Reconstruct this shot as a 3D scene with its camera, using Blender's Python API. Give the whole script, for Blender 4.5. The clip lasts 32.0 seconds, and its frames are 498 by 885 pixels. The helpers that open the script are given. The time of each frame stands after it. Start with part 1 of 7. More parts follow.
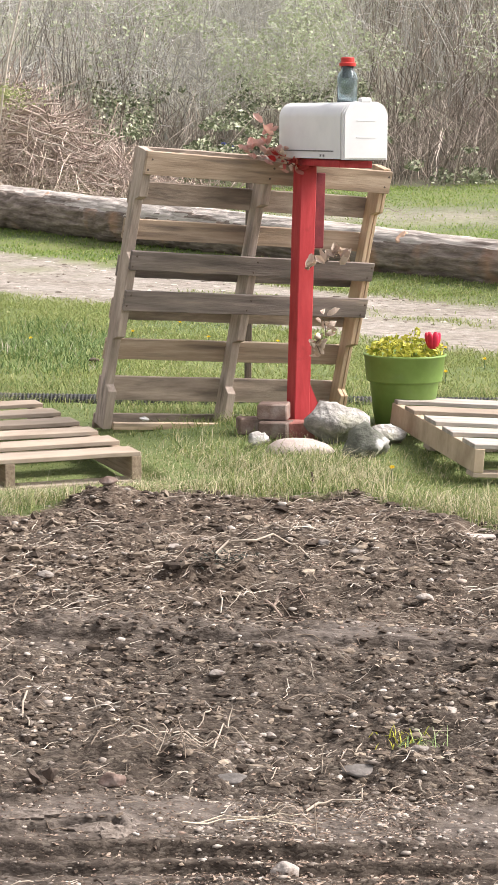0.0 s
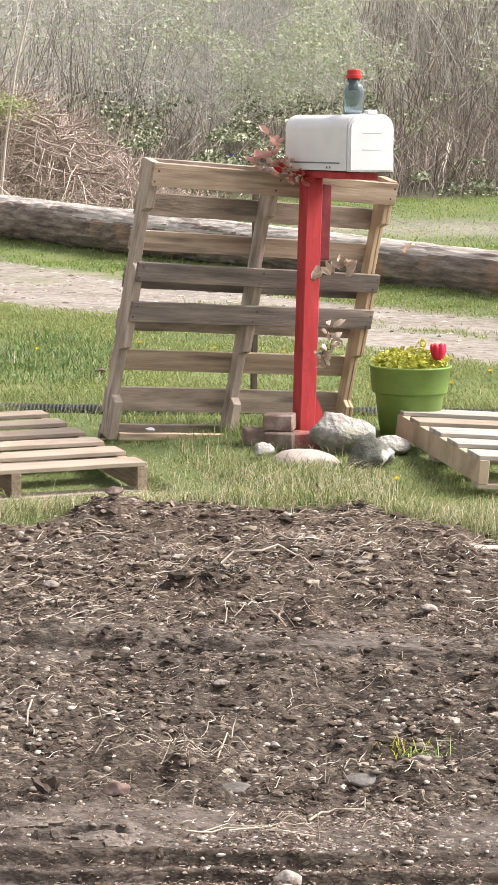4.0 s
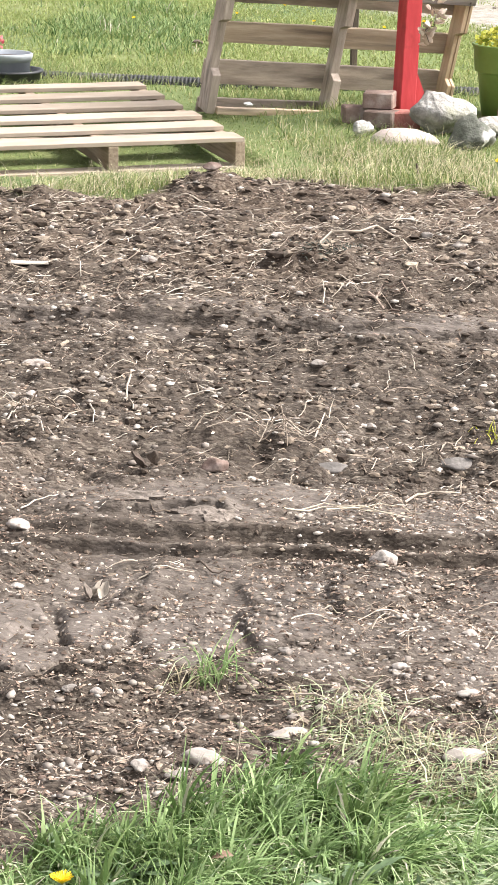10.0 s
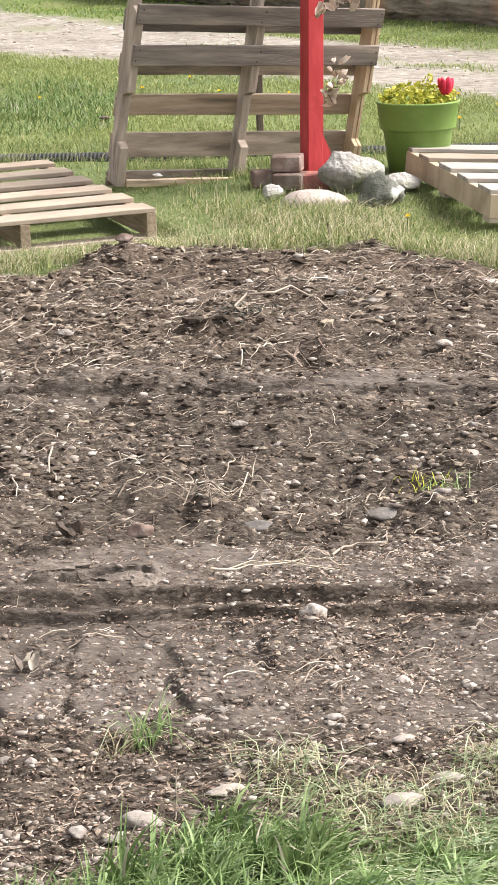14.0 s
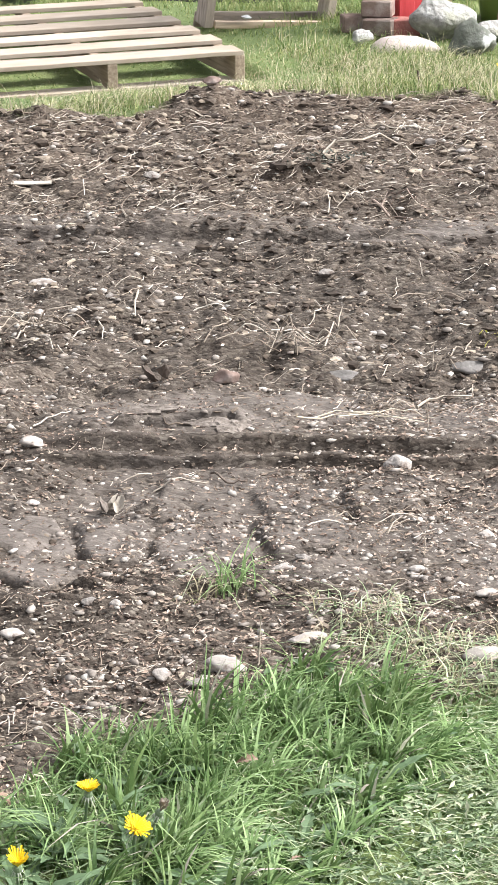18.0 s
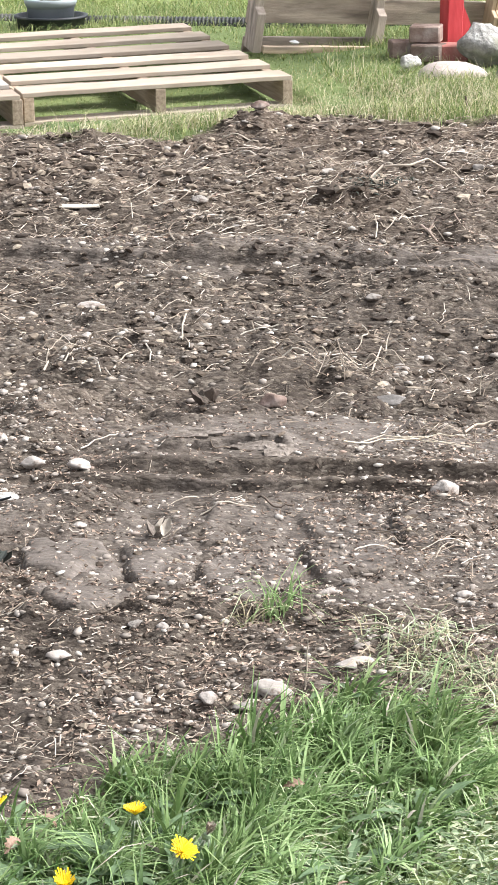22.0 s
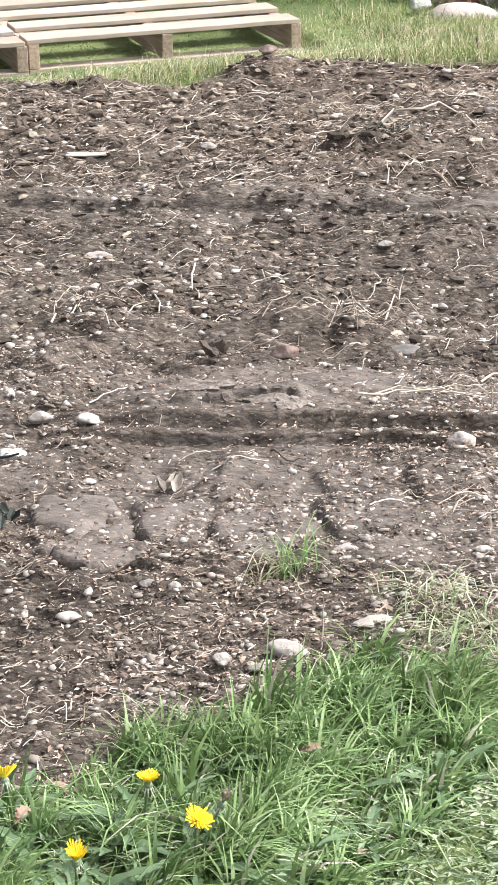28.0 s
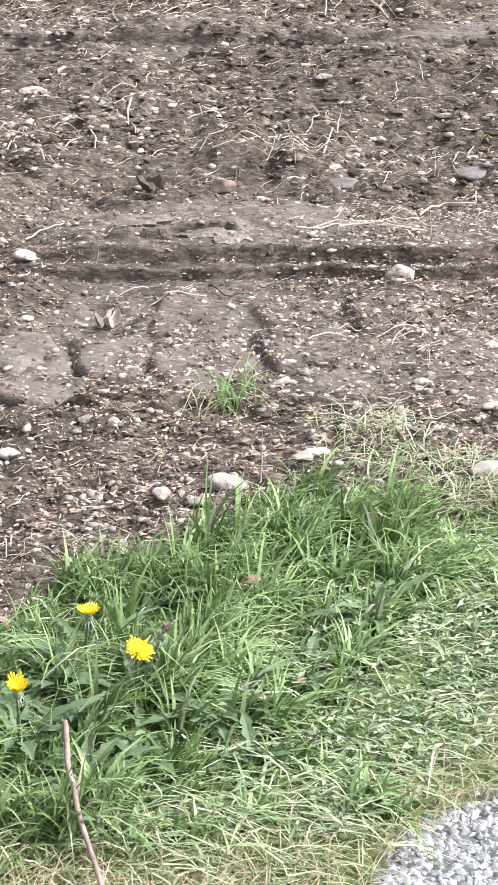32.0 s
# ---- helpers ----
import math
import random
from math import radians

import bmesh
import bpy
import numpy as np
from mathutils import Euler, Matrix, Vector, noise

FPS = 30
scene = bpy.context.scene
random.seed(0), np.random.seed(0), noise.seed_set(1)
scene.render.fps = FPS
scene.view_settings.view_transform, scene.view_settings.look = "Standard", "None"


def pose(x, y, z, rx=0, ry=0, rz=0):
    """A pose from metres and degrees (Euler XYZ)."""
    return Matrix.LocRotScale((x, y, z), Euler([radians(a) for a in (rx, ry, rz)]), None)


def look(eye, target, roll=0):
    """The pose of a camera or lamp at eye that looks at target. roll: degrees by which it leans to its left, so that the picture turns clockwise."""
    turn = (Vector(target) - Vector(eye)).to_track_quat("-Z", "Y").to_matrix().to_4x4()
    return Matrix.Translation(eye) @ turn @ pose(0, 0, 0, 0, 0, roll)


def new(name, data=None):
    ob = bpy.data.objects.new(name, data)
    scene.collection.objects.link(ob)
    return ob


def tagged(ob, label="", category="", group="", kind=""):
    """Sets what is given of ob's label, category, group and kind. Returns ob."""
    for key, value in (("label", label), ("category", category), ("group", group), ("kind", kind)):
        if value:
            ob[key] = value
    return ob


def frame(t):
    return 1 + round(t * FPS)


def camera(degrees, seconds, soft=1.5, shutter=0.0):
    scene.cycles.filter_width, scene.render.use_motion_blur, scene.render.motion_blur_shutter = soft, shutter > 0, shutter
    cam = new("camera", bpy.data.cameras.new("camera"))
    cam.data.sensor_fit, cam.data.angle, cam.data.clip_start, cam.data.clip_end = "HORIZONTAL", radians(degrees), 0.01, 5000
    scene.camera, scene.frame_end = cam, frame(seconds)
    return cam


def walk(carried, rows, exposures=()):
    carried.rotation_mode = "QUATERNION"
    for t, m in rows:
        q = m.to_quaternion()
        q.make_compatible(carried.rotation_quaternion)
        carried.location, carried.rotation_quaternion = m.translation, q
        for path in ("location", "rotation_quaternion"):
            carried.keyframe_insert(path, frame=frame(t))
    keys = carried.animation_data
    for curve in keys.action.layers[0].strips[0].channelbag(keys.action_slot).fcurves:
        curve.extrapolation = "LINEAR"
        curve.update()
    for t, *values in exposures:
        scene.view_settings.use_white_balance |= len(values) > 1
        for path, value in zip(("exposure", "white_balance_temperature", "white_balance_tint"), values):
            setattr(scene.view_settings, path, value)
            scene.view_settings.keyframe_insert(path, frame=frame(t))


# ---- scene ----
# ---------------------------------------------------------------- camera
cam = camera(12.9, 32.0, soft=1.5)
PATH = [
    (0.0, (0.0291, -0.0052, 1.2922), (-0.2014, 9.8927, -0.1146), 0.41),
    (0.5, (0.0315, -0.0074, 1.2933), (-0.1864, 9.8941, -0.0892), 0.28),
    (1.0, (0.0289, -0.0092, 1.2943), (-0.1918, 9.8966, -0.0573), 0.24),
    (1.5, (0.0328, -0.006, 1.2928), (-0.2207, 9.9025, -0.0327), 0.06),
    (2.0, (0.0294, 0.0004, 1.2929), (-0.2682, 9.9088, -0.0244), 0.18),
    (2.5, (0.0318, -0.014, 1.2935), (-0.3001, 9.8923, -0.0314), 0.22),
    (4.5, (0.0343, -0.0273, 1.2947), (-0.1748, 9.8752, -0.0823), 0.75),
    (5.0, (0.0289, -0.0239, 1.2932), (-0.121, 9.8746, -0.1202), 0.98),
    (5.5, (0.0339, -0.0234, 1.2923), (-0.0663, 9.8639, -0.2016), 1.21),
    (6.0, (0.0331, -0.0186, 1.2892), (-0.0275, 9.8532, -0.3059), 1.76),
    (6.5, (0.0292, -0.0205, 1.2934), (-0.0411, 9.8334, -0.4082), 2.26),
    (7.0, (0.0248, -0.0202, 1.2934), (-0.1091, 9.8197, -0.4836), 2.66),
    (7.5, (0.0183, -0.0254, 1.2981), (-0.247, 9.8016, -0.5347), 2.72),
    (8.0, (0.0112, -0.0312, 1.2995), (-0.3986, 9.7716, -0.6337), 2.5),
    (8.5, (0.0048, -0.0368, 1.2995), (-0.5193, 9.7117, -0.8665), 1.89),
    (9.0, (-0.007, -0.0452, 1.2952), (-0.5778, 9.619, -1.2099), 1.69),
    (9.5, (-0.005, -0.0352, 1.296), (-0.6033, 9.5598, -1.4568), 1.6),
    (10.0, (-0.0008, -0.0199, 1.3024), (-0.6055, 9.5609, -1.4982), 1.7),
    (10.5, (-0.0009, -0.0234, 1.3011), (-0.5787, 9.6297, -1.2451), 1.61),
    (11.0, (0.001, -0.0276, 1.3023), (-0.5028, 9.7341, -0.8082), 1.25),
    (11.5, (0.0134, -0.0316, 1.2959), (-0.3516, 9.8137, -0.4176), 0.43),
    (12.0, (0.0268, -0.0357, 1.294), (-0.2147, 9.8404, -0.2562), -0.46),
    (12.5, (0.0288, -0.035, 1.29), (-0.1414, 9.8274, -0.3544), -1.1),
    (13.0, (0.028, -0.0251, 1.2828), (-0.1568, 9.7911, -0.6163), -1.52),
    (13.5, (0.0221, -0.025, 1.2831), (-0.2251, 9.7272, -0.9153), -1.61),
    (14.0, (0.025, -0.0256, 1.28), (-0.2882, 9.6563, -1.2026), -1.52),
    (14.5, (0.0162, -0.0226, 1.2828), (-0.3568, 9.5991, -1.4161), -1.23),
    (15.0, (0.0087, -0.0191, 1.2825), (-0.4338, 9.5516, -1.5821), -0.93),
    (15.5, (-0.0008, -0.0265, 1.2857), (-0.5086, 9.5136, -1.6686), -0.62),
    (17.5, (-0.0023, -0.0259, 1.2872), (-0.6406, 9.4581, -1.8186), -0.37),
    (18.0, (-0.0012, -0.0233, 1.2847), (-0.6455, 9.4461, -1.8643), -0.4),
    (18.5, (0.0013, -0.019, 1.2811), (-0.6462, 9.4409, -1.8954), -0.44),
    (19.0, (0.0012, -0.0217, 1.283), (-0.6616, 9.4298, -1.9153), -0.4),
    (19.5, (-0.0026, -0.024, 1.286), (-0.7011, 9.4204, -1.9259), -0.33),
    (20.0, (-0.01, -0.0262, 1.2867), (-0.7574, 9.4105, -1.9366), -0.15),
    (20.5, (-0.0094, -0.0253, 1.2846), (-0.8051, 9.4075, -1.9388), -0.06),
    (21.0, (-0.0073, -0.0294, 1.2883), (-0.8423, 9.4118, -1.9004), -0.15),
    (21.5, (-0.0079, -0.0263, 1.2866), (-0.8574, 9.4353, -1.837), -0.19),
    (22.0, (-0.0086, -0.0237, 1.2836), (-0.8501, 9.465, -1.7589), -0.33),
    (22.5, (-0.0092, -0.0285, 1.2831), (-0.855, 9.4822, -1.6888), -0.47),
    (23.0, (-0.0043, -0.0164, 1.2795), (-0.8515, 9.5191, -1.6113), -0.4),
    (23.5, (0.0037, -0.0074, 1.274), (-0.8082, 9.5585, -1.5248), -0.12),
    (24.0, (0.0068, 0.0005, 1.2787), (-0.7252, 9.6117, -1.3836), 0.11),
    (24.5, (0.0088, 0.0327, 1.2732), (-0.5952, 9.6741, -1.311), 0.32),
    (25.0, (-0.0249, 0.0527, 1.2741), (-0.5538, 9.6964, -1.318), 0.51),
    (25.5, (-0.0461, 0.0679, 1.2679), (-0.6024, 9.6803, -1.4325), 0.41),
    (26.0, (-0.0514, 0.0739, 1.2695), (-0.7338, 9.6366, -1.5744), 0.25),
    (26.5, (-0.0272, 0.0589, 1.2766), (-0.8421, 9.5671, -1.7119), -0.06),
    (28.5, (-0.0169, 0.0535, 1.2687), (-0.9193, 9.4343, -2.0759), -1.21),
    (29.0, (-0.017, 0.0502, 1.2673), (-0.9573, 9.4039, -2.1421), -1.38),
    (29.5, (-0.0172, 0.0491, 1.2669), (-0.9837, 9.3842, -2.1859), -1.58),
    (30.0, (-0.0151, 0.052, 1.2671), (-0.9934, 9.3742, -2.217), -1.79),
    (30.5, (-0.012, 0.0561, 1.2622), (-0.997, 9.3639, -2.2582), -1.99),
    (31.0, (-0.0132, 0.06, 1.2604), (-0.9781, 9.3497, -2.3132), -2.01),
    (31.5, (-0.0106, 0.0599, 1.2584), (-0.8249, 9.3067, -2.4609), -1.75),
    (32.0, (-0.0115, 0.0596, 1.2601), (-0.6318, 9.2233, -2.6948), -1.08),
]
EXPOSURES = [(0.0, 1.02, 6650, 16), (8.0, 1.02, 6650, 16), (9.2, 1.25, 6550, 13), (10.2, 1.4, 6500, 13), (11.2, 1.1, 6450, 14), (12.0, 1.03, 6650, 16), (13.0, 1.05, 6650, 15), (15.0, 1.2, 6500, 13), (18.0, 1.31, 6170, 11), (24.0, 1.25, 6170, 11), (25.0, 1.18, 6220, 12), (26.0, 1.21, 6150, 12), (29.0, 1.38, 6140, 12.5), (31.0, 1.39, 6140, 12.5), (32.0, 1.43, 6060, 14)]
walk(cam, [(t, look(eye, target, roll)) for t, eye, target, roll in PATH], EXPOSURES)

# ---------------------------------------------------------------- world, sun
SUN_FROM = Vector((0.72, 0.1, 0.8)).normalized()
world = bpy.data.worlds.new("sky")
scene.world = world
world.use_nodes = True
wn = world.node_tree
sky = wn.nodes.new("ShaderNodeTexSky")
sky.sky_type = "NISHITA"
sky.sun_disc = False
sky.sun_elevation = math.asin(SUN_FROM.z)
sky.sun_rotation = math.atan2(SUN_FROM.x, SUN_FROM.y)
sky.dust_density = 4.0
sky.air_density = 1.0
veil = wn.nodes.new("ShaderNodeHueSaturation")      # thin bright cloud: a paler sky
veil.inputs["Saturation"].default_value = 0.15
wn.links.new(sky.outputs[0], veil.inputs["Color"])
wn.links.new(veil.outputs[0], wn.nodes["Background"].inputs[0])
wn.nodes["Background"].inputs[1].default_value = 0.13
sun = new("sun", bpy.data.lights.new("sun", "SUN"))
sun.data.energy = 2.9
sun.data.angle = radians(16)
sun.data.color = (1.0, 0.96, 0.9)
sun.matrix_world = look(SUN_FROM * 50, (0, 0, 0))
# ---------------------------------------------------------------- materials
def material(name, colours, scale=8.0, detail=6.0, rough=0.85, bump=0.3, bump_scale=60.0, stretch=(1, 1, 1), metal=0.0,
             island=0.0, obj_random=0.0, second=None, spec=0.3, dist=0.01, translucent=0.0, streak=False):
    """colours: stops along the noise; island / obj_random: spread of brightness from piece to piece; second: (colour, scale, low, high) stains, drawn out along the grain with streak."""
    m = bpy.data.materials.new(name)
    m.use_nodes = True
    n, l = m.node_tree.nodes, m.node_tree.links
    b = n["Principled BSDF"]
    b.inputs["Roughness"].default_value = rough
    b.inputs["Metallic"].default_value = metal
    b.inputs["Specular IOR Level"].default_value = spec
    tc = n.new("ShaderNodeTexCoord")
    mp = n.new("ShaderNodeMapping")
    mp.inputs["Scale"].default_value = stretch
    l.new(tc.outputs["Object"], mp.inputs[0])
    nz = n.new("ShaderNodeTexNoise")
    nz.inputs["Scale"].default_value = scale
    nz.inputs["Detail"].default_value = detail
    nz.inputs["Roughness"].default_value = 0.62
    l.new(mp.outputs[0], nz.inputs["Vector"])
    ramp = n.new("ShaderNodeValToRGB")
    l.new(nz.outputs["Fac"], ramp.inputs[0])
    el = ramp.color_ramp.elements
    while len(el) < len(colours):
        el.new(0.5)
    for k, c in enumerate(colours):
        el[k].position = 0.3 + 0.4 * k / max(1, len(colours) - 1)
        el[k].color = (*c, 1)
    out = ramp.outputs[0]
    if second:
        col, sc, lo, hi = second
        nz2 = n.new("ShaderNodeTexNoise")
        nz2.inputs["Scale"].default_value = sc
        nz2.inputs["Detail"].default_value = 4
        l.new(mp.outputs[0] if streak else tc.outputs["Object"], nz2.inputs["Vector"])
        mr = n.new("ShaderNodeMapRange")
        mr.inputs[1].default_value, mr.inputs[2].default_value = lo, hi
        l.new(nz2.outputs["Fac"], mr.inputs[0])
        mx = n.new("ShaderNodeMix")
        mx.data_type = "RGBA"
        l.new(mr.outputs[0], mx.inputs[0])
        l.new(out, mx.inputs[6])
        mx.inputs[7].default_value = (*col, 1)
        out = mx.outputs[2]
    if island or obj_random:
        src = n.new("ShaderNodeNewGeometry" if island else "ShaderNodeObjectInfo")
        mr = n.new("ShaderNodeMapRange")
        amount = island or obj_random
        mr.inputs[3].default_value, mr.inputs[4].default_value = 1 - amount, 1 + amount
        l.new(src.outputs["Random Per Island" if island else "Random"], mr.inputs[0])
        hs = n.new("ShaderNodeHueSaturation")
        l.new(mr.outputs[0], hs.inputs["Value"])
        l.new(out, hs.inputs["Color"])
        out = hs.outputs[0]
    l.new(out, b.inputs["Base Color"])
    if bump:
        nb = n.new("ShaderNodeTexNoise")
        nb.inputs["Scale"].default_value = bump_scale
        nb.inputs["Detail"].default_value = 5
        l.new(mp.outputs[0], nb.inputs["Vector"])
        bp = n.new("ShaderNodeBump")
        bp.inputs["Strength"].default_value = bump
        bp.inputs["Distance"].default_value = dist
        l.new(nb.outputs["Fac"], bp.inputs["Height"])
        l.new(bp.outputs[0], b.inputs["Normal"])
    if translucent:
        tr = n.new("ShaderNodeBsdfTranslucent")
        l.new(out, tr.inputs[0])
        ms = n.new("ShaderNodeMixShader")
        ms.inputs[0].default_value = translucent
        l.new(b.outputs[0], ms.inputs[1])
        l.new(tr.outputs[0], ms.inputs[2])
        l.new(ms.outputs[0], n["Material Output"].inputs["Surface"])
    return m


def palette(name, stops, rough=0.7, translucent=0.0, spec=0.3, noise_scale=0.0, each_object=False):
    """Pieces of one mesh that each take their own colour from the stops."""
    m = bpy.data.materials.new(name)
    m.use_nodes = True
    n, l = m.node_tree.nodes, m.node_tree.links
    b = n["Principled BSDF"]
    b.inputs["Roughness"].default_value = rough
    b.inputs["Specular IOR Level"].default_value = spec
    g = n.new("ShaderNodeObjectInfo" if each_object else "ShaderNodeNewGeometry")
    ramp = n.new("ShaderNodeValToRGB")
    el = ramp.color_ramp.elements
    while len(el) < len(stops):
        el.new(0.5)
    for k, (p, c) in enumerate(stops):
        el[k].position, el[k].color = p, (*c, 1)
    out = ramp.outputs[0]
    l.new(g.outputs["Random" if each_object else "Random Per Island"], ramp.inputs[0])
    if noise_scale:
        nz = n.new("ShaderNodeTexNoise")
        nz.inputs["Scale"].default_value = noise_scale
        nz.inputs["Detail"].default_value = 4
        tc = n.new("ShaderNodeTexCoord")
        l.new(tc.outputs["Object"], nz.inputs["Vector"])
        mr = n.new("ShaderNodeMapRange")
        mr.inputs[1].default_value, mr.inputs[2].default_value = 0.3, 0.7
        mr.inputs[3].default_value, mr.inputs[4].default_value = 0.7, 1.25
        l.new(nz.outputs["Fac"], mr.inputs[0])
        hs = n.new("ShaderNodeHueSaturation")
        l.new(mr.outputs[0], hs.inputs["Value"])
        l.new(out, hs.inputs["Color"])
        out = hs.outputs[0]
    l.new(out, b.inputs["Base Color"])
    if translucent:
        tr = n.new("ShaderNodeBsdfTranslucent")
        l.new(out, tr.inputs[0])
        ms = n.new("ShaderNodeMixShader")
        ms.inputs[0].default_value = translucent
        l.new(b.outputs[0], ms.inputs[1])
        l.new(tr.outputs[0], ms.inputs[2])
        l.new(ms.outputs[0], n["Material Output"].inputs["Surface"])
    return m


M_OLD_WOOD = material("weathered_wood", [(0.2, 0.162, 0.133), (0.36, 0.293, 0.24), (0.56, 0.462, 0.38)], 4, 8, 0.9, 0.5, 30, (0.8, 5, 5), obj_random=0.2, second=((0.1325, 0.109, 0.09313), 5, 0.55, 0.75), dist=0.004, streak=True)
M_OLD_TAN = material("weathered_tan_wood", [(0.2508, 0.1865, 0.1322), (0.4332, 0.3333, 0.2442), (0.6042, 0.4915, 0.3752)], 4, 9, 0.88, 0.4, 30, (0.55, 6, 6), obj_random=0.15, second=((0.1824, 0.1446, 0.1165), 5, 0.54, 0.74), dist=0.004, streak=True)
M_NEW_WOOD = material("pale_pine", [(0.2618, 0.2071, 0.1579), (0.3553, 0.2927, 0.2303), (0.4489, 0.3782, 0.3071)], 4, 8, 0.85, 0.3, 30, (0.49, 1, 0.95), obj_random=0.2, second=((0.1881, 0.16, 0.1283), 4, 0.56, 0.78), dist=0.003, streak=True)
M_NEW_GREY = material("greyed_pine", [(0.2473, 0.2215, 0.1958), (0.3606, 0.3297, 0.2937), (0.474, 0.4379, 0.3967)], 4, 8, 0.88, 0.3, 30, (0.55, 6, 6), obj_random=0.15, dist=0.003, streak=True)
M_PINE_BROWN = material("brown_pine", [(0.2, 0.15, 0.105), (0.31, 0.24, 0.175), (0.42, 0.34, 0.26)], 6, 8, 0.88, 0.3, 30, (14, 1, 14), obj_random=0.2, dist=0.003)
# dark red taken down to maroon for the shade on the side board
M_MAROON = material("shaded_dark_red_paint", [(0.12, 0.02, 0.025), (0.18, 0.03, 0.035), (0.24, 0.05, 0.05)], 12, 6, 0.7, 0.2, 40)
M_RED = material("red_paint", [(0.36, 0.032, 0.036), (0.46, 0.045, 0.05), (0.52, 0.065, 0.068)], 9, 6, 0.55, 0.2, 40, (3, 3, 0.6), second=((0.3, 0.03, 0.03), 14, 0.6, 0.75), dist=0.003)
M_WHITE = material("white_enamel", [(0.7068, 0.7161, 0.7161), (0.7626, 0.7719, 0.7719), (0.7998, 0.8091, 0.8091)], 5, 5, 0.35, 0.05, 30, spec=0.5, dist=0.002)
M_GREY_PLASTIC = material("grey_plastic", [(0.2, 0.22, 0.25), (0.26, 0.28, 0.31)], 8, 4, 0.5, 0.1, 50)
M_PIPE = material("dusty_black_pipe", [(0.0325, 0.0338, 0.03575), (0.065, 0.065, 0.065)], 9, 5, 0.7, 0.2, 40, second=((0.13, 0.1235, 0.104), 7, 0.5, 0.75))
M_BLACK = material("black_plastic", [(0.018, 0.02, 0.024), (0.035, 0.038, 0.044)], 8, 4, 0.5, 0.1, 60, second=((0.08, 0.08, 0.075), 12, 0.55, 0.8))
M_POT = material("green_plastic", [(0.14, 0.235, 0.055), (0.18, 0.29, 0.072), (0.21, 0.33, 0.09)], 6, 5, 0.48, 0.08, 40, second=((0.2, 0.27, 0.12), 9, 0.6, 0.85))
M_STONE = material("grey_boulder", [(0.15, 0.1438, 0.125), (0.3625, 0.35, 0.325), (0.75, 0.7375, 0.7125)], 12, 10, 0.9, 1.0, 36, obj_random=0.15, second=((0.2125, 0.2125, 0.15), 7, 0.5, 0.7), dist=0.02)
M_STONE_PINK = material("pinkish_stone", [(0.33, 0.275, 0.245), (0.44, 0.375, 0.34), (0.55, 0.48, 0.44)], 9, 8, 0.85, 0.4, 60)
M_STONE_DARK = material("mossy_dark_stone", [(0.07, 0.075, 0.06), (0.14, 0.145, 0.12), (0.25, 0.25, 0.225)], 14, 8, 0.92, 0.9, 40, second=((0.62, 0.62, 0.6), 7, 0.6, 0.65))
M_SLATE = material("slate", [(0.102, 0.0928, 0.084), (0.1632, 0.1504, 0.138), (0.2312, 0.2112, 0.195)], 18, 8, 0.85, 0.5, 60)
M_BRICK = material("old_brick", [(0.12, 0.08, 0.067), (0.19, 0.135, 0.112), (0.27, 0.21, 0.18)], 14, 8, 0.9, 0.5, 60, obj_random=0.25, second=((0.3, 0.26, 0.23), 10, 0.55, 0.75))
M_PALE_STONE = material("pale_stone", [(0.189, 0.1665, 0.1485), (0.279, 0.252, 0.225), (0.387, 0.3555, 0.324)], 30, 8, 0.88, 0.5, 120, obj_random=0.3, second=((0.108, 0.0828, 0.0675), 28, 0.5, 0.66))
M_REDBRICK = material("red_brick", [(0.22, 0.085, 0.07), (0.32, 0.125, 0.105), (0.38, 0.19, 0.16)], 14, 8, 0.9, 0.5, 60)
# dark bark below, pale bare wood above: the log's light is in these colours
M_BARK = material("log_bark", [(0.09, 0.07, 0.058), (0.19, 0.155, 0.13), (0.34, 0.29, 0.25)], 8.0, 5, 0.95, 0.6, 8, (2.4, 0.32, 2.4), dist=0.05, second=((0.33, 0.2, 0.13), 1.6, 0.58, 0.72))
M_SUNLIT_BAREWOOD = material("sunlit_bare_trunk", [(0.2, 0.175, 0.155), (0.44, 0.4, 0.36), (0.62, 0.575, 0.53)], 8.0, 6, 0.9, 0.6, 8, (2.6, 0.22, 2.6), dist=0.04, streak=True, second=((0.16, 0.13, 0.11), 2.6, 0.57, 0.66))
M_CUT = material("cut_wood", [(0.5, 0.32, 0.22), (0.66, 0.46, 0.34)], 12, 6, 0.85, 0.3, 40)
M_DEADLEAF = palette("dried_leaves", [(0, (0.46, 0.36, 0.28)), (0.4, (0.64, 0.54, 0.45)), (0.75, (0.72, 0.63, 0.55)), (1, (0.4, 0.28, 0.22))], 0.8, 0.35, each_object=True)
M_REDLEAF = palette("faded_red_garland", [(0, (0.6, 0.05, 0.05)), (0.4, (0.62, 0.2, 0.17)), (0.55, (0.76, 0.6, 0.5)), (0.85, (0.8, 0.7, 0.58)), (1, (0.6, 0.08, 0.07))], 0.8, 0.5, each_object=True)
M_PEBBLE = palette("pebbles", [(0, (0.1523, 0.1257, 0.1043)), (0.35, (0.2513, 0.2171, 0.1863)), (0.65, (0.3503, 0.3123, 0.272)), (0.9, (0.457, 0.419, 0.3726)), (1, (0.2285, 0.16, 0.1229))], 0.8, noise_scale=60)
M_CLOD = palette("soil_clods", [(0, (0.03566, 0.0259, 0.01949)), (0.4, (0.06736, 0.05104, 0.03831)), (0.7, (0.1173, 0.09141, 0.06924)), (0.88, (0.1981, 0.16, 0.1223)), (1, (0.317, 0.2667, 0.205))], 0.95, noise_scale=90)
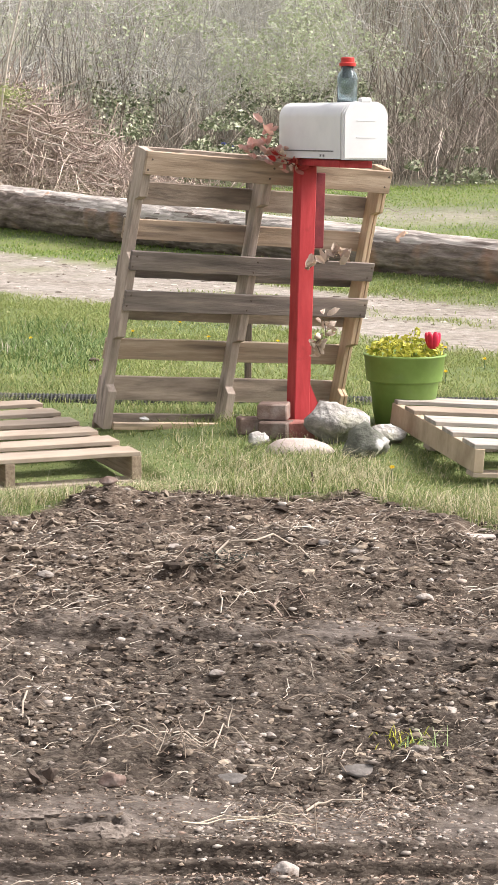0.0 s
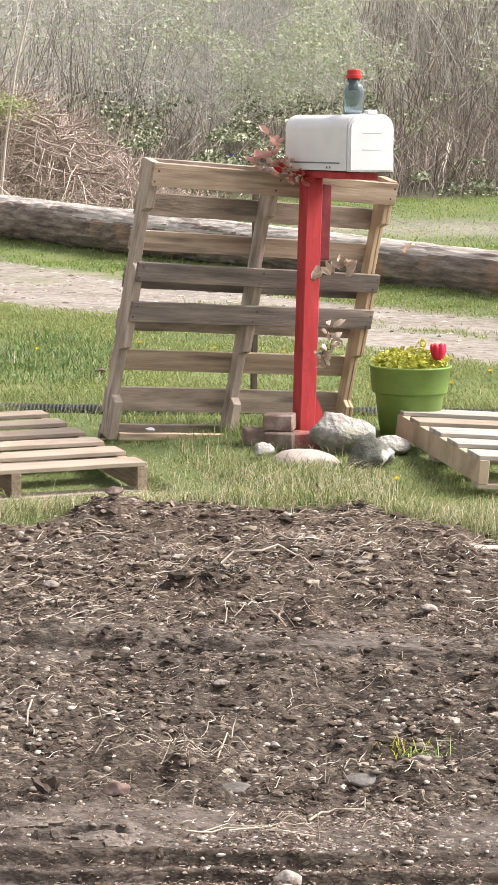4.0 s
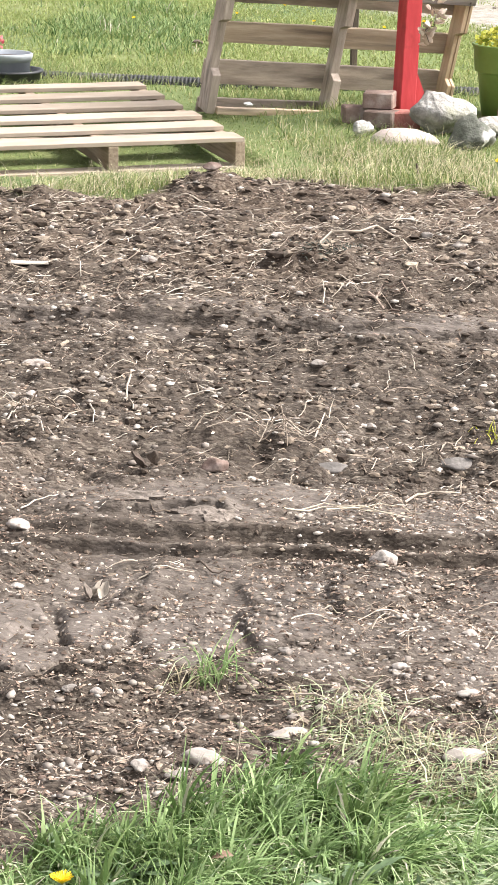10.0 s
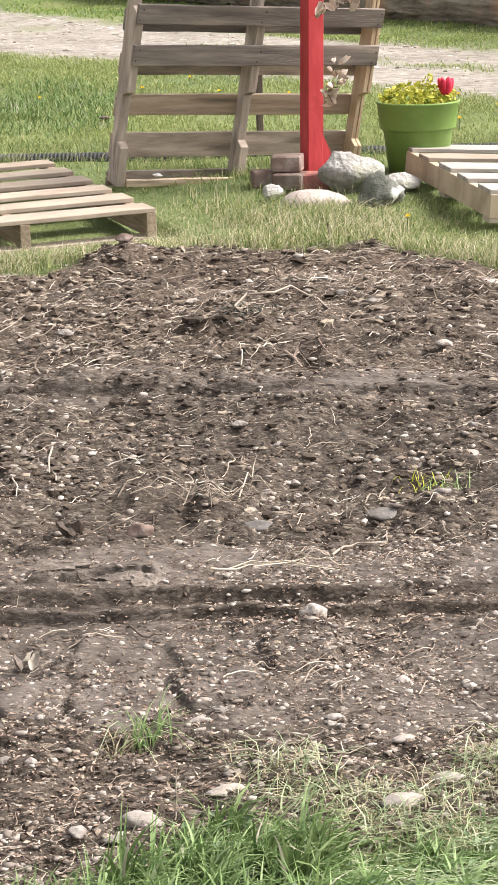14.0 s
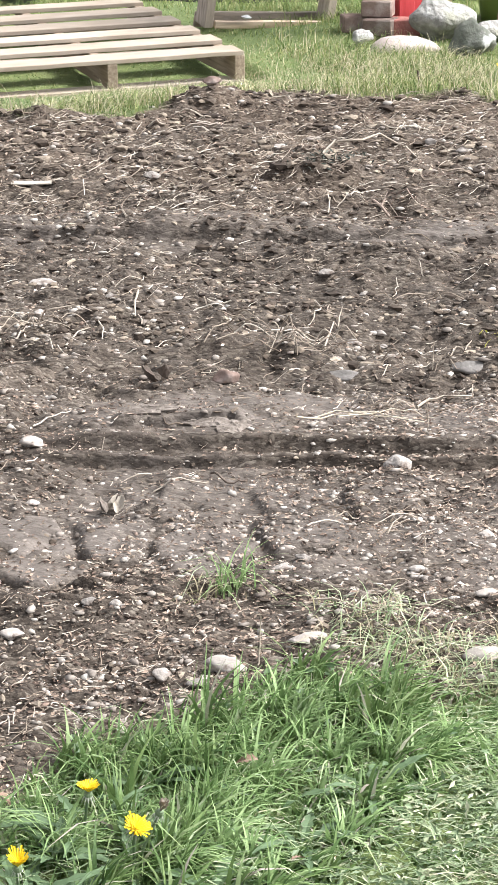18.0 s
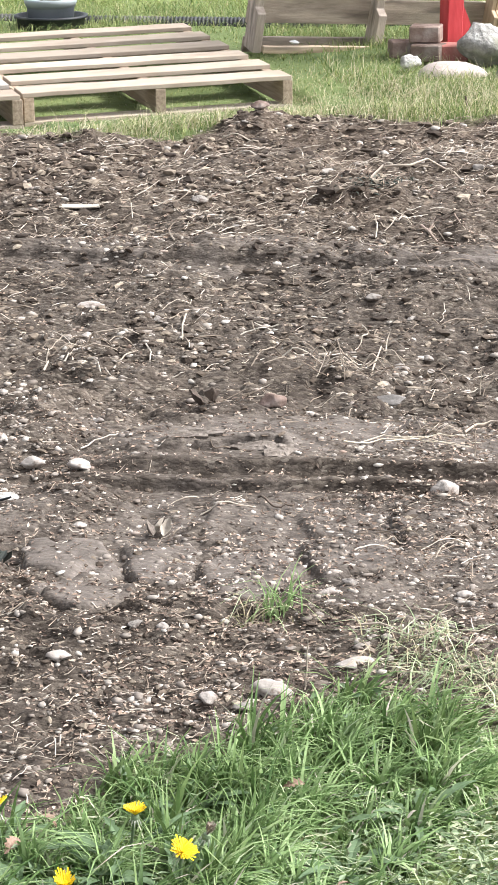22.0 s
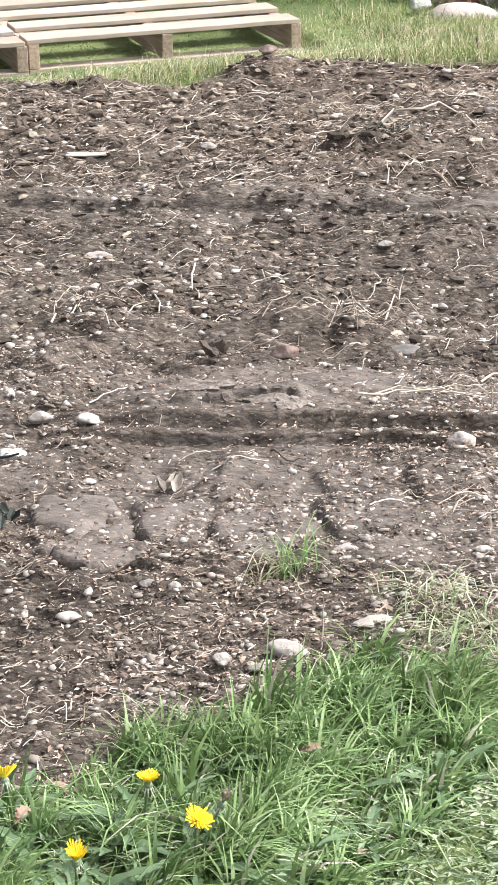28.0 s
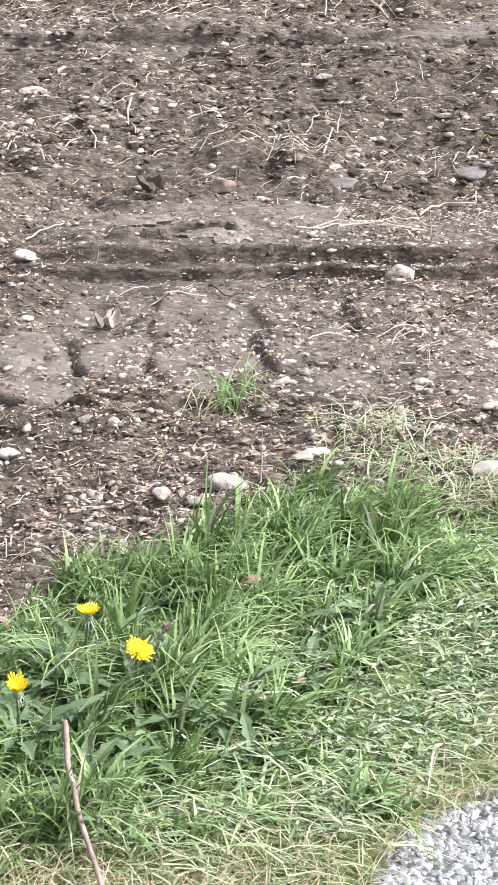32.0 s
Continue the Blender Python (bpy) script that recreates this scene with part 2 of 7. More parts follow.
M_STRAW = palette("dry_straw", [(0, (0.16, 0.124, 0.094)), (0.4, (0.3, 0.245, 0.19)), (0.75, (0.44, 0.38, 0.31)), (0.95, (0.62, 0.56, 0.48)), (1, (0.13, 0.098, 0.075))], 0.75)
M_GRASS = palette("green_grass", [(0, (0.1104, 0.1885, 0.06111)), (0.3, (0.1877, 0.2856, 0.1059)), (0.65, (0.287, 0.3998, 0.1697)), (0.95, (0.3496, 0.4606, 0.2192)), (0.99, (0.46, 0.5406, 0.3414)), (1, (0.5115, 0.4912, 0.3744))], 0.55, 0.3, 0.25)
M_DEEPGRASS = palette("deep_green_grass", [(0, (0.06056, 0.1147, 0.0326)), (0.35, (0.115, 0.1856, 0.05868)), (0.75, (0.1938, 0.273, 0.09781)), (0.95, (0.29, 0.3713, 0.1775)), (1, (0.5087, 0.4259, 0.3912))], 0.55, 0.3, 0.25)
M_PALEGRASS = palette("pale_grass", [(0, (0.1402, 0.2022, 0.09072)), (0.4, (0.2677, 0.3412, 0.1814)), (0.8, (0.4335, 0.4865, 0.2981)), (0.95, (0.5864, 0.6066, 0.4147)), (1, (0.6629, 0.6066, 0.4406))], 0.5, 0.25, 0.5)
M_LAWN = palette("lawn_grass", [(0, (0.11, 0.165, 0.05)), (0.4, (0.2, 0.26, 0.09)), (0.75, (0.31, 0.34, 0.135)), (0.93, (0.42, 0.41, 0.2)), (1, (0.56, 0.5, 0.33))], 0.7, 0.35)
M_FARLAWN = palette("far_lawn_grass", [(0, (0.1996, 0.2584, 0.0828)), (0.5, (0.2471, 0.2926, 0.1012)), (0.9, (0.3136, 0.3413, 0.1334)), (1, (0.4277, 0.4096, 0.2208))], 0.7, 0.35)
M_VERGE = palette("verge_grass", [(0, (0.1362, 0.2221, 0.04825)), (0.5, (0.2094, 0.3109, 0.07237)), (0.9, (0.3142, 0.3775, 0.1125)), (1, (0.4398, 0.4331, 0.185))], 0.7, 0.35)
M_STRAWGRASS = palette("bleached_grass", [(0, (0.1, 0.15, 0.05)), (0.3, (0.2, 0.25, 0.095)), (0.42, (0.38, 0.36, 0.2)), (0.75, (0.58, 0.51, 0.36)), (1, (0.72, 0.64, 0.48))], 0.7, 0.3)
M_CHAFF = palette("plant_litter", [(0, (0.07049, 0.048, 0.03784)), (0.4, (0.151, 0.1104, 0.08514)), (0.7, (0.282, 0.2112, 0.1608)), (0.9, (0.4229, 0.336, 0.2649)), (1, (0.5639, 0.4704, 0.3879))], 0.9)
M_DRYGRASS = palette("dry_mown_grass", [(0, (0.1459, 0.1688, 0.0715)), (0.35, (0.2745, 0.2532, 0.143)), (0.7, (0.3861, 0.3291, 0.2234)), (1, (0.4804, 0.4051, 0.3039))], 0.75, 0.2)
M_LEAF = palette("weed_leaves", [(0, (0.08026, 0.1318, 0.06253)), (0.5, (0.1433, 0.2079, 0.1063)), (1, (0.2522, 0.3143, 0.1876))], 0.55, 0.25)
# the brightest stops paint sunlit highlights onto a share of the leaves
M_BRAMBLE = palette("bramble_leaves", [(0, (0.0784, 0.09856, 0.0552)), (0.5, (0.1456, 0.1736, 0.096)), (0.72, (0.2464, 0.28, 0.162)), (0.8, (0.4928, 0.5376, 0.36)), (1, (0.7392, 0.7616, 0.6))], 0.5, 0.3)
# young leaves and thicket twigs lightened to stand in for haze
M_BUD = palette("young_leaves", [(0, (0.3013, 0.34, 0.2114)), (0.5, (0.4254, 0.478, 0.3066)), (1, (0.5494, 0.6061, 0.4441))], 0.65, 0.4)
M_FINETWIG = palette("fine_twigs", [(0, (0.2946, 0.283, 0.2662)), (0.35, (0.4759, 0.462, 0.4356)), (0.7, (0.6571, 0.641, 0.6171)), (1, (0.8498, 0.8316, 0.8107))], 0.9, 0.25)
M_TWIG = palette("bare_twigs", [(0, (0.2731, 0.2633, 0.236)), (0.4, (0.4193, 0.4074, 0.3671)), (0.75, (0.5559, 0.5465, 0.5034)), (1, (0.7216, 0.7055, 0.6607))], 0.9)
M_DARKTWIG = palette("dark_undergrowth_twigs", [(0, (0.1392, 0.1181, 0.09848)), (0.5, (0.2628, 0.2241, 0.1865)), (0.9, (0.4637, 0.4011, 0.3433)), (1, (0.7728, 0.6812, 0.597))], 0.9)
M_DEADBRANCH = palette("dead_branches", [(0, (0.1806, 0.1368, 0.1171)), (0.4, (0.3371, 0.269, 0.232)), (0.75, (0.5177, 0.4289, 0.3736)), (1, (0.7465, 0.6434, 0.5632))], 0.9)
M_BROWNSTICK = material("brown_stick", [(0.14, 0.1, 0.08), (0.24, 0.18, 0.145), (0.36, 0.29, 0.24)], 30, 5, 0.85, 0.3, 90)
M_YELLOW = material("yellow_petals", [(0.8, 0.58, 0.02), (0.88, 0.7, 0.04)], 40, 4, 0.6, 0.1, 80)
M_PALEBRACT = material("pale_bracts", [(0.294, 0.322, 0.238), (0.42, 0.434, 0.35)], 60, 3, 0.6, 0)
M_GREYSTONE = palette("crushed_gravel", [(0, (0.153, 0.1575, 0.1575)), (0.4, (0.234, 0.2385, 0.2358)), (0.75, (0.315, 0.3195, 0.315)), (1, (0.45, 0.45, 0.441))], 0.8, noise_scale=80)
M_TULIP = material("tulip_red", [(0.55, 0.02, 0.05), (0.72, 0.04, 0.09)], 20, 4, 0.5, 0.05, 40)
M_PINK = material("pink_petals", [(0.6, 0.1, 0.14), (0.75, 0.22, 0.26)], 20, 4, 0.6, 0.05, 40)
M_YELLOWLEAF = palette("yellow_green_foliage", [(0, (0.2, 0.25, 0.03)), (0.5, (0.42, 0.43, 0.05)), (1, (0.62, 0.58, 0.12))], 0.6, 0.3)
M_BOTTLE = material("teal_plastic", [(0.09, 0.1196, 0.117), (0.14, 0.1748, 0.171), (0.22, 0.253, 0.2385)], 12, 5, 0.3, 0.05, 40, spec=0.5)
M_CLEAR = bpy.data.materials.new("clear_teal_plastic")
M_CLEAR.use_nodes = True
for key, val in (("Base Color", (0.5, 0.58, 0.6, 1)), ("Roughness", 0.06), ("Transmission Weight", 0.9), ("IOR", 1.25)):
    M_CLEAR.node_tree.nodes["Principled BSDF"].inputs[key].default_value = val
M_CAP = material("red_cap", [(0.5, 0.04, 0.035), (0.6, 0.06, 0.05)], 12, 4, 0.45, 0.05, 40)
M_BLUE = material("blue_plastic", [(0.03, 0.05, 0.3), (0.05, 0.08, 0.42)], 8, 4, 0.5, 0.1, 30)
M_DARKWOOD = material("dark_stake_wood", [(0.07, 0.055, 0.045), (0.15, 0.115, 0.09)], 6, 6, 0.9, 0.3, 30, (8, 8, 1))
M_SOILPOT = material("potting_soil", [(0.03, 0.022, 0.017), (0.07, 0.052, 0.04)], 40, 6, 0.95, 0.6, 90)
M_STRIP = material("weathered_white_wood", [(0.333, 0.2905, 0.2376), (0.4255, 0.3786, 0.3168), (0.5087, 0.4578, 0.3881)], 14, 6, 0.8, 0.2, 50, (0.925, 1, 1))
M_DARKWEED = palette("withered_weed", [(0, (0.03, 0.035, 0.03)), (0.6, (0.07, 0.08, 0.065)), (1, (0.16, 0.17, 0.14))], 0.8)
M_DEADBROWN = material("brown_dead_leaf", [(0.187, 0.114, 0.08), (0.289, 0.1995, 0.15)], 60, 4, 0.85, 0.3, 120)
M_PALEBRANCH = material("bleached_branch", [(0.4, 0.34, 0.29), (0.56, 0.5, 0.44), (0.68, 0.62, 0.56)], 5, 6, 0.9, 0.3, 20)
M_TRACKSTONE = palette("track_stones", [(0, (0.13, 0.105, 0.085)), (0.4, (0.28, 0.24, 0.2)), (0.75, (0.42, 0.37, 0.32)), (1, (0.6, 0.55, 0.49))], 0.9)
M_WHITESTONE = material("whitish_stone", [(0.2667, 0.2353, 0.2077), (0.3525, 0.3153, 0.2815), (0.4381, 0.3953, 0.3554)], 16, 8, 0.85, 0.4, 60, second=((0.1334, 0.1035, 0.08307), 38, 0.6, 0.68))
M_GREYLEAF = palette("grey_green_leaves", [(0, (0.09408, 0.1389, 0.06831)), (0.45, (0.1881, 0.2415, 0.1309)), (0.85, (0.3494, 0.3864, 0.239)), (1, (0.5644, 0.5554, 0.3984))], 0.5, 0.2)
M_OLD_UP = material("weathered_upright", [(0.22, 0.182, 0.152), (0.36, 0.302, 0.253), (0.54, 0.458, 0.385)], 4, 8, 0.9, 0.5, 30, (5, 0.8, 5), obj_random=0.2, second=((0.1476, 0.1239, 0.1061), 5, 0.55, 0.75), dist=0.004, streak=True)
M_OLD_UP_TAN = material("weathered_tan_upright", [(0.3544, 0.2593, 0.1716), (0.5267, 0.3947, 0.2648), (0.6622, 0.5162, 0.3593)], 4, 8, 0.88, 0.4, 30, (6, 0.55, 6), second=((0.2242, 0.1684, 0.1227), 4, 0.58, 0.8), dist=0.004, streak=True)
M_OLD_DARK = material("dark_weathered_wood", [(0.08296, 0.07163, 0.06336), (0.183, 0.1573, 0.138), (0.3221, 0.2759, 0.2376)], 4, 8, 0.9, 0.5, 30, (0.55, 6, 6), obj_random=0.2, second=((0.366, 0.3025, 0.24), 4, 0.62, 0.75), dist=0.004, streak=True)
M_PINE_TAN = material("tan_pine", [(0.366, 0.282, 0.1914), (0.5246, 0.42, 0.3016), (0.6588, 0.54, 0.406)], 6, 8, 0.88, 0.3, 30, (1, 1, 1), obj_random=0.12, second=((0.2684, 0.192, 0.1276), 5, 0.6, 0.8), dist=0.003)
M_BUSH = palette("bush_leaves", [(0, (0.18, 0.22, 0.09)), (0.5, (0.33, 0.37, 0.16)), (1, (0.5, 0.52, 0.28))], 0.6, 0.3)
M_PINKLEAF = palette("faded_pink_leaves", [(0, (0.68, 0.42, 0.38)), (0.5, (0.8, 0.64, 0.57)), (1, (0.72, 0.5, 0.45))], 0.8, 0.5, each_object=True)
M_PALE_RIM = material("pale_blue_grey_plastic", [(0.2635, 0.2898, 0.3057), (0.3162, 0.3426, 0.3584)], 9, 4, 0.45, 0.05, 40)
M_PALESTRAW = material("pale_straw", [(0.5, 0.43, 0.32), (0.66, 0.59, 0.47)], 30, 4, 0.7, 0.1, 60)
M_CRUST = material("dry_soil_crust", [(0.11, 0.09, 0.075), (0.19, 0.16, 0.135), (0.28, 0.24, 0.205)], 40, 7, 0.9, 0.6, 90, obj_random=0.15)
M_DARKSOILLEAF = material("dark_dead_leaf", [(0.07, 0.055, 0.045), (0.14, 0.11, 0.09)], 40, 5, 0.85, 0.3, 90)
M_MARK = material("dark_mark", [(0.16, 0.16, 0.16), (0.2, 0.2, 0.2)], 20, 3, 0.7, 0)
M_PLASTIC_BIT = material("white_plastic_bit", [(0.7, 0.7, 0.7), (0.8, 0.8, 0.8)], 10, 3, 0.4, 0.1, 40)


def ground_material():
    """Bare soil, lawn soil, grey gravel and the dirt track, by the masks soil, gravel and track of the sheet."""
    m = bpy.data.materials.new("ground_cover")
    m.use_nodes = True
    n, l = m.node_tree.nodes, m.node_tree.links
    b = n["Principled BSDF"]
    b.inputs["Specular IOR Level"].default_value = 0.25
    tc = n.new("ShaderNodeTexCoord")

    def nz(scale, detail=7, rough=0.62):
        t = n.new("ShaderNodeTexNoise")
        t.inputs["Scale"].default_value, t.inputs["Detail"].default_value, t.inputs["Roughness"].default_value = scale, detail, rough
        l.new(tc.outputs["Object"], t.inputs["Vector"])
        return t.outputs["Fac"]

    def ramp(fac, stops):
        r = n.new("ShaderNodeValToRGB")
        el = r.color_ramp.elements
        while len(el) < len(stops):
            el.new(0.5)
        for k, (p, c) in enumerate(stops):
            el[k].position, el[k].color = p, (*c, 1)
        l.new(fac, r.inputs[0])
        return r.outputs[0]

    def mix(fac, a, c, mode="MIX"):
        x = n.new("ShaderNodeMix")
        x.data_type, x.blend_type = "RGBA", mode
        if isinstance(fac, float):
            x.inputs[0].default_value = fac
        else:
            l.new(fac, x.inputs[0])
        l.new(a, x.inputs[6])
        l.new(c, x.inputs[7])
        return x.outputs[2]

    def mask(name):
        a = n.new("ShaderNodeAttribute")
        a.attribute_name = name
        return a.outputs["Fac"]

    soil = mix(0.55, ramp(nz(4), [(0.33, (0.044, 0.033, 0.02688)), (0.5, (0.08, 0.062, 0.05088)), (0.68, (0.145, 0.115, 0.09408))]),
               ramp(nz(75), [(0.3, (0.036, 0.027, 0.02208)), (0.52, (0.083, 0.065, 0.05184)), (0.75, (0.2, 0.165, 0.1354))]))
    pressed = ramp(nz(30), [(0.3, (0.069, 0.0575, 0.048)), (0.52, (0.12, 0.1005, 0.0855)), (0.75, (0.2, 0.171, 0.147))])
    litter = ramp(nz(40), [(0.3, (0.075, 0.05, 0.036)), (0.52, (0.15, 0.105, 0.075)), (0.75, (0.27, 0.2, 0.145))])
    def crumbs(scale, stops):
        warp = n.new("ShaderNodeTexNoise")
        warp.inputs["Scale"].default_value, warp.inputs["Detail"].default_value = scale * 0.7, 2
        lying = n.new("ShaderNodeMapping")
        lying.inputs["Scale"].default_value = (0.5, 1, 1)
        l.new(tc.outputs["Object"], lying.inputs[0])
        l.new(lying.outputs[0], warp.inputs["Vector"])
        shift = n.new("ShaderNodeVectorMath")
        shift.operation = "MULTIPLY_ADD"
        shift.inputs[1].default_value = (1.4 / scale,) * 3
        l.new(warp.outputs["Color"], shift.inputs[0])
        l.new(lying.outputs[0], shift.inputs[2])
        v = n.new("ShaderNodeTexVoronoi")
        v.inputs["Scale"].default_value = scale
        l.new(shift.outputs[0], v.inputs["Vector"])
        pick = n.new("ShaderNodeSeparateColor")
        l.new(v.outputs["Color"], pick.inputs[0])
        return ramp(pick.outputs[0], stops), v.outputs["Distance"]

    fine, fine_h = crumbs(190, [(0.0, (0.033, 0.026, 0.02112)), (0.45, (0.076, 0.06, 0.04896)), (0.72, (0.155, 0.126, 0.1046)), (0.9, (0.27, 0.23, 0.192)), (1.0, (0.42, 0.37, 0.3168))])
    coarse, coarse_h = crumbs(75, [(0.0, (0.038, 0.029, 0.024)), (0.5, (0.085, 0.067, 0.05472)), (0.82, (0.165, 0.135, 0.1114)), (1.0, (0.26, 0.22, 0.1824))])
    soil = mix(0.62, soil, mix(0.6, coarse, fine))
    soil = mix(mask("litter"), soil, mix(0.45, litter, fine))
    damp = ramp(nz(2.4, 4), [(0.35, (0.527, 0.52, 0.495)), (0.5, (0.716, 0.716, 0.69)), (0.65, (0.908, 0.91, 0.877))])
    soil = mix(1.0, soil, damp, "MULTIPLY")
    soil = mix(mask("pressed"), soil, mix(0.1, pressed, fine))
    lawn = mix(0.4, ramp(nz(0.6, 4), [(0.33, (0.0656, 0.1032, 0.03985)), (0.5, (0.1312, 0.1686, 0.05861)), (0.67, (0.2034, 0.2202, 0.09086))]),
               ramp(nz(26), [(0.3, (0.08528, 0.1204, 0.03868)), (0.52, (0.1279, 0.1617, 0.05861)), (0.75, (0.1902, 0.2064, 0.08791))]))
    track = mix(0.6, ramp(nz(1.6), [(0.35, (0.1704, 0.1504, 0.1197)), (0.5, (0.2943, 0.2653, 0.2274)), (0.65, (0.4027, 0.376, 0.3352))]),
                ramp(nz(14), [(0.33, (0.1084, 0.09344, 0.07581)), (0.52, (0.2788, 0.2494, 0.2155)), (0.7, (0.4492, 0.4196, 0.379))]))
    # gravel bed darker than its stones, painting the shade in the gaps
    grey = ramp(nz(90), [(0.3, (0.06, 0.06, 0.058)), (0.55, (0.11, 0.112, 0.11)), (0.75, (0.2, 0.2, 0.195))])
    # dark litter at the bank's foot, deepened for the shade between brambles
    bank = mix(0.5, ramp(nz(0.8), [(0.3, (0.06875, 0.06565, 0.04688)), (0.5, (0.1062, 0.0969, 0.0719)), (0.7, (0.1625, 0.1469, 0.1187))]),
               ramp(nz(9), [(0.3, (0.0375, 0.03438, 0.02625)), (0.52, (0.09375, 0.0844, 0.06565)), (0.75, (0.1875, 0.1688, 0.1406))]))
    out = mix(mask("soil"), lawn, soil)
    out = mix(mask("track"), out, track)
    out = mix(mask("gravel"), out, grey)
    out = mix(mask("bank"), out, bank)
    # upper bank coloured pale to stand in for haze
    slope = mix(0.5, ramp(nz(0.7), [(0.3, (0.25, 0.275, 0.21)), (0.5, (0.37, 0.39, 0.31)), (0.7, (0.5, 0.51, 0.42))]),
                ramp(nz(6), [(0.3, (0.16, 0.145, 0.11)), (0.52, (0.34, 0.315, 0.25)), (0.75, (0.55, 0.51, 0.43))]))
    out = mix(mask("slope"), out, slope)
    l.new(out, b.inputs["Base Color"])
    wet = n.new("ShaderNodeMapRange")
    wet.inputs[3].default_value, wet.inputs[4].default_value = 0.95, 0.6
    l.new(mask("pressed"), wet.inputs[0])
    l.new(wet.outputs[0], b.inputs["Roughness"])
    bp = n.new("ShaderNodeBump")
    bp.inputs["Strength"].default_value, bp.inputs["Distance"].default_value = 0.6, 0.01
    up = n.new("ShaderNodeMath")
    up.operation = "MULTIPLY_ADD"
    up.inputs[1].default_value = -0.3
    l.new(fine_h, up.inputs[0])
    l.new(nz(55, 8, 0.7), up.inputs[2])
    up2 = n.new("ShaderNodeMath")
    up2.operation = "MULTIPLY_ADD"
    up2.inputs[1].default_value = -1.0
    l.new(coarse_h, up2.inputs[0])
    l.new(up.outputs[0], up2.inputs[2])
    l.new(up2.outputs[0], bp.inputs["Height"])
    flat = n.new("ShaderNodeMapRange")
    flat.inputs[3].default_value, flat.inputs[4].default_value = 0.6, 0.3
    l.new(mask("calm"), flat.inputs[0])
    l.new(flat.outputs[0], bp.inputs["Strength"])
    l.new(bp.outputs[0], b.inputs["Normal"])
    return m


M_GROUND = ground_material()
# ---------------------------------------------------------------- helpers of this place
rng = np.random.default_rng(7)


def lattice(ix, iy, seed):
    h = (ix.astype(np.int64) * 374761393 + iy.astype(np.int64) * 668265263 + seed * 1442695041) & 0xFFFFFFFF
    h = ((h ^ (h >> 13)) * 1274126177) & 0xFFFFFFFF
    return ((h ^ (h >> 16)) & 0xFFFF) / 65535.0


def vnoise(x, y, size, seed=0):
    x, y = np.asarray(x, float) / size, np.asarray(y, float) / size
    ix, iy = np.floor(x), np.floor(y)
    u, v = x - ix, y - iy
    u, v = u * u * (3 - 2 * u), v * v * (3 - 2 * v)
    a, b = lattice(ix, iy, seed), lattice(ix + 1, iy, seed)
    c, d = lattice(ix, iy + 1, seed), lattice(ix + 1, iy + 1, seed)
    return (a * (1 - u) + b * u) * (1 - v) + (c * (1 - u) + d * u) * v


def fbm(x, y, size, octaves=4, seed=0):
    total, amp, norm = 0, 1.0, 0
    for k in range(octaves):
        total = total + amp * vnoise(x, y, size / 2**k, seed + 17 * k)
        norm += amp
        amp *= 0.5
    return total / norm


def smooth(a, b, v):
    t = np.clip((v - a) / (b - a), 0, 1)
    return t * t * (3 - 2 * t)


def bump_at(x, y, cx, cy, rx, ry, h):
    return h * np.exp(-(((x - cx) / rx) ** 2 + ((y - cy) / ry) ** 2))


def base_height(x, y):
    """The lie of the land, without the small relief."""
    x, y = np.asarray(x, float), np.asarray(y, float)
    z = 0.05 * smooth(7.9, 9.3, y)
    along = y + 1.55 * (x - 0.5)                       # grows across the track, towards the log and the bank
    z = z + 0.42 * smooth(25.0, 35.0, y + 0.25 * x)
    z = z + 11.0 * smooth(34.0, 62.0, y + 0.12 * x)
    z = z + 0.16 * (fbm(x, y, 5.0, 3, 5) - 0.5) * smooth(24, 34, y)
    z = z + 0.05 * (fbm(x, y, 1.5, 3, 9) - 0.5) * smooth(10.5, 13, y)
    s = np.clip(((x + 5.9) * 9.8 - (y - 30.2) * 17.3) / (9.8**2 + 17.3**2), 0, 1)
    d = np.hypot(x + 5.9 - 9.8 * s, y - 30.2 + 17.3 * s)
    return z + 0.1 * np.exp(-((d / 0.55) ** 2))          # the low swell that the log lies on


def soil_mask(x, y):
    w = 0.16 * (fbm(x, y, 0.35, 4, 31) - 0.5) + 0.07 * (fbm(x, y, 0.06, 3, 33) - 0.5)
    near = np.interp(x, [-2.5, -0.55, -0.47, -0.4, -0.3, -0.22, -0.15, -0.08, -0.02, 0.04, 0.1, 0.17, 0.3, 0.5, 2.5], [2.24, 2.31, 2.39, 2.56, 2.61, 2.67, 2.74, 2.74, 2.73, 2.66, 2.68, 2.74, 2.82, 2.9, 3.0])
    far = np.interp(x, [-2.5, -1.5, -1.25, -0.9, -0.75, -0.44, -0.1, 0.25, 0.45, 0.7, 2.5], [7.35, 7.38, 7.2, 7.3, 7.55, 7.82, 7.75, 7.75, 7.45, 7.15, 6.7])
    return smooth(-0.05, 0.05, y - near + w * 0.6) * smooth(-0.09, 0.09, far - y + w)


def gravel_edge(x):
    return np.interp(x, [-3.0, -0.6, -0.03, 0.0, 0.06, 0.115, 0.3, 3.0], [1.72, 1.76, 1.83, 1.94, 2.02, 2.08, 2.16, 2.58])


def gravel_mask(x, y):
    w = 0.1 * (fbm(x, y, 0.12, 4, 41) - 0.5)
    edge = gravel_edge(x)
    return smooth(-0.03, 0.02, edge - y + w)


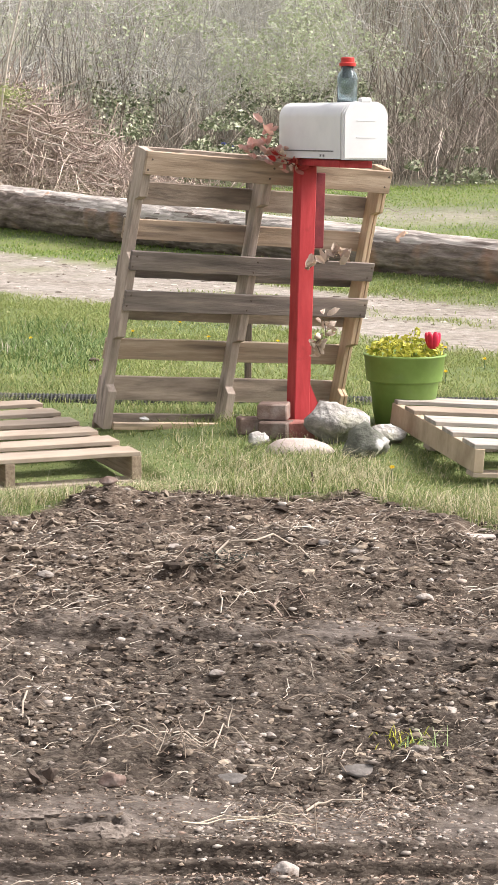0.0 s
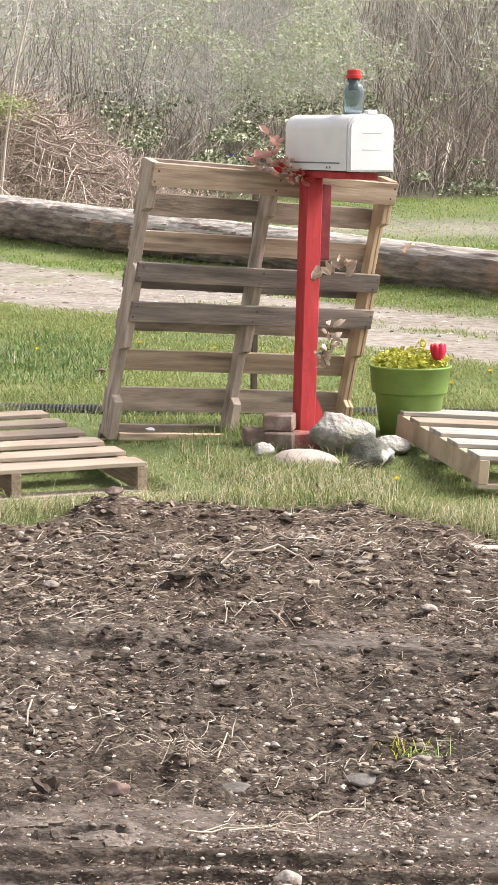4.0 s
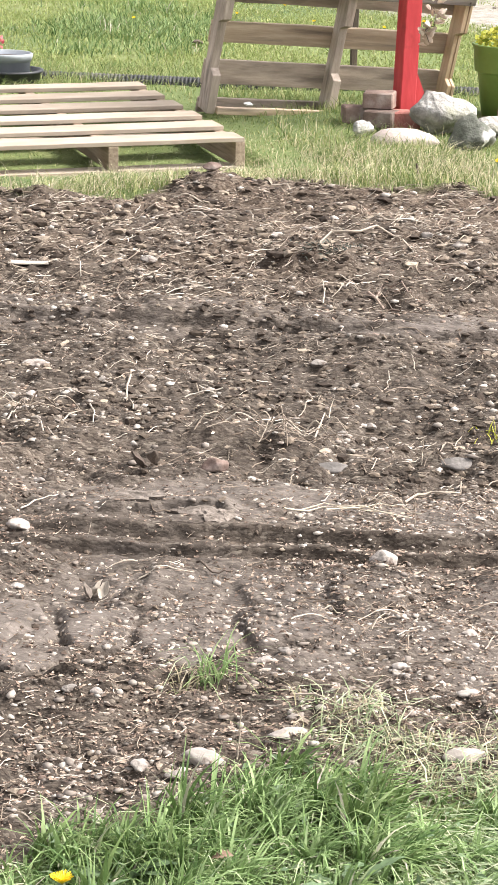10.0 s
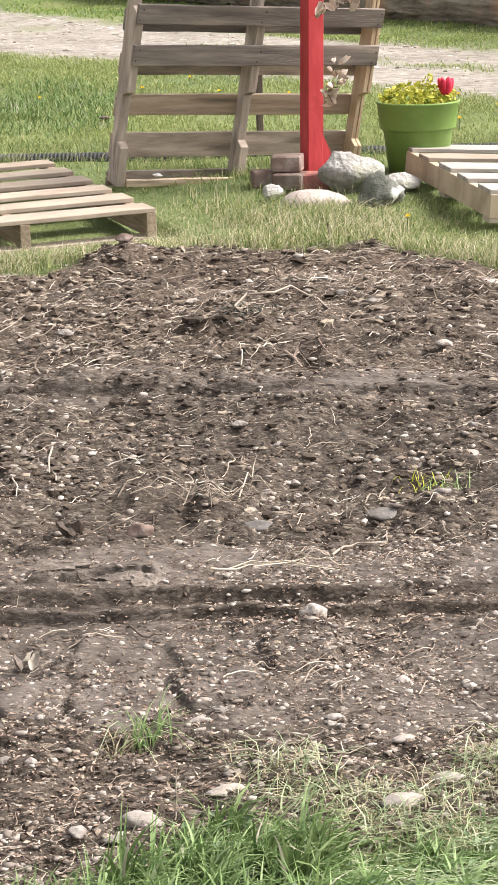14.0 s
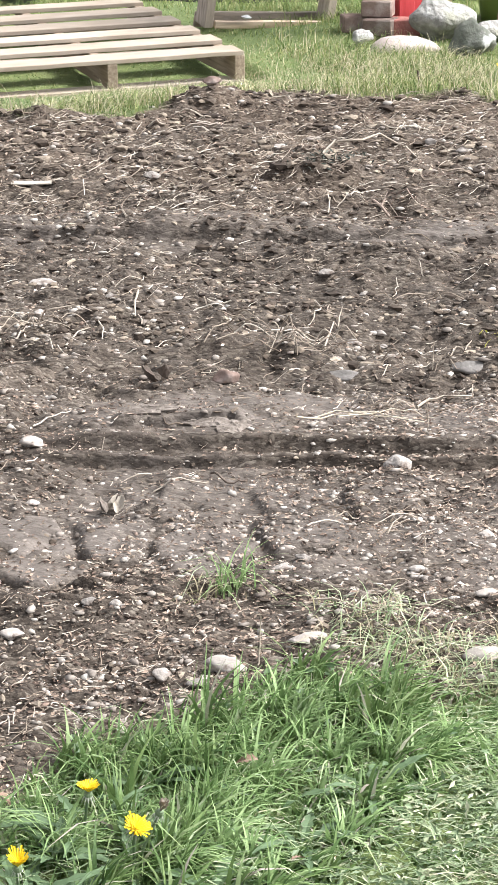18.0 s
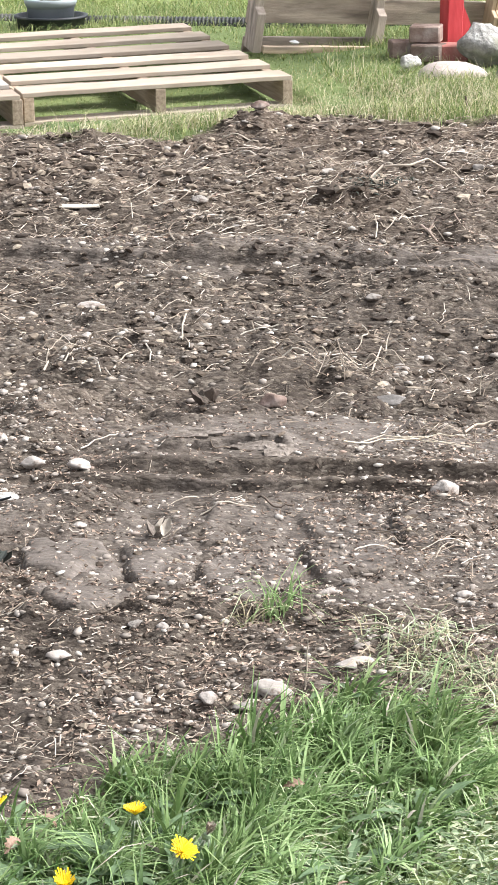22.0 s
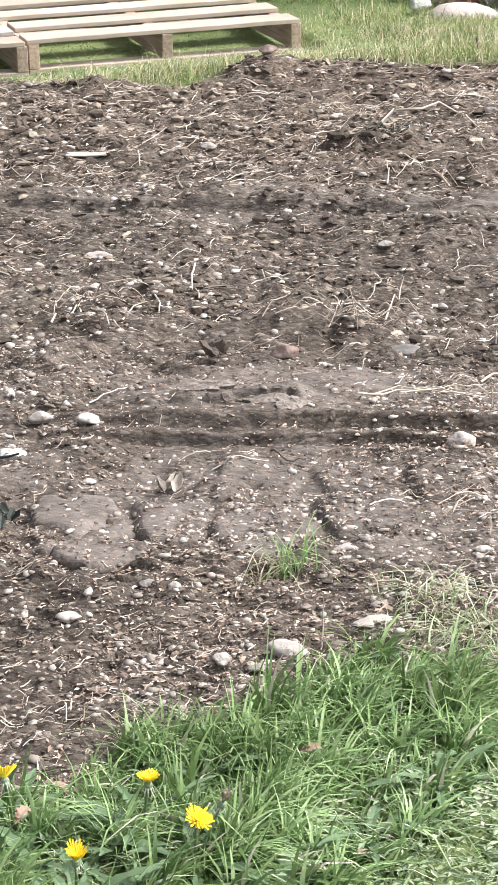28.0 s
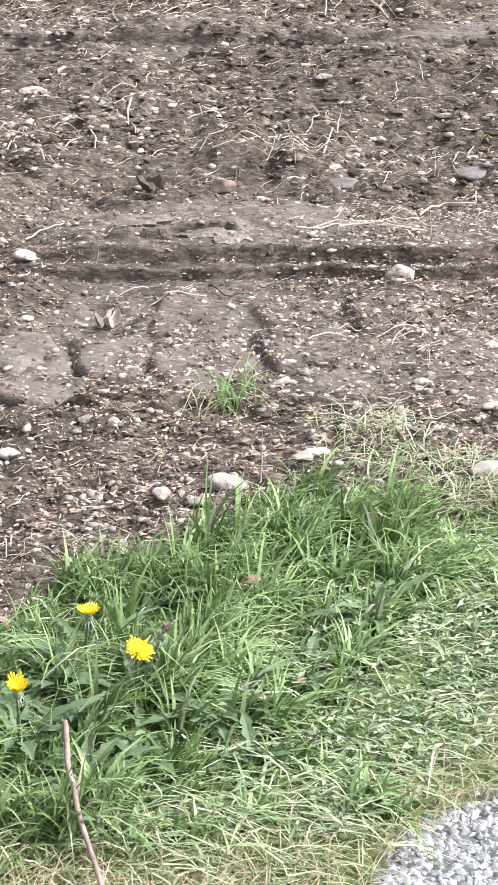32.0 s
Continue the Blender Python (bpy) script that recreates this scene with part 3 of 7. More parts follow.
def track_mask(x, y):
    w = 0.8 * (fbm(x, y, 1.2, 4, 51) - 0.5)
    near = np.interp(x, [-12, -2.3, -1.33, 0.43, 1.18, 3, 12], [30, 16.6, 15.4, 12.9, 12.35, 11, 6])
    far = np.interp(x, [-12, -3.16, -1.74, 0.58, 1.46, 3, 12], [44, 22.6, 20.0, 16.5, 15.5, 13.4, 9])
    m = smooth(-0.25, 0.35, y - near + w) * smooth(-0.25, 0.3, far - y + w)
    strip = smooth(27.5, 28.3, y + 0.2 * x + w) * smooth(30.8, 29.6, y + 0.2 * x + w) * smooth(-1.5, 0.5, x)
    across = (y - near) / (far - near) + 0.1 * (fbm(x, y, 1.5, 3, 53) - 0.5)
    m = m * (1 - 0.55 * np.exp(-(((across - 0.6) / 0.08) ** 2)) * smooth(0.35, 0.6, fbm(x, y, 0.9, 3, 55)))
    return np.maximum(m, 0.75 * strip)


# the flat blocks that the tyre pressed, as outlines on the ground, and the furrows cut between them
LUGS = (((-0.52, 3.411), (-0.383, 3.424), (-0.393, 3.334), (-0.377, 3.227), (-0.472, 3.225), (-0.5, 3.294)),
        ((-0.365, 3.365), (-0.256, 3.392), (-0.218, 3.315), (-0.279, 3.188), (-0.348, 3.178), (-0.386, 3.316)),
        ((-0.232, 3.429), (-0.093, 3.457), (-0.063, 3.345), (-0.187, 3.283)),
        ((-0.397, 3.605), (-0.284, 3.665), (-0.265, 3.529), (-0.288, 3.438), (-0.383, 3.443)),
        ((-0.24, 3.588), (-0.144, 3.59), (-0.098, 3.474), (-0.216, 3.492)),
        ((-0.681, 3.422), (-0.559, 3.424), (-0.512, 3.297), (-0.573, 3.233), (-0.667, 3.294)),
        ((-0.637, 3.188), (-0.561, 3.298), (-0.483, 3.203), (-0.548, 3.098)),
        ((-0.087, 3.595), (0.048, 3.61), (0.046, 3.443), (-0.055, 3.451)),
        ((-0.79, 3.6), (-0.69, 3.61), (-0.68, 3.48), (-0.77, 3.46)))
TREADS = ((-0.549, 3.43, -0.491, 3.25, 0.02), (-0.4, 3.35, -0.351, 3.187, 0.02), (-0.265, 3.446, -0.21, 3.28, 0.018), (-0.123, 3.524, -0.09, 3.413, 0.012),
          (-0.74, 2.96, -0.635, 3.133, 0.11), (-0.635, 3.133, -0.556, 3.323, 0.085), (-0.25, 3.5, -0.155, 3.492, 0.02), (-0.54, 3.442, -0.68, 3.45, 0.014),
          (-0.756, 3.368, -0.665, 3.321, 0.014), (-0.15, 3.651, -0.077, 3.609, 0.013), (0.05, 3.6, 0.075, 3.44, 0.012), (-0.43, 3.62, -0.39, 3.44, 0.013))


def lug_field(x, y):
    """1 on the flat tops of the pressed blocks."""
    wx = x + 0.04 * (fbm(x, y, 0.12, 4, 83) - 0.5)
    wy = y + 0.045 * (fbm(x, y, 0.12, 4, 84) - 0.5)
    best = np.zeros(np.broadcast(x, y).shape)
    for k, ring in enumerate(LUGS):
        inside = 0.65 if k in (3, 4, 7, 8) else 1.0
        for (ax, ay), (bx, by) in zip(ring, ring[1:] + ring[:1]):
            ux, uy = bx - ax, by - ay
            inside = inside * smooth(-0.009, 0.004, ((wy - ay) * -ux + (wx - ax) * uy) / math.hypot(ux, uy))
        best = np.maximum(best, inside)
    return best


def scarp_line(x):
    """Where the foot of the two steps of the wheel rut runs."""
    return np.interp(x, [-2.0, -0.6, 0.02, 0.08, 0.5, 2.0], [3.735, 3.744, 3.748, 3.742, 3.762, 3.83])


def calm(x, y):
    """Where the soil is smoothed, by the tyre or as the cut faces of the rut."""
    dy = y - scarp_line(x) - 0.025
    return np.maximum(pressed_mask(x, y), 0.85 * smooth(0.085, 0.05, np.abs(dy)))


def pressed_mask(x, y):
    w = 0.1 * (fbm(x, y, 0.15, 3, 61) - 0.5)
    a = smooth(-0.06, 0.06, 0.25 - np.abs(y - 3.43 + 0.12 * x) + w)
    b = smooth(-0.06, 0.06, 0.2 - np.abs(y - 5.53 + 0.1 * x) + w) * smooth(-1.3, -0.8, x) * (0.35 + 0.65 * smooth(0.38, 0.58, fbm(x * 0.5, y, 0.16, 3, 65)))
    c = smooth(-0.04, 0.05, 0.15 - np.abs(y - 3.97) + w)
    spread = (a * 0.6 + b * 0.85 + c * 0.8) * (0.35 + 0.65 * np.maximum(smooth(-0.75, -0.45, x), smooth(4.6, 5.0, y))) * (0.35 + 0.65 * smooth(0.4, 0.58, fbm(x, y, 0.12, 3, 63)))
    return np.clip(np.maximum(spread, lug_field(x, y) * (0.55 + 0.4 * smooth(0.35, 0.6, fbm(x, y, 0.07, 3, 88)))), 0, 1)


PALLET_BEDS = ((-0.561, 8.118, 23.5, -1.016, 1.38), (-1.475, 7.6, 23.5, -1.016, 1.22), (0.672, 7.99, 11.6, 1.05, 1.35))


def pallet_bed(x, y, margin=0.1, edge=0.06, count=3):
    """1 where a pallet lies and presses the turf down."""
    inside = 0.0
    for px, py, turn, w, d in PALLET_BEDS[:count]:
        c, s = math.cos(radians(turn)), math.sin(radians(turn))
        u, v = (x - px) * c + (y - py) * s, -(x - px) * s + (y - py) * c
        inside = np.maximum(inside, smooth(margin, margin - edge, np.abs(u - w / 2) - abs(w) / 2) * smooth(margin, margin - edge, np.abs(v - d / 2) - d / 2))
    return inside


def relief(x, y):
    """Broken soil: clods, ruts and tread prints."""
    s = soil_mask(x, y)
    p = calm(x, y)
    rough = 0.045 * (fbm(x * 0.4, y, 0.2, 3, 70) - 0.5) * smooth(3.8, 4.3, y) + 0.055 * (fbm(x, y, 0.45, 3, 71) - 0.5) + 0.055 * (fbm(x, y, 0.13, 4, 73) - 0.5) * smooth(2.6, 3.2, y)
    ridged = 1 - np.abs(2 * fbm(x * 0.6, y, 0.05, 3, 75) - 1)
    rough = rough + (0.03 * (ridged - 0.75) + 0.017 * (vnoise(x * 0.6, y, 0.026, 77) - 0.5) + 0.009 * (vnoise(x * 0.7, y, 0.012, 78) - 0.5)) * (1 - 0.55 * p)
    wob = 0.032 * (fbm(x, y, 0.22, 3, 79) - 0.5)
    crumble = 0.022 * (fbm(x, y, 0.06, 3, 82) - 0.5)
    dy = y - scarp_line(x) - wob + crumble
    wide = 1 + 0.8 * smooth(0.1, 0.35, x)                 # the steps part where the rut opens out
    tall = smooth(-1.7, -1.0, x) * (0.45 + 0.55 * smooth(-0.66, -0.52, x)) * (1 - 0.4 * smooth(0.15, 0.4, x)) * (0.75 + 0.5 * fbm(x, y, 0.2, 2, 81))
    lift = 0.75 + 0.5 * fbm(x, y, 0.12, 2, 86)
    rut = -0.015 * smooth(2.95, 3.3, y) + 0.017 * lift * smooth(0.0, 0.007, dy) - 0.008 * np.exp(-(((dy - 0.034 * wide) / 0.006) ** 2))
    rut = rut + 0.024 * smooth(0.04, 0.054, dy / wide) * smooth(0.45, 0.06, dy)
    rut = (rut - 0.01 * np.exp(-(((dy + 0.008) / 0.007) ** 2))) * tall
    flap = y - 3.845 - 0.02 * np.sin(15 * x) - 2.2 * crumble
    rut = rut + 0.02 * smooth(-0.53, -0.5, x) * smooth(-0.25, -0.3, x) * smooth(0.0, 0.007, flap) * smooth(0.1, 0.03, flap)
    y2 = 5.45 - 0.08 * x + wob + crumble
    broken = smooth(0.3, 0.55, fbm(x * 0.5, y, 0.15, 2, 90))
    rut2 = 0.024 * smooth(0.0, 0.014, y - y2) * smooth(0.3, 0.1, y - y2) - 0.012 * np.exp(-(((y - y2 + 0.012) / 0.012) ** 2))
    rut2 = rut2 - broken * (0.016 * np.exp(-(((y - y2 + 0.11 + 0.05 * x) / 0.013) ** 2)) + 0.014 * np.exp(-(((y - y2 + 0.19 + 0.03 * x) / 0.012) ** 2)) + 0.014 * np.exp(-(((y - y2 - 0.16) / 0.014) ** 2)))
    rut2 = rut2 * smooth(-1.5, -0.8, x)
    # furrows slanting between the pressed blocks
    wx = x + 0.035 * (fbm(x, y, 0.1, 3, 83) - 0.5)
    wy = y + 0.025 * (fbm(x, y, 0.1, 3, 84) - 0.5)
    tread = 0.0145 * lug_field(x, y) * (0.55 + 0.9 * fbm(x, y, 0.1, 2, 89))
    for ax, ay, bx, by, d in TREADS:
        ux, uy = bx - ax, by - ay
        k = np.clip(((wx - ax) * ux + (wy - ay) * uy) / (ux * ux + uy * uy), 0, 1)
        dist = np.hypot(wx - ax - k * ux, wy - ay - k * uy)
        tread = tread - 0.15 * d * smooth(0.1, 0.45, fbm(x, y, 0.06, 2, 87)) * np.exp(-((dist / 0.018) ** 2))
    humps = (bump_at(x, y, -0.62, 7.52, 0.17, 0.09, 0.06) + bump_at(x, y, 0.2, 6.02, 0.14, 0.09, 0.045) + bump_at(x, y, -0.2, 6.25, 0.13, 0.07, 0.065)
             + bump_at(x, y, 0.17, 4.33, 0.16, 0.05, 0.035) + bump_at(x, y, -0.3, 4.38, 0.2, 0.05, 0.03) + bump_at(x, y, -0.45, 3.0, 0.3, 0.1, 0.02)
             + bump_at(x, y, 0.3, 7.72, 0.2, 0.06, 0.05) + bump_at(x, y, -1.1, 7.2, 0.3, 0.08, 0.04) + bump_at(x, y, -0.8, 6.5, 0.3, 0.15, 0.03))
    turf = 0.03 * (fbm(x, y, 0.25, 3, 85) - 0.5) * smooth(1.9, 2.2, y)
    return s * (rough * (1 - 0.72 * p) + rut + rut2 + tread + humps) + (1 - s) * (turf * smooth(12.5, 10, y) * (1 - pallet_bed(x, y, count=2)) - 0.032 * pallet_bed(x, y, count=2))


def height(x, y):
    return base_height(x, y) + relief(x, y)


def fast_mesh(name, verts, faces, material, smooth_shade=False):
    """verts (n, 3) and faces (m, k), all of one size, as arrays."""
    verts, faces = np.asarray(verts, np.float32), np.asarray(faces, np.int32)
    me = bpy.data.meshes.new(name)
    me.vertices.add(len(verts))
    me.vertices.foreach_set("co", verts.ravel())
    m, k = faces.shape
    me.loops.add(m * k)
    me.loops.foreach_set("vertex_index", faces.ravel())
    me.polygons.add(m)
    me.polygons.foreach_set("loop_start", np.arange(0, m * k, k, dtype=np.int32))
    me.materials.append(material)
    me.update(calc_edges=True)
    me.polygons.foreach_set("use_smooth", np.full(m, smooth_shade))
    return new(name, me)


def part(name, bm, mat, parent, label="", smooth_shade=False):
    me = bpy.data.meshes.new(name)
    bm.to_mesh(me)
    bm.free()
    me.materials.append(mat)
    if smooth_shade:
        me.shade_smooth()
    ob = new(name, me)
    ob.parent = parent
    if label:
        tagged(ob, label)
    return ob


def box_bm(sx, sy, sz, at=(0, 0, 0), bevel=0.003, turn=None, wear=0.0, cuts=0, seed=0):
    """A block with worn edges, its centre at at."""
    bm = bmesh.new()
    bmesh.ops.create_cube(bm, size=1)
    bmesh.ops.scale(bm, vec=(sx, sy, sz), verts=bm.verts)
    if cuts:
        axis = (sx, sy, sz).index(max(sx, sy, sz))
        long_edges = [e for e in bm.edges if abs((e.verts[0].co - e.verts[1].co)[axis]) > 1e-6]
        bmesh.ops.subdivide_edges(bm, edges=long_edges, cuts=cuts)
    if bevel:
        sharp = [e for e in bm.edges if len(e.link_faces) == 2 and e.calc_face_angle(0) > 0.5]
        bmesh.ops.bevel(bm, geom=sharp, offset=bevel, segments=1, affect="EDGES")
    if wear:
        for v in bm.verts:
            q = v.co * 9 + Vector((seed * 3.1, seed * 1.7, 0))
            v.co += Vector(noise.noise_vector(q)) * wear
    bm.transform((turn or Matrix()).to_4x4())
    bmesh.ops.translate(bm, vec=at, verts=bm.verts)
    return bm


def lathe_bm(profile, segs=32, wobble=0.0):
    bm = bmesh.new()
    rings = []
    for r, z in profile:
        rings.append([bm.verts.new((r * math.cos(2 * math.pi * k / segs), r * math.sin(2 * math.pi * k / segs), z)) for k in range(segs)])
    for a, b in zip(rings, rings[1:]):
        for k in range(segs):
            bm.faces.new((a[k], a[(k + 1) % segs], b[(k + 1) % segs], b[k]))
    bm.faces.new(rings[0][::-1])
    bm.faces.new(rings[-1])
    return bm


def rock_bm(sx, sy, sz, seed=0, sub=3, amount=0.35, facet=0.33):
    bm = bmesh.new()
    bmesh.ops.create_icosphere(bm, subdivisions=sub, radius=0.5)
    off = Vector((seed * 5.3, seed * 2.9, seed * 7.1))
    for v in bm.verts:
        d = 1 + amount * noise.noise(v.co * 2.2 + off) + 0.35 * amount * noise.noise(v.co * 6 + off) + 0.12 * amount * noise.noise(v.co * 16 + off)
        # facets, as broken stone has
        for k in range(9):
            nrm = Vector((math.sin(seed * 3 + k * 2.1), math.cos(seed * 2 + k * 1.3), math.sin(seed + k * 3.7))).normalized()
            over = v.co.dot(nrm) - facet
            if over > 0:
                v.co -= nrm * over * 0.85
        v.co = v.co * d
    bmesh.ops.scale(bm, vec=(sx, sy, sz), verts=bm.verts)
    return bm


def thing(name, m, label, category, group=""):
    ob = new(name)
    ob.empty_display_size = 0.05
    ob.matrix_world = m
    return tagged(ob, label, category, group)


ICO = {}


def ico(sub):
    if sub not in ICO:
        bm = bmesh.new()
        bmesh.ops.create_icosphere(bm, subdivisions=sub, radius=1)
        bm.verts.ensure_lookup_table()
        ICO[sub] = (np.array([v.co[:] for v in bm.verts]), np.array([[v.index for v in f.verts] for f in bm.faces]))
        bm.free()
    return ICO[sub]


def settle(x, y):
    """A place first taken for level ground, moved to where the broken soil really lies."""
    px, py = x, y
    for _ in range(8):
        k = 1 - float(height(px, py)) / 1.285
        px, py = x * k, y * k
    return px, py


OCTA = (np.array([(1, 0, 0), (-1, 0, 0), (0, 1, 0), (0, -1, 0), (0, 0, 1), (0, 0, -1)], float),
        np.array([(0, 2, 4), (2, 1, 4), (1, 3, 4), (3, 0, 4), (2, 0, 5), (1, 2, 5), (3, 1, 5), (0, 3, 5)]))


def lumps(centres, radii, sub=1, squash=(1, 1, 0.7), rough=0.25):
    """Many small irregular lumps as arrays of vertices and faces."""
    v0, f0 = ico(sub) if sub else OCTA
    n, k = len(centres), len(v0)
    jitter = 1 + rough * (rng.random((n, k, 1)) * 2 - 1)
    ang = rng.random(n) * 6.283
    st = np.asarray(squash) * (1 + 0.35 * (rng.random((n, 3)) * 2 - 1))
    v = v0[None] * jitter * st[:, None, :] * np.asarray(radii)[:, None, None]
    c, s = np.cos(ang)[:, None], np.sin(ang)[:, None]
    x, y = v[..., 0] * c - v[..., 1] * s, v[..., 0] * s + v[..., 1] * c
    v = np.stack([x, y, v[..., 2]], -1) + np.asarray(centres)[:, None, :]
    f = f0[None] + (np.arange(n) * k)[:, None, None]
    return v.reshape(-1, 3), f.reshape(-1, 3)


def blades(roots, length, width, lean, curl=0.5, segs=3, angle=None):
    """Grass blades: ribbons that taper and bend over."""
    n = len(roots)
    length, width, lean = (np.broadcast_to(np.asarray(a, float), n) for a in (length, width, lean))
    a = rng.random(n) * 6.283 if angle is None else angle
    d = np.stack([np.cos(a), np.sin(a), 0 * a], -1)
    side = np.stack([-np.sin(a + 0.6), np.cos(a + 0.6), 0 * a], -1)
    pts = []
    for k in range(segs + 1):
        t = k / segs
        bend = lean * (t + curl * t * t)
        rise = np.sqrt(np.clip(1 - (0.55 * bend) ** 2, 0.03, 1)) * t
        centre = roots + d * (bend * t * 0.75 * length)[:, None] + np.array([0, 0, 1]) * (rise * length)[:, None]
        w = (width * (1 - t**1.7) * 0.5)[:, None] if k < segs else (width * 0.04)[:, None]
        pts += [centre - side * w, centre + side * w]
    v = np.stack(pts, 1)
    q = np.array([[2 * k, 2 * k + 1, 2 * k + 3, 2 * k + 2] for k in range(segs)])
    f = q[None] + (np.arange(n) * (2 * segs + 2))[:, None, None]
    return v.reshape(-1, 3), f.reshape(-1, 4)


def tubes(paths, radii, sides=4, taper=0.4):
    """Many thin stems. paths (n, k, 3); radii (n)."""
    paths = np.asarray(paths, float)
    n, k, _ = paths.shape
    t = np.gradient(paths, axis=1)
    t /= np.linalg.norm(t, axis=-1, keepdims=True) + 1e-9
    ref = np.where(np.abs(t[..., 2:3]) > 0.9, np.array([1.0, 0, 0]), np.array([0, 0, 1.0]))
    a = np.cross(t, ref)
    a /= np.linalg.norm(a, axis=-1, keepdims=True) + 1e-9
    b = np.cross(t, a)
    r = np.asarray(radii)[:, None] * np.linspace(1, taper, k)[None]
    v = np.stack([paths + r[..., None] * (math.cos(2 * math.pi * s / sides) * a + math.sin(2 * math.pi * s / sides) * b) for s in range(sides)], 2)
    idx = np.arange(n * k * sides).reshape(n, k, sides)
    f = np.stack([idx[:, :-1], np.roll(idx, -1, 2)[:, :-1], np.roll(idx, -1, 2)[:, 1:], idx[:, 1:]], -1)
    return v.reshape(-1, 3), f.reshape(-1, 4)


def leaf_quads(centres, size, spread=1.0, aspect=0.65, up=0.4):
    """Small leaves: two folded quads each, turned at random."""
    n = len(centres)
    size = np.broadcast_to(np.asarray(size, float), n)[:, None]
    a = rng.normal(size=(n, 3)) * [1, 1, spread * 0.6]
    a /= np.linalg.norm(a, axis=1, keepdims=True)
    nrm = rng.normal(size=(n, 3)) + [0, -0.3, up * 2]
    b = np.cross(nrm, a)
    b /= np.linalg.norm(b, axis=1, keepdims=True)
    c = np.cross(a, b)
    tip, base = centres + a * size, centres - a * size
    l1, r1 = centres + b * size * aspect + c * size * 0.2, centres - b * size * aspect + c * size * 0.2
    v = np.stack([base, l1, tip, r1], 1)
    f = np.array([[0, 2, 1], [0, 3, 2]])[None] + (np.arange(n) * 4)[:, None, None]
    return v.reshape(-1, 3), f.reshape(-1, 3)


def merge(chunks):
    vs, fs, off = [], [], 0
    for v, f in chunks:
        vs.append(v)
        fs.append(np.asarray(f) + off)
        off += len(v)
    return np.concatenate(vs), np.concatenate(fs)


# ---------------------------------------------------------------- the ground, one sheet
def spaced(fine_lo, fine_hi, step, far_lo, far_hi, growth=1.13):
    fine = list(np.arange(fine_lo, fine_hi, step))
    hi, d = [fine[-1]], step
    while hi[-1] < far_hi:
        d *= growth
        hi.append(hi[-1] + d)
    lo, d = [fine[0]], step
    while lo[-1] > far_lo:
        d *= growth
        lo.append(lo[-1] - d)
    return np.array(lo[:0:-1] + fine + hi[1:])


gx = np.concatenate([spaced(-1.75, -0.9, 0.0085, -900, -0.9, 1.16), np.arange(-0.896, 0.42, 0.0052), spaced(0.425, 1.05, 0.0085, 0.425, 900, 1.16)])
near_rows = [2.3]
while near_rows[-1] < 8.0:
    here = near_rows[-1]
    near_rows.append(here * (1.00065 if 3.7 < here < 3.92 else 1.0014 if 3.0 < here < 4.3 else 1.0012 if 5.1 < here < 5.8 else 1.0027))
gy = np.concatenate([spaced(2.3, 2.32, 0.008, -900, 2.31, 1.08)[:-3], near_rows, spaced(near_rows[-1], near_rows[-1] + 0.06, 0.024, 0, 1400, 1.06)])
gy = np.unique(gy[np.concatenate([[True], np.diff(gy) > 0.001])])
GX, GY = np.meshgrid(gx, gy)
GZ = height(GX, GY)
cols, rows_n = len(gx), len(gy)
idx = np.arange(cols * rows_n).reshape(rows_n, cols)
ground = fast_mesh("ground", np.stack([GX, GY, GZ], -1).reshape(-1, 3),
                   np.stack([idx[:-1, :-1], idx[:-1, 1:], idx[1:, 1:], idx[1:, :-1]], -1).reshape(-1, 4), M_GROUND, True)
tagged(ground, "dug brown soil, lawn, gravel and dirt track", "ground", kind="structure")
bank_mask = smooth(32.5, 35.5, GY + 0.15 * GX + 2 * (fbm(GX, GY, 2.0, 3, 91) - 0.5))
for key, val in (("soil", soil_mask(GX, GY)), ("gravel", gravel_mask(GX, GY)), ("track", track_mask(GX, GY)),
                 ("pressed", pressed_mask(GX, GY)), ("calm", calm(GX, GY)), ("bank", bank_mask),
                 ("slope", smooth(36.5, 40.5, GY + 3 * (fbm(GX, GY, 2.5, 3, 93) - 0.5)) * (1 - 0.7 * smooth(0.6, 2.4, GX))),
                 ("litter", 0.8 * smooth(5.3, 6.8, GY + 1.2 * (fbm(GX, GY, 0.5, 3, 95) - 0.5)) * (0.4 + 0.6 * smooth(0.4, 0.6, fbm(GX, GY, 0.25, 3, 97))))):
    ground.data.attributes.new(key, "FLOAT", "POINT").data.foreach_set("value", np.asarray(val, np.float32).ravel())
# ---------------------------------------------------------------- pallets
def stringer_bm(length, deep=0.089, wide=0.038, notches=((0.15, 0.38), (0.62, 0.85)), cut=0.036, seed=0):
    """Along +y, from 0; the notched edge faces -z. x and z centred on the block's own corner."""
    outline = [(0, deep), (0, 0)]
    for a, b in notches:
        a, b = a * length, b * length
        outline += [(a, 0), (a + 0.02, cut), (b - 0.02, cut), (b, 0)]
    outline += [(length, 0), (length, deep)]
    bm = bmesh.new()
    left = [bm.verts.new((0, y, z)) for y, z in outline]
    right = [bm.verts.new((wide, y, z)) for y, z in outline]
    n = len(outline)
    bm.faces.new(left[::-1])
    bm.faces.new(right)
    for k in range(n):
        bm.faces.new((left[k], left[(k + 1) % n], right[(k + 1) % n], right[k]))
    bmesh.ops.recalc_face_normals(bm, faces=bm.faces)
    bmesh.ops.bevel(bm, geom=list(bm.edges), offset=0.002, segments=1, affect="EDGES")
    return bm


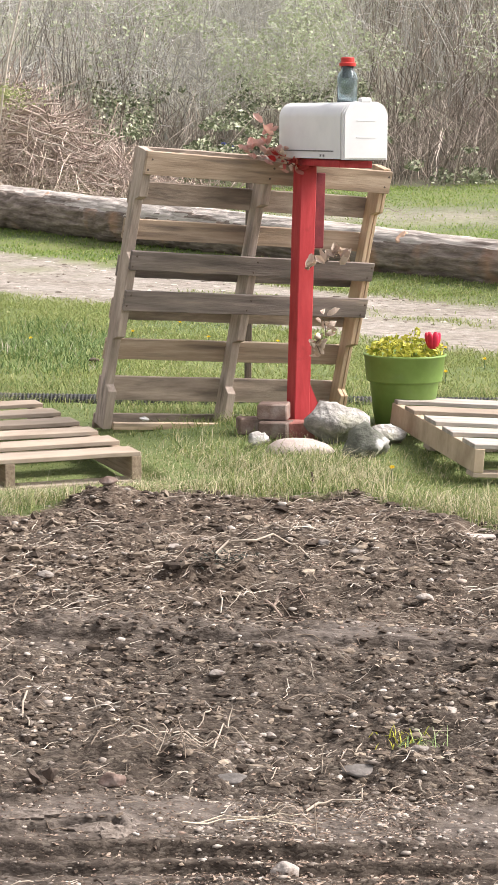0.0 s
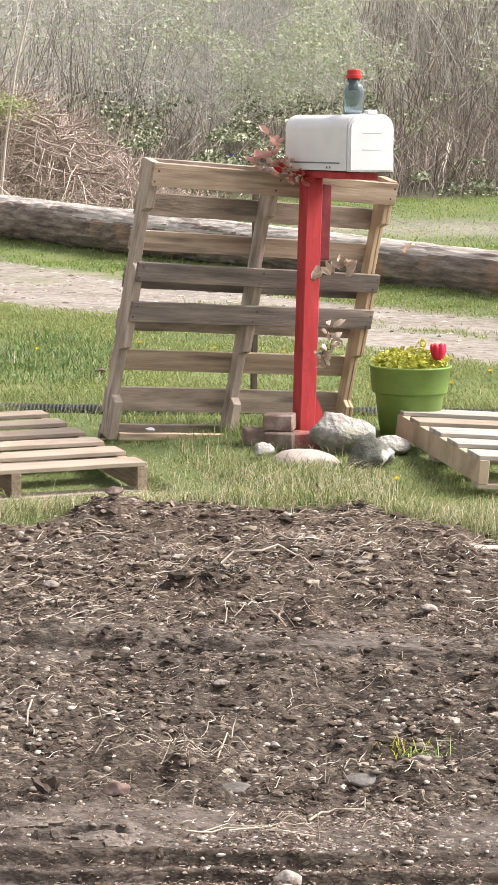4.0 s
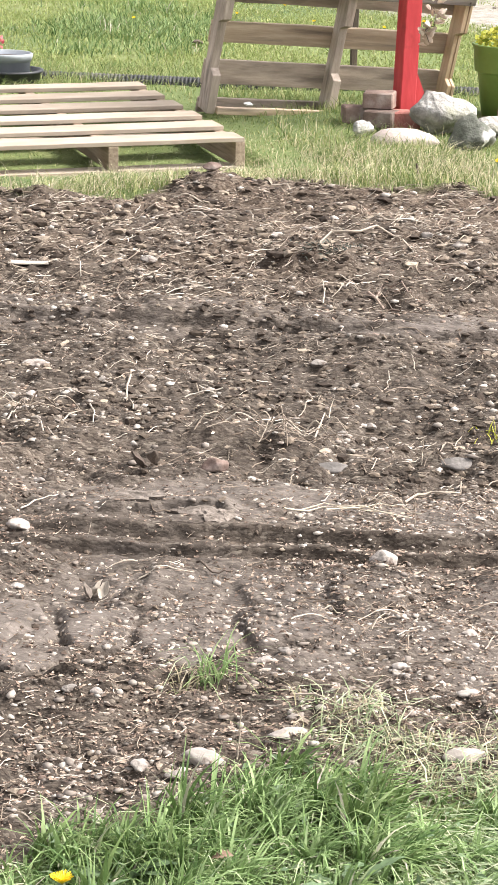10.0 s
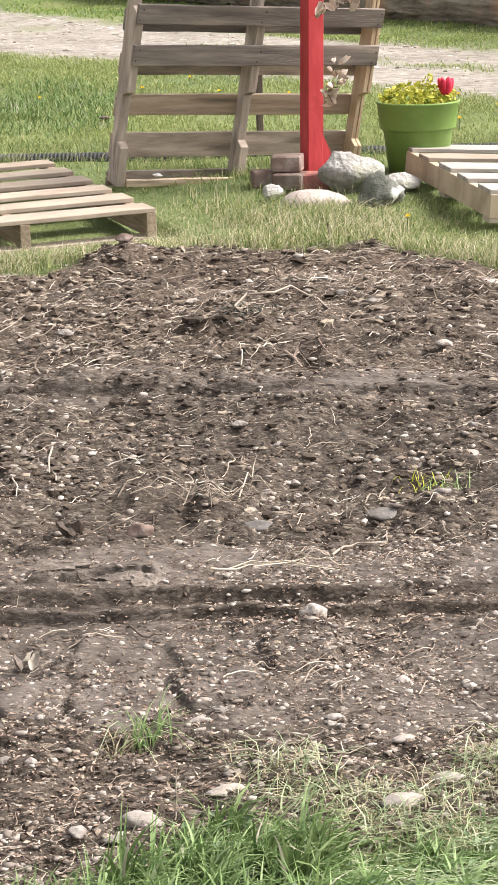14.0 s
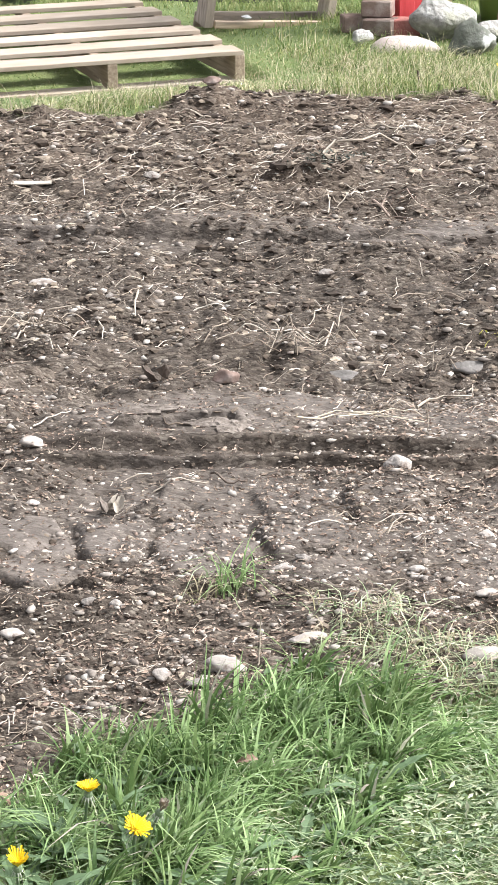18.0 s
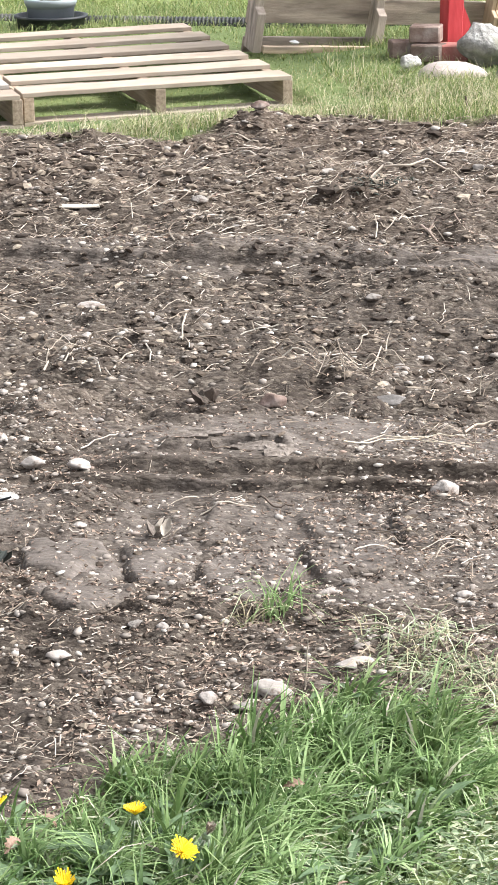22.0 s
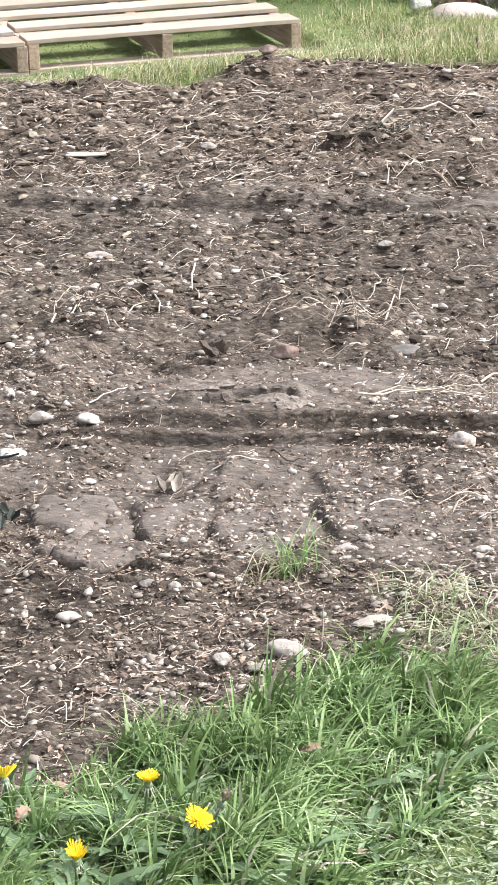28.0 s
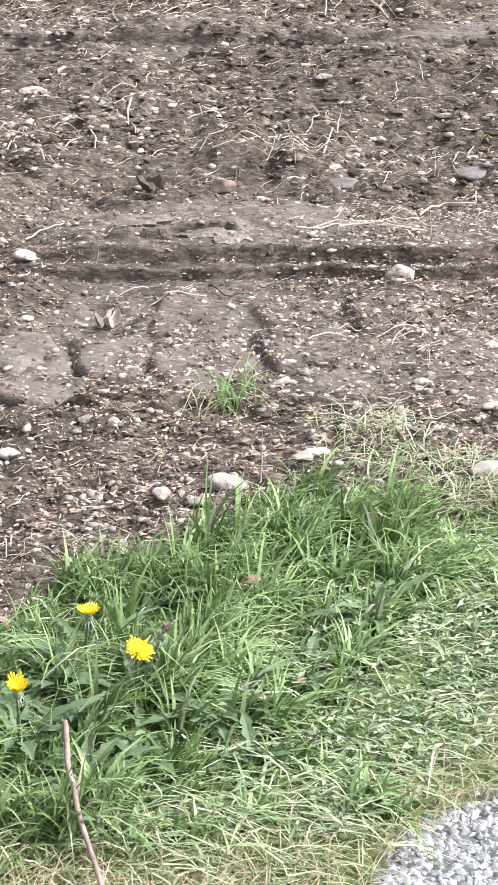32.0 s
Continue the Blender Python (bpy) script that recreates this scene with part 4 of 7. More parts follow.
def lying_pallet(m, width, depth, boards, board_w, label, side=1, notch=(), group="pallets lying on the grass", beam=None):
    """Origin at the front corner of the deck's top; boards run along side * x, stringers along +y."""
    pal = thing("pallet", m, label, "pallet", group)
    t, deep = 0.017, 0.089
    for k in range(3):
        x = side * (0.019 + (width - 0.038) * k / 2)
        bm = stringer_bm(depth, deep, 0.038, notch)
        bmesh.ops.translate(bm, vec=(x - 0.019, 0, -t - deep), verts=bm.verts)
        part("stringer", bm, beam or M_PINE_BROWN, pal)
    r = random.Random(int(depth * 1000))
    for k in range(boards):
        bw = board_w * (1.0 + 0.1 * r.uniform(-1, 1))
        y = bw / 2 + (depth - bw) * k / (boards - 1)
        turn = Matrix.Rotation(radians(r.uniform(-0.4, 0.4)), 3, "Z")
        part("deck_board", box_bm(width + r.uniform(-0.012, 0.006), bw, t, (side * width / 2 + r.uniform(-0.005, 0.005), y, -t / 2), 0.002, turn, 0.002, 7, k), r.choice((M_NEW_WOOD, M_NEW_WOOD, M_NEW_GREY)), pal)
    for k in range(3):
        y = 0.045 + (depth - 0.09) * k / 2
        part("bottom_board", box_bm(width, 0.089, t, (side * width / 2, y, -t * 1.5 - deep), 0.002, None, 0.002, 7, k + 20), M_NEW_WOOD, pal)
    return pal


lying_pallet(pose(-0.561, 8.118, 0.1, 1.47, -0.64, 23.5), 1.016, 1.38, 6, 0.125, "pale new pine pallet lying flat on the grass", -1)
lying_pallet(pose(-1.475, 7.6, 0.1, 1.47, -0.64, 23.5), 1.016, 1.22, 6, 0.13, "pale pine pallet lying beside another one", -1)
lying_pallet(pose(0.672, 7.99, 0.158, 0.73, 3.3, 11.6), 1.05, 1.35, 5, 0.17, "pale new pine pallet lying beside the green pot", 1, beam=M_PINE_TAN)


def standing_pallet(m):
    pal = thing("pallet", m, "grey weathered pallet standing on end, leaning on the post", "pallet", "pallets")
    w, h, deep, t = 1.158, 1.177, 0.091, 0.017
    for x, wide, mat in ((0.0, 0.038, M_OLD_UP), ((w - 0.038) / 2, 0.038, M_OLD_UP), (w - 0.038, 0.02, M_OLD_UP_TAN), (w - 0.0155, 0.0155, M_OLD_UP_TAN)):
        bm = stringer_bm(h if wide > 0.015 else h - 0.03, deep, wide, ((0.14, 0.34), (0.62, 0.84)))
        # the notched edge looks towards +z here
        bm.transform(Matrix.Translation((x, 0, 0)) @ Matrix.Diagonal((1, 1, -1, 1)))
        bmesh.ops.reverse_faces(bm, faces=bm.faces)
        part("stringer", bm, mat, pal)
    # front boards: middle of the board along the stringer, width, material
    for k, (v, bw, mat, dx) in enumerate(((1.127, 0.096, M_OLD_TAN, 0.0), (0.728, 0.08, M_OLD_DARK, 0.0), (0.5625, 0.085, M_OLD_DARK, 0.0))):
        part("front_board", box_bm(w, bw, t, (w / 2 + dx, v, t / 2), 0.002, Matrix.Rotation(radians(0.5 * (k - 1)), 3, "Z"), 0.003, 7, k + 40), mat, pal)
    for k, (v, bw, mat) in enumerate(((1.124, 0.1, M_OLD_WOOD), (0.985, 0.092, M_OLD_WOOD), (0.833, 0.083, M_OLD_TAN), (0.675, 0.09, M_OLD_DARK), (0.495, 0.09, M_OLD_WOOD), (0.322, 0.09, M_OLD_TAN), (0.15, 0.104, M_OLD_WOOD), (0.006, 0.064, M_OLD_WOOD))):
        part("back_board", box_bm(w, bw, t, (w / 2, v, -deep - t / 2), 0.002, None, 0.003, 7, k + 60), mat, pal)
    for v in (1.127, 0.728, 0.5625):
        for x in (0.02, w / 2, w - 0.02):
            for dv in (-0.024, 0.02):
                nail = lathe_bm([(0.0045, 0.0), (0.0045, 0.002), (0.003, 0.003)], 8)
                bmesh.ops.translate(nail, vec=(x + dv * 0.3, v + dv, t), verts=nail.verts)
                part("nail", nail, M_DARKWOOD, pal)
    part("front_board", box_bm(0.5, 0.03, t, (0.29, 0.02, t / 2), 0.002, None, 0.002, 5, 80), M_OLD_TAN, pal)
    return pal


standing_pallet(pose(-0.788, 9.014, 0.059, 102.3, 3.87, 30.1))

# ---------------------------------------------------------------- mailbox on its red post
BOX_TURN = 27.8


def mailbox(m):
    """Origin at the middle of the bottom; the door faces -y."""
    box = thing("mailbox", m, "white metal mailbox with a domed top on a red post", "mailbox")
    w, l, h, r = 0.195, 0.55, 0.221, 0.058

    def outline(grow=0.0):
        pts = [(-w / 2 - grow, 0.0 - grow)]
        for k in range(17):
            a = math.pi - math.pi / 2 * k / 16
            pts.append((-w / 2 + r + (r + grow) * math.cos(a), h - r + (r + grow) * math.sin(a)))
        for k in range(17):
            a = math.pi / 2 - math.pi / 2 * k / 16
            pts.append((w / 2 - r + (r + grow) * math.cos(a), h - r + (r + grow) * math.sin(a)))
        return pts + [(w / 2 + grow, 0.0 - grow)]

    def slab(y0, y1, grow, bevel):
        bm = bmesh.new()
        pts = outline(grow)
        a = [bm.verts.new((x, y0, z)) for x, z in pts]
        b = [bm.verts.new((x, y1, z)) for x, z in pts]
        bm.faces.new(a)
        bm.faces.new(b[::-1])
        for k in range(len(pts)):
            j = (k + 1) % len(pts)
            bm.faces.new((a[k], b[k], b[j], a[j]))
        bmesh.ops.recalc_face_normals(bm, faces=bm.faces)
        rim = [e for e in bm.edges if abs(e.verts[0].co.y - e.verts[1].co.y) < 1e-6]
        bmesh.ops.bevel(bm, geom=rim, offset=bevel, segments=3, affect="EDGES")
        return bm

    part("body", slab(-l / 2 + 0.012, l / 2, 0.0, 0.008), M_WHITE, box, smooth_shade=False)
    door = part("door", slab(-l / 2 - 0.012, -l / 2 + 0.0122, 0.0025, 0.006), M_WHITE, box)
    tab = box_bm(0.05, 0.026, 0.02, (0, -l / 2 + 0.002, h + 0.008), 0.005)
    part("latch_tab", tab, M_WHITE, box)
    for z in (0.085, 0.15):
        part("door_rib", box_bm(0.085, 0.004, 0.006, (0, -l / 2 - 0.0115, z), 0.0015), M_WHITE, door)
    part("bottom_seam", box_bm(0.004, l * 0.8, 0.005, (-w / 2 - 0.001, 0.02, 0.03), 0.001), M_MARK, box)
    for dy in (-0.12, -0.095):
        part("printed_mark", box_bm(0.002, 0.012, 0.009, (-w / 2 - 0.0005, dy, 0.012), 0), M_MARK, box)
    return box


TURN = Matrix.Rotation(radians(BOX_TURN), 4, "Z")
BOX_AT = Vector((0.142, 8.96, 1.18))
mailbox(Matrix.Translation(BOX_AT) @ TURN)

POST_AT = Vector((0.018, 9.08, 0.02))
post = thing("mailbox_post", Matrix.Translation(POST_AT) @ Matrix.Rotation(radians(1.1), 4, "Y") @ TURN, "red painted wooden post with base board and brace", "post")
part("post", box_bm(0.073, 0.073, 1.128, (0, 0, 0.564), 0.004, None, 0.0015, 12), M_RED, post)
part("base_board", box_bm(0.15, 0.5, 0.028, (0.03, -0.12, 1.143), 0.003), M_RED, post)
part("side_board", box_bm(0.055, 0.04, 0.31, (0.067, 0.014, 0.945), 0.004), M_MAROON, post, "dark red board nailed to the post, shade put into its colour")
brace = bmesh.new()
tri = [(0.0335, 0.05), (0.13, 0.05), (0.0335, 0.25)]
fa, fb = [brace.verts.new((x, -0.018, z)) for x, z in tri], [brace.verts.new((x, 0.018, z)) for x, z in tri]
brace.faces.new(fa)
brace.faces.new(fb[::-1])
for k in range(3):
    brace.faces.new((fa[k], fb[k], fb[(k + 1) % 3], fa[(k + 1) % 3]))
bmesh.ops.recalc_face_normals(brace, faces=brace.faces)
part("brace", brace, M_RED, post)

# bottle on the box
bottle = thing("bottle", Matrix.Translation(BOX_AT + TURN.to_3x3() @ Vector((0.0, -0.13, 0.217))), "teal plastic bottle with a red cap on the mailbox", "bottle")
part("body", lathe_bm([(0.036, 0.0), (0.041, 0.006), (0.041, 0.066), (0.0395, 0.07), (0.041, 0.074), (0.041, 0.1), (0.036, 0.118), (0.026, 0.128), (0.025, 0.152), (0.021, 0.152), (0.022, 0.126), (0.033, 0.115), (0.0385, 0.098), (0.0385, 0.008), (0.02, 0.005)], 32), M_CLEAR, bottle, "clear bluish plastic body", smooth_shade=True)
part("tube", lathe_bm([(0.019, 0.1), (0.0208, 0.104), (0.0208, 0.15), (0.018, 0.15)], 24), M_BOTTLE, bottle, "dark teal inner neck", True)
part("cap", lathe_bm([(0.033, 0.146), (0.034, 0.158), (0.027, 0.161), (0.027, 0.178), (0.024, 0.181)], 28), M_CAP, bottle, "red screw cap")

# ---------------------------------------------------------------- stones and bricks round the post
def stone(x, y, z, sx, sy, sz, mat, seed, label, turn=0.0, group="stones round the post", amount=0.35, sub=3, name="stone", facet=0.33):
    me_bm = rock_bm(sx, sy, sz, seed, sub, amount, facet)
    me = bpy.data.meshes.new(name)
    me_bm.to_mesh(me)
    me_bm.free()
    me.materials.append(mat)
    me.shade_smooth()
    ob = new(name, me)
    ob.matrix_world = pose(x, y, z, 0, 0, turn)
    return tagged(ob, label, "stone", group)


stone(0.168, 8.87, 0.11, 0.245, 0.2, 0.2, M_STONE, 3, "large grey and white boulder beside the red post", 10, facet=0.38)
stone(0.032, 8.66, 0.03, 0.265, 0.15, 0.1, M_STONE_PINK, 5, "flat pinkish stone in the grass before the post", 4, amount=0.16, facet=0.46)
stone(-0.139, 8.76, 0.055, 0.1, 0.09, 0.075, M_STONE, 8, "small whitish stone beside the bricks")
stone(0.282, 8.6, 0.05, 0.215, 0.17, 0.25, M_STONE_DARK, 11, "dark mossy stone with a white streak", 30)
stone(0.375, 8.87, 0.065, 0.17, 0.13, 0.1, M_STONE, 14, "flat grey stone near the green pot", 12)


def brick(x, y, z, turn, label, mat=None):
    me_bm = box_bm(0.125, 0.095, 0.068, (0, 0, 0), 0.005, None, 0.004, 4, x * 10)
    me = bpy.data.meshes.new("brick")
    me_bm.to_mesh(me)
    me_bm.free()
    me.materials.append(mat or M_BRICK)
    ob = new("brick", me)
    ob.matrix_world = pose(x, y, z, 0, 0, turn)
    return tagged(ob, label, "brick", "bricks round the post")


brick(-0.079, 8.97, 0.148, -8, "worn brown brick lying on other bricks")
brick(-0.165, 9.0, 0.082, 12, "worn brown brick at the foot of the post")
brick(-0.068, 8.91, 0.08, -20, "dark brown brick at the foot of the post")
brick(0.022, 8.93, 0.078, 8, "reddish brick at the foot of the post", M_REDBRICK)

# ---------------------------------------------------------------- green pot and grey bowl
POT_AT = Vector((0.472, 9.35, 0.048))
pot = thing("flower_pot", Matrix.Translation(POT_AT), "large green plastic pot with yellow flowers and a tulip", "flower pot")
part("pot", lathe_bm([(0.118, 0.0), (0.122, 0.0), (0.147, 0.183), (0.149, 0.187), (0.16, 0.19), (0.1615, 0.196), (0.172, 0.292), (0.178, 0.297), (0.178, 0.304), (0.17, 0.305), (0.165, 0.27), (0.06, 0.265)], 48), M_POT, pot, smooth_shade=True)
part("soil", lathe_bm([(0.166, 0.262), (0.166, 0.272), (0.05, 0.28)], 32), M_SOILPOT, pot)
n = 420
a, rr = rng.random(n) * 6.283, 0.165 * np.sqrt(rng.random(n))
c = np.stack([rr * np.cos(a), rr * np.sin(a), 0.285 + 0.095 * rng.random(n) * (1 - 0.5 * (rr / 0.165) ** 2)], -1)
v, f = leaf_quads(c, 0.011 + 0.008 * rng.random(n), 1.0, 0.6, 0.5)
ob = fast_mesh("foliage", v, f, M_YELLOWLEAF)
ob.parent = pot
for k in range(8):
    x, y = rng.uniform(-0.12, 0.12), rng.uniform(-0.1, 0.1)
    v, f = tubes([[(x, y, 0.27), (x * 1.05, y, 0.33), (x * 1.15, y, 0.36 + 0.03 * rng.random())]], [0.0025], 4, 0.6)
    fast_mesh("sprig", v, f, M_YELLOWLEAF).parent = pot
gp = np.random.default_rng(91)
for x, y, top in ((0.03, -0.06, 0.425), (0.065, -0.02, 0.41), (-0.06, -0.08, 0.39), (-0.12, -0.05, 0.375), (0.0, 0.02, 0.4), (0.14, -0.02, 0.385)):
    stem_line = np.array([(x, y, 0.28), (x + 0.008 * gp.normal(), y, 0.5 * (0.28 + top)), (x + 0.02 * gp.normal(), y, top)])
    along = gp.uniform(0.5, 1.0, 14)
    c = stem_line[1] + (stem_line[2] - stem_line[1]) * (2 * along - 1)[:, None] + gp.normal(size=(14, 3)) * [0.009, 0.009, 0.004]
    v, f = leaf_quads(c, gp.uniform(0.006, 0.012, 14), 1.0, 0.6, 0.5)
    sprig = fast_mesh("sprig", *tubes([stem_line], [0.0022], 4, 0.6), M_YELLOWLEAF)
    sprig.parent = pot
    fast_mesh("leaves", v, f, M_YELLOWLEAF).parent = sprig


def tulip(parent, x, y, z0, z1, mat, r=0.02):
    v, f = tubes([[(x, y, z0), (x + 0.004, y, (z0 + z1) / 2), (x, y, z1)]], [0.004], 6, 0.8)
    fast_mesh("stem", v, f, M_LEAF).parent = parent
    for k in range(6):
        bm = bmesh.new()
        bmesh.ops.create_uvsphere(bm, u_segments=10, v_segments=8, radius=1)
        for vert in bm.verts:
            if vert.co.x < -0.3:
                vert.co.x = -0.3
        bmesh.ops.scale(bm, vec=(r * 0.5, r * 0.62, r * 1.35), verts=bm.verts)
        bm.transform(Matrix.Translation((x, y, z1 + r)) @ Matrix.Rotation(k * math.pi / 3, 4, "Z") @ Matrix.Translation((r * 0.6, 0, 0)) @ Matrix.Rotation(0.3, 4, "Y"))
        part("petal", bm, mat, parent, smooth_shade=True)


tulip(pot, 0.115, -0.05, 0.27, 0.335, M_TULIP, 0.029)

bowl = thing("planter", pose(-1.765, 9.85, 0.03), "grey round planter standing in a black tray with a pink flower", "planter")
part("tray", lathe_bm([(0.142, 0.0), (0.146, 0.0), (0.153, 0.07), (0.166, 0.072), (0.166, 0.082), (0.148, 0.082), (0.12, 0.03)], 40), M_BLACK, bowl, "black plastic tray", True)
part("bowl", lathe_bm([(0.09, 0.02), (0.1, 0.02), (0.108, 0.136), (0.116, 0.14), (0.116, 0.15), (0.108, 0.151), (0.102, 0.13), (0.03, 0.126)], 40), M_GREY_PLASTIC, bowl, smooth_shade=True)
rim = part("rim", lathe_bm([(0.11, 0.118), (0.1185, 0.14), (0.119, 0.151), (0.113, 0.155), (0.108, 0.151), (0.106, 0.12)], 40), M_PALE_RIM, bowl, "pale blue-grey rim", True)
part("soil", lathe_bm([(0.104, 0.126), (0.104, 0.134), (0.03, 0.136)], 28), M_SOILPOT, bowl)
v, f = tubes([[(-0.045, 0, 0.12), (-0.042, 0, 0.16), (-0.046, 0, 0.195)]], [0.004], 6, 0.8)
fast_mesh("stem", v, f, M_DARKWOOD).parent = bowl
c = np.array([-0.046, 0, 0.21]) + rng.normal(size=(46, 3)) * np.array([0.013, 0.013, 0.013])
v, f = leaf_quads(c, 0.009 + 0.004 * rng.random(46), 1.4, 0.6, 0.2)
fast_mesh("flower", v, f, M_PINK).parent = bowl

# ---------------------------------------------------------------- drain pipe
def pipe(y_of, x0, x1, r, label):
    n = int((x1 - x0) / 0.0045)
    xs = np.linspace(x0, x1, n)
    rr = r * (1 + 0.05 * np.sign(np.sin(xs * 2 * np.pi / 0.018)))
    path = np.stack([xs, y_of(xs), height(xs, y_of(xs)) * 0 + 0.052], -1)
    k = np.arange(16) * 2 * np.pi / 16
    v = path[:, None, :] + rr[:, None, None] * np.stack([0 * k, np.cos(k), np.sin(k)], -1)[None]
    i = np.arange(n * 16).reshape(n, 16)
    f = np.stack([i[:-1], i[1:], np.roll(i, -1, 1)[1:], np.roll(i, -1, 1)[:-1]], -1).reshape(-1, 4)
    return tagged(fast_mesh("drain_pipe", v.reshape(-1, 3), f, M_PIPE), label, "pipe")


pipe(lambda x: 10.0 + 0.06 * np.sin(1.3 * x) - 0.05 * x, -3.6, 2.8, 0.036, "black corrugated drain pipe lying in the grass")

# ---------------------------------------------------------------- stake behind the pallet, small litter
stake = box_bm(0.03, 0.03, 1.05, (0, 0, 0.5), 0.003, None, 0.002, 6)
ob = part("stake", stake, M_DARKWOOD, None)
ob.matrix_world = pose(-0.225, 10.6, 0.04, 0, 0, 15)
tagged(ob, "thin dark wooden stake standing behind the pallet", "stake")

# ---------------------------------------------------------------- log
LOG_A, LOG_B = Vector((-5.9, 30.2, 0.43)), Vector((3.9, 12.9, 0.215))
axis = LOG_B - LOG_A
L_len = axis.length
e1 = axis.normalized()
e2 = e1.cross(Vector((0, 0, 1))).normalized()
e3 = e2.cross(e1)
ns, nk = 900, 72
s_, k_ = np.meshgrid(np.linspace(0, 1, ns), np.arange(nk) * 2 * np.pi / nk, indexing="ij")
rad = 0.292 + (0.182 - 0.292) * s_
rel = 0.05 * (fbm(s_ * L_len * 0.3, np.abs(k_ - np.pi) * 1.2, 0.11, 4, 201) - 0.5) * 2 + 0.03 * (fbm(s_ * L_len, np.abs(k_ - np.pi), 1.1, 2, 203) - 0.5)
plates = 1 - np.abs(2 * fbm(s_ * L_len * 0.3, np.abs(k_ - np.pi) * 0.9, 0.1, 2, 209) - 1)
furrow = -0.06 * smooth(0.55, 0.75, fbm(s_ * L_len * 0.25, np.abs(k_ - np.pi) * 2.2, 0.16, 3, 207)) - 0.07 * smooth(0.8, 0.97, plates)
# the bark has come off the top in ragged sheets, painted pale as sunlit
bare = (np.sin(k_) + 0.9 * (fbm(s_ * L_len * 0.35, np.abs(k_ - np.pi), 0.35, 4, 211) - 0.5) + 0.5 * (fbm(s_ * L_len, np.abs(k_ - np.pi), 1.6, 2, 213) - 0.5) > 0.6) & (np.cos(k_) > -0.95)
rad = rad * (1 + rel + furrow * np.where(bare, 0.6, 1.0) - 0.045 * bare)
A3, e1a, e2a, e3a = (np.array(q) for q in (LOG_A, e1, e2, e3))
bend = 0.05 * np.sin(s_ * 4)
v = A3 + (s_ * L_len)[..., None] * e1a + (rad * np.cos(k_) + bend)[..., None] * e2a + (rad * np.sin(k_))[..., None] * e3a
i = np.arange(ns * nk).reshape(ns, nk)
f = np.stack([i[:-1], np.roll(i, -1, 1)[:-1], np.roll(i, -1, 1)[1:], i[1:]], -1).reshape(-1, 4)
LOG_M = Matrix.Translation(LOG_A) @ Matrix((e2, e1, e3)).transposed().to_4x4()
log = thing("log", LOG_M, "long felled trunk with brown bark, bare top coloured pale as sunlit", "log")
local = np.array([(LOG_M.inverted() @ Vector(q))[:] for q in v.reshape(-1, 3)])
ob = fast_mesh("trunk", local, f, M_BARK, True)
ob.data.materials.append(M_SUNLIT_BAREWOOD)
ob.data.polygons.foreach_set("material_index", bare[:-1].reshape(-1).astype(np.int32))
ob.parent = log
for s, ang, rr in ((0.7, 0.85, 0.042), (0.378, 0.55, 0.06), (0.33, 0.9, 0.04)):
    r0 = 0.292 - 0.11 * s
    p = LOG_A + e1 * (s * L_len) + (e2 * math.cos(ang) + e3 * math.sin(ang)) * r0 * 1.0
    bm = lathe_bm([(rr * 1.25, -0.06), (rr * 1.15, -0.004), (rr, 0.004), (rr * 0.4, 0.007)], 14)
    for q in bm.verts:
        q.co += Vector(noise.noise_vector(q.co * 14)) * 0.02
    bm.transform(Matrix.Translation(p) @ (e2 * math.cos(ang) + e3 * math.sin(ang)).to_track_quat("Z", "X").to_matrix().to_4x4() @ Matrix.Diagonal((1.5, 0.8, 1, 1)))
    bm.transform(LOG_M.inverted())
    part("branch_scar", bm, M_CUT, log, "pale cut branch scar")
for end, d in ((0, -1), (1, 1)):
    r0 = 0.292 if end == 0 else 0.182
    bm = lathe_bm([(r0 * 0.99, 0.0), (r0 * 0.9, 0.01), (r0 * 0.3, 0.012)], 28)
    bm.transform(Matrix.Translation(LOG_A if end == 0 else LOG_B) @ (e1 * d).to_track_quat("Z", "X").to_matrix().to_4x4())
    bm.transform(LOG_M.inverted())
    part("cut_end", bm, M_CUT, log, "sawn end of the log")
# ---------------------------------------------------------------- stones lying on the soil
def ground_stone(x, y, w, mat, seed, label, tall=0.55, turn=0.0, deep=0.7, group="stones on the soil", lift=0.15, facet=0.34):
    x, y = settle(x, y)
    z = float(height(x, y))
    return stone(x, y, z + w * tall * lift, w * 1.15, w * deep * 1.15, w * tall * 1.15, mat, seed, label, turn, group, 0.28, 3, facet=facet)


ground_stone(0.012, 3.715, 0.046, M_PALE_STONE, 26, "rounded grey-brown stone lying beside the wheel rut", 0.9, 15, 0.85, lift=0.3, facet=0.36)
ground_stone(-0.231, 2.83, 0.06, M_WHITESTONE, 47, "pale smooth stone at the edge of the grass", 0.42, -12, 0.55, lift=0.08, facet=0.34)
ground_stone(-0.115, 2.94, 0.058, M_WHITESTONE, 23, "flat tan stone half sunk in the soil", 0.3, 18, 0.45, lift=-0.05)
ground_stone(-0.338, 4.25, 0.05, M_BRICK, 24, "brown lump of broken brick in the soil", 0.7)
ground_stone(-0.087, 4.27, 0.11, M_SLATE, 25, "long grey slate-like stone in the soil", 0.24, 3, 0.4, lift=-0.02, facet=0.3)
ground_stone(0.165, 4.28, 0.12, M_SLATE, 28, "long grey slate-like stone in the soil", 0.24, 4, 0.38, lift=-0.05, facet=0.34)
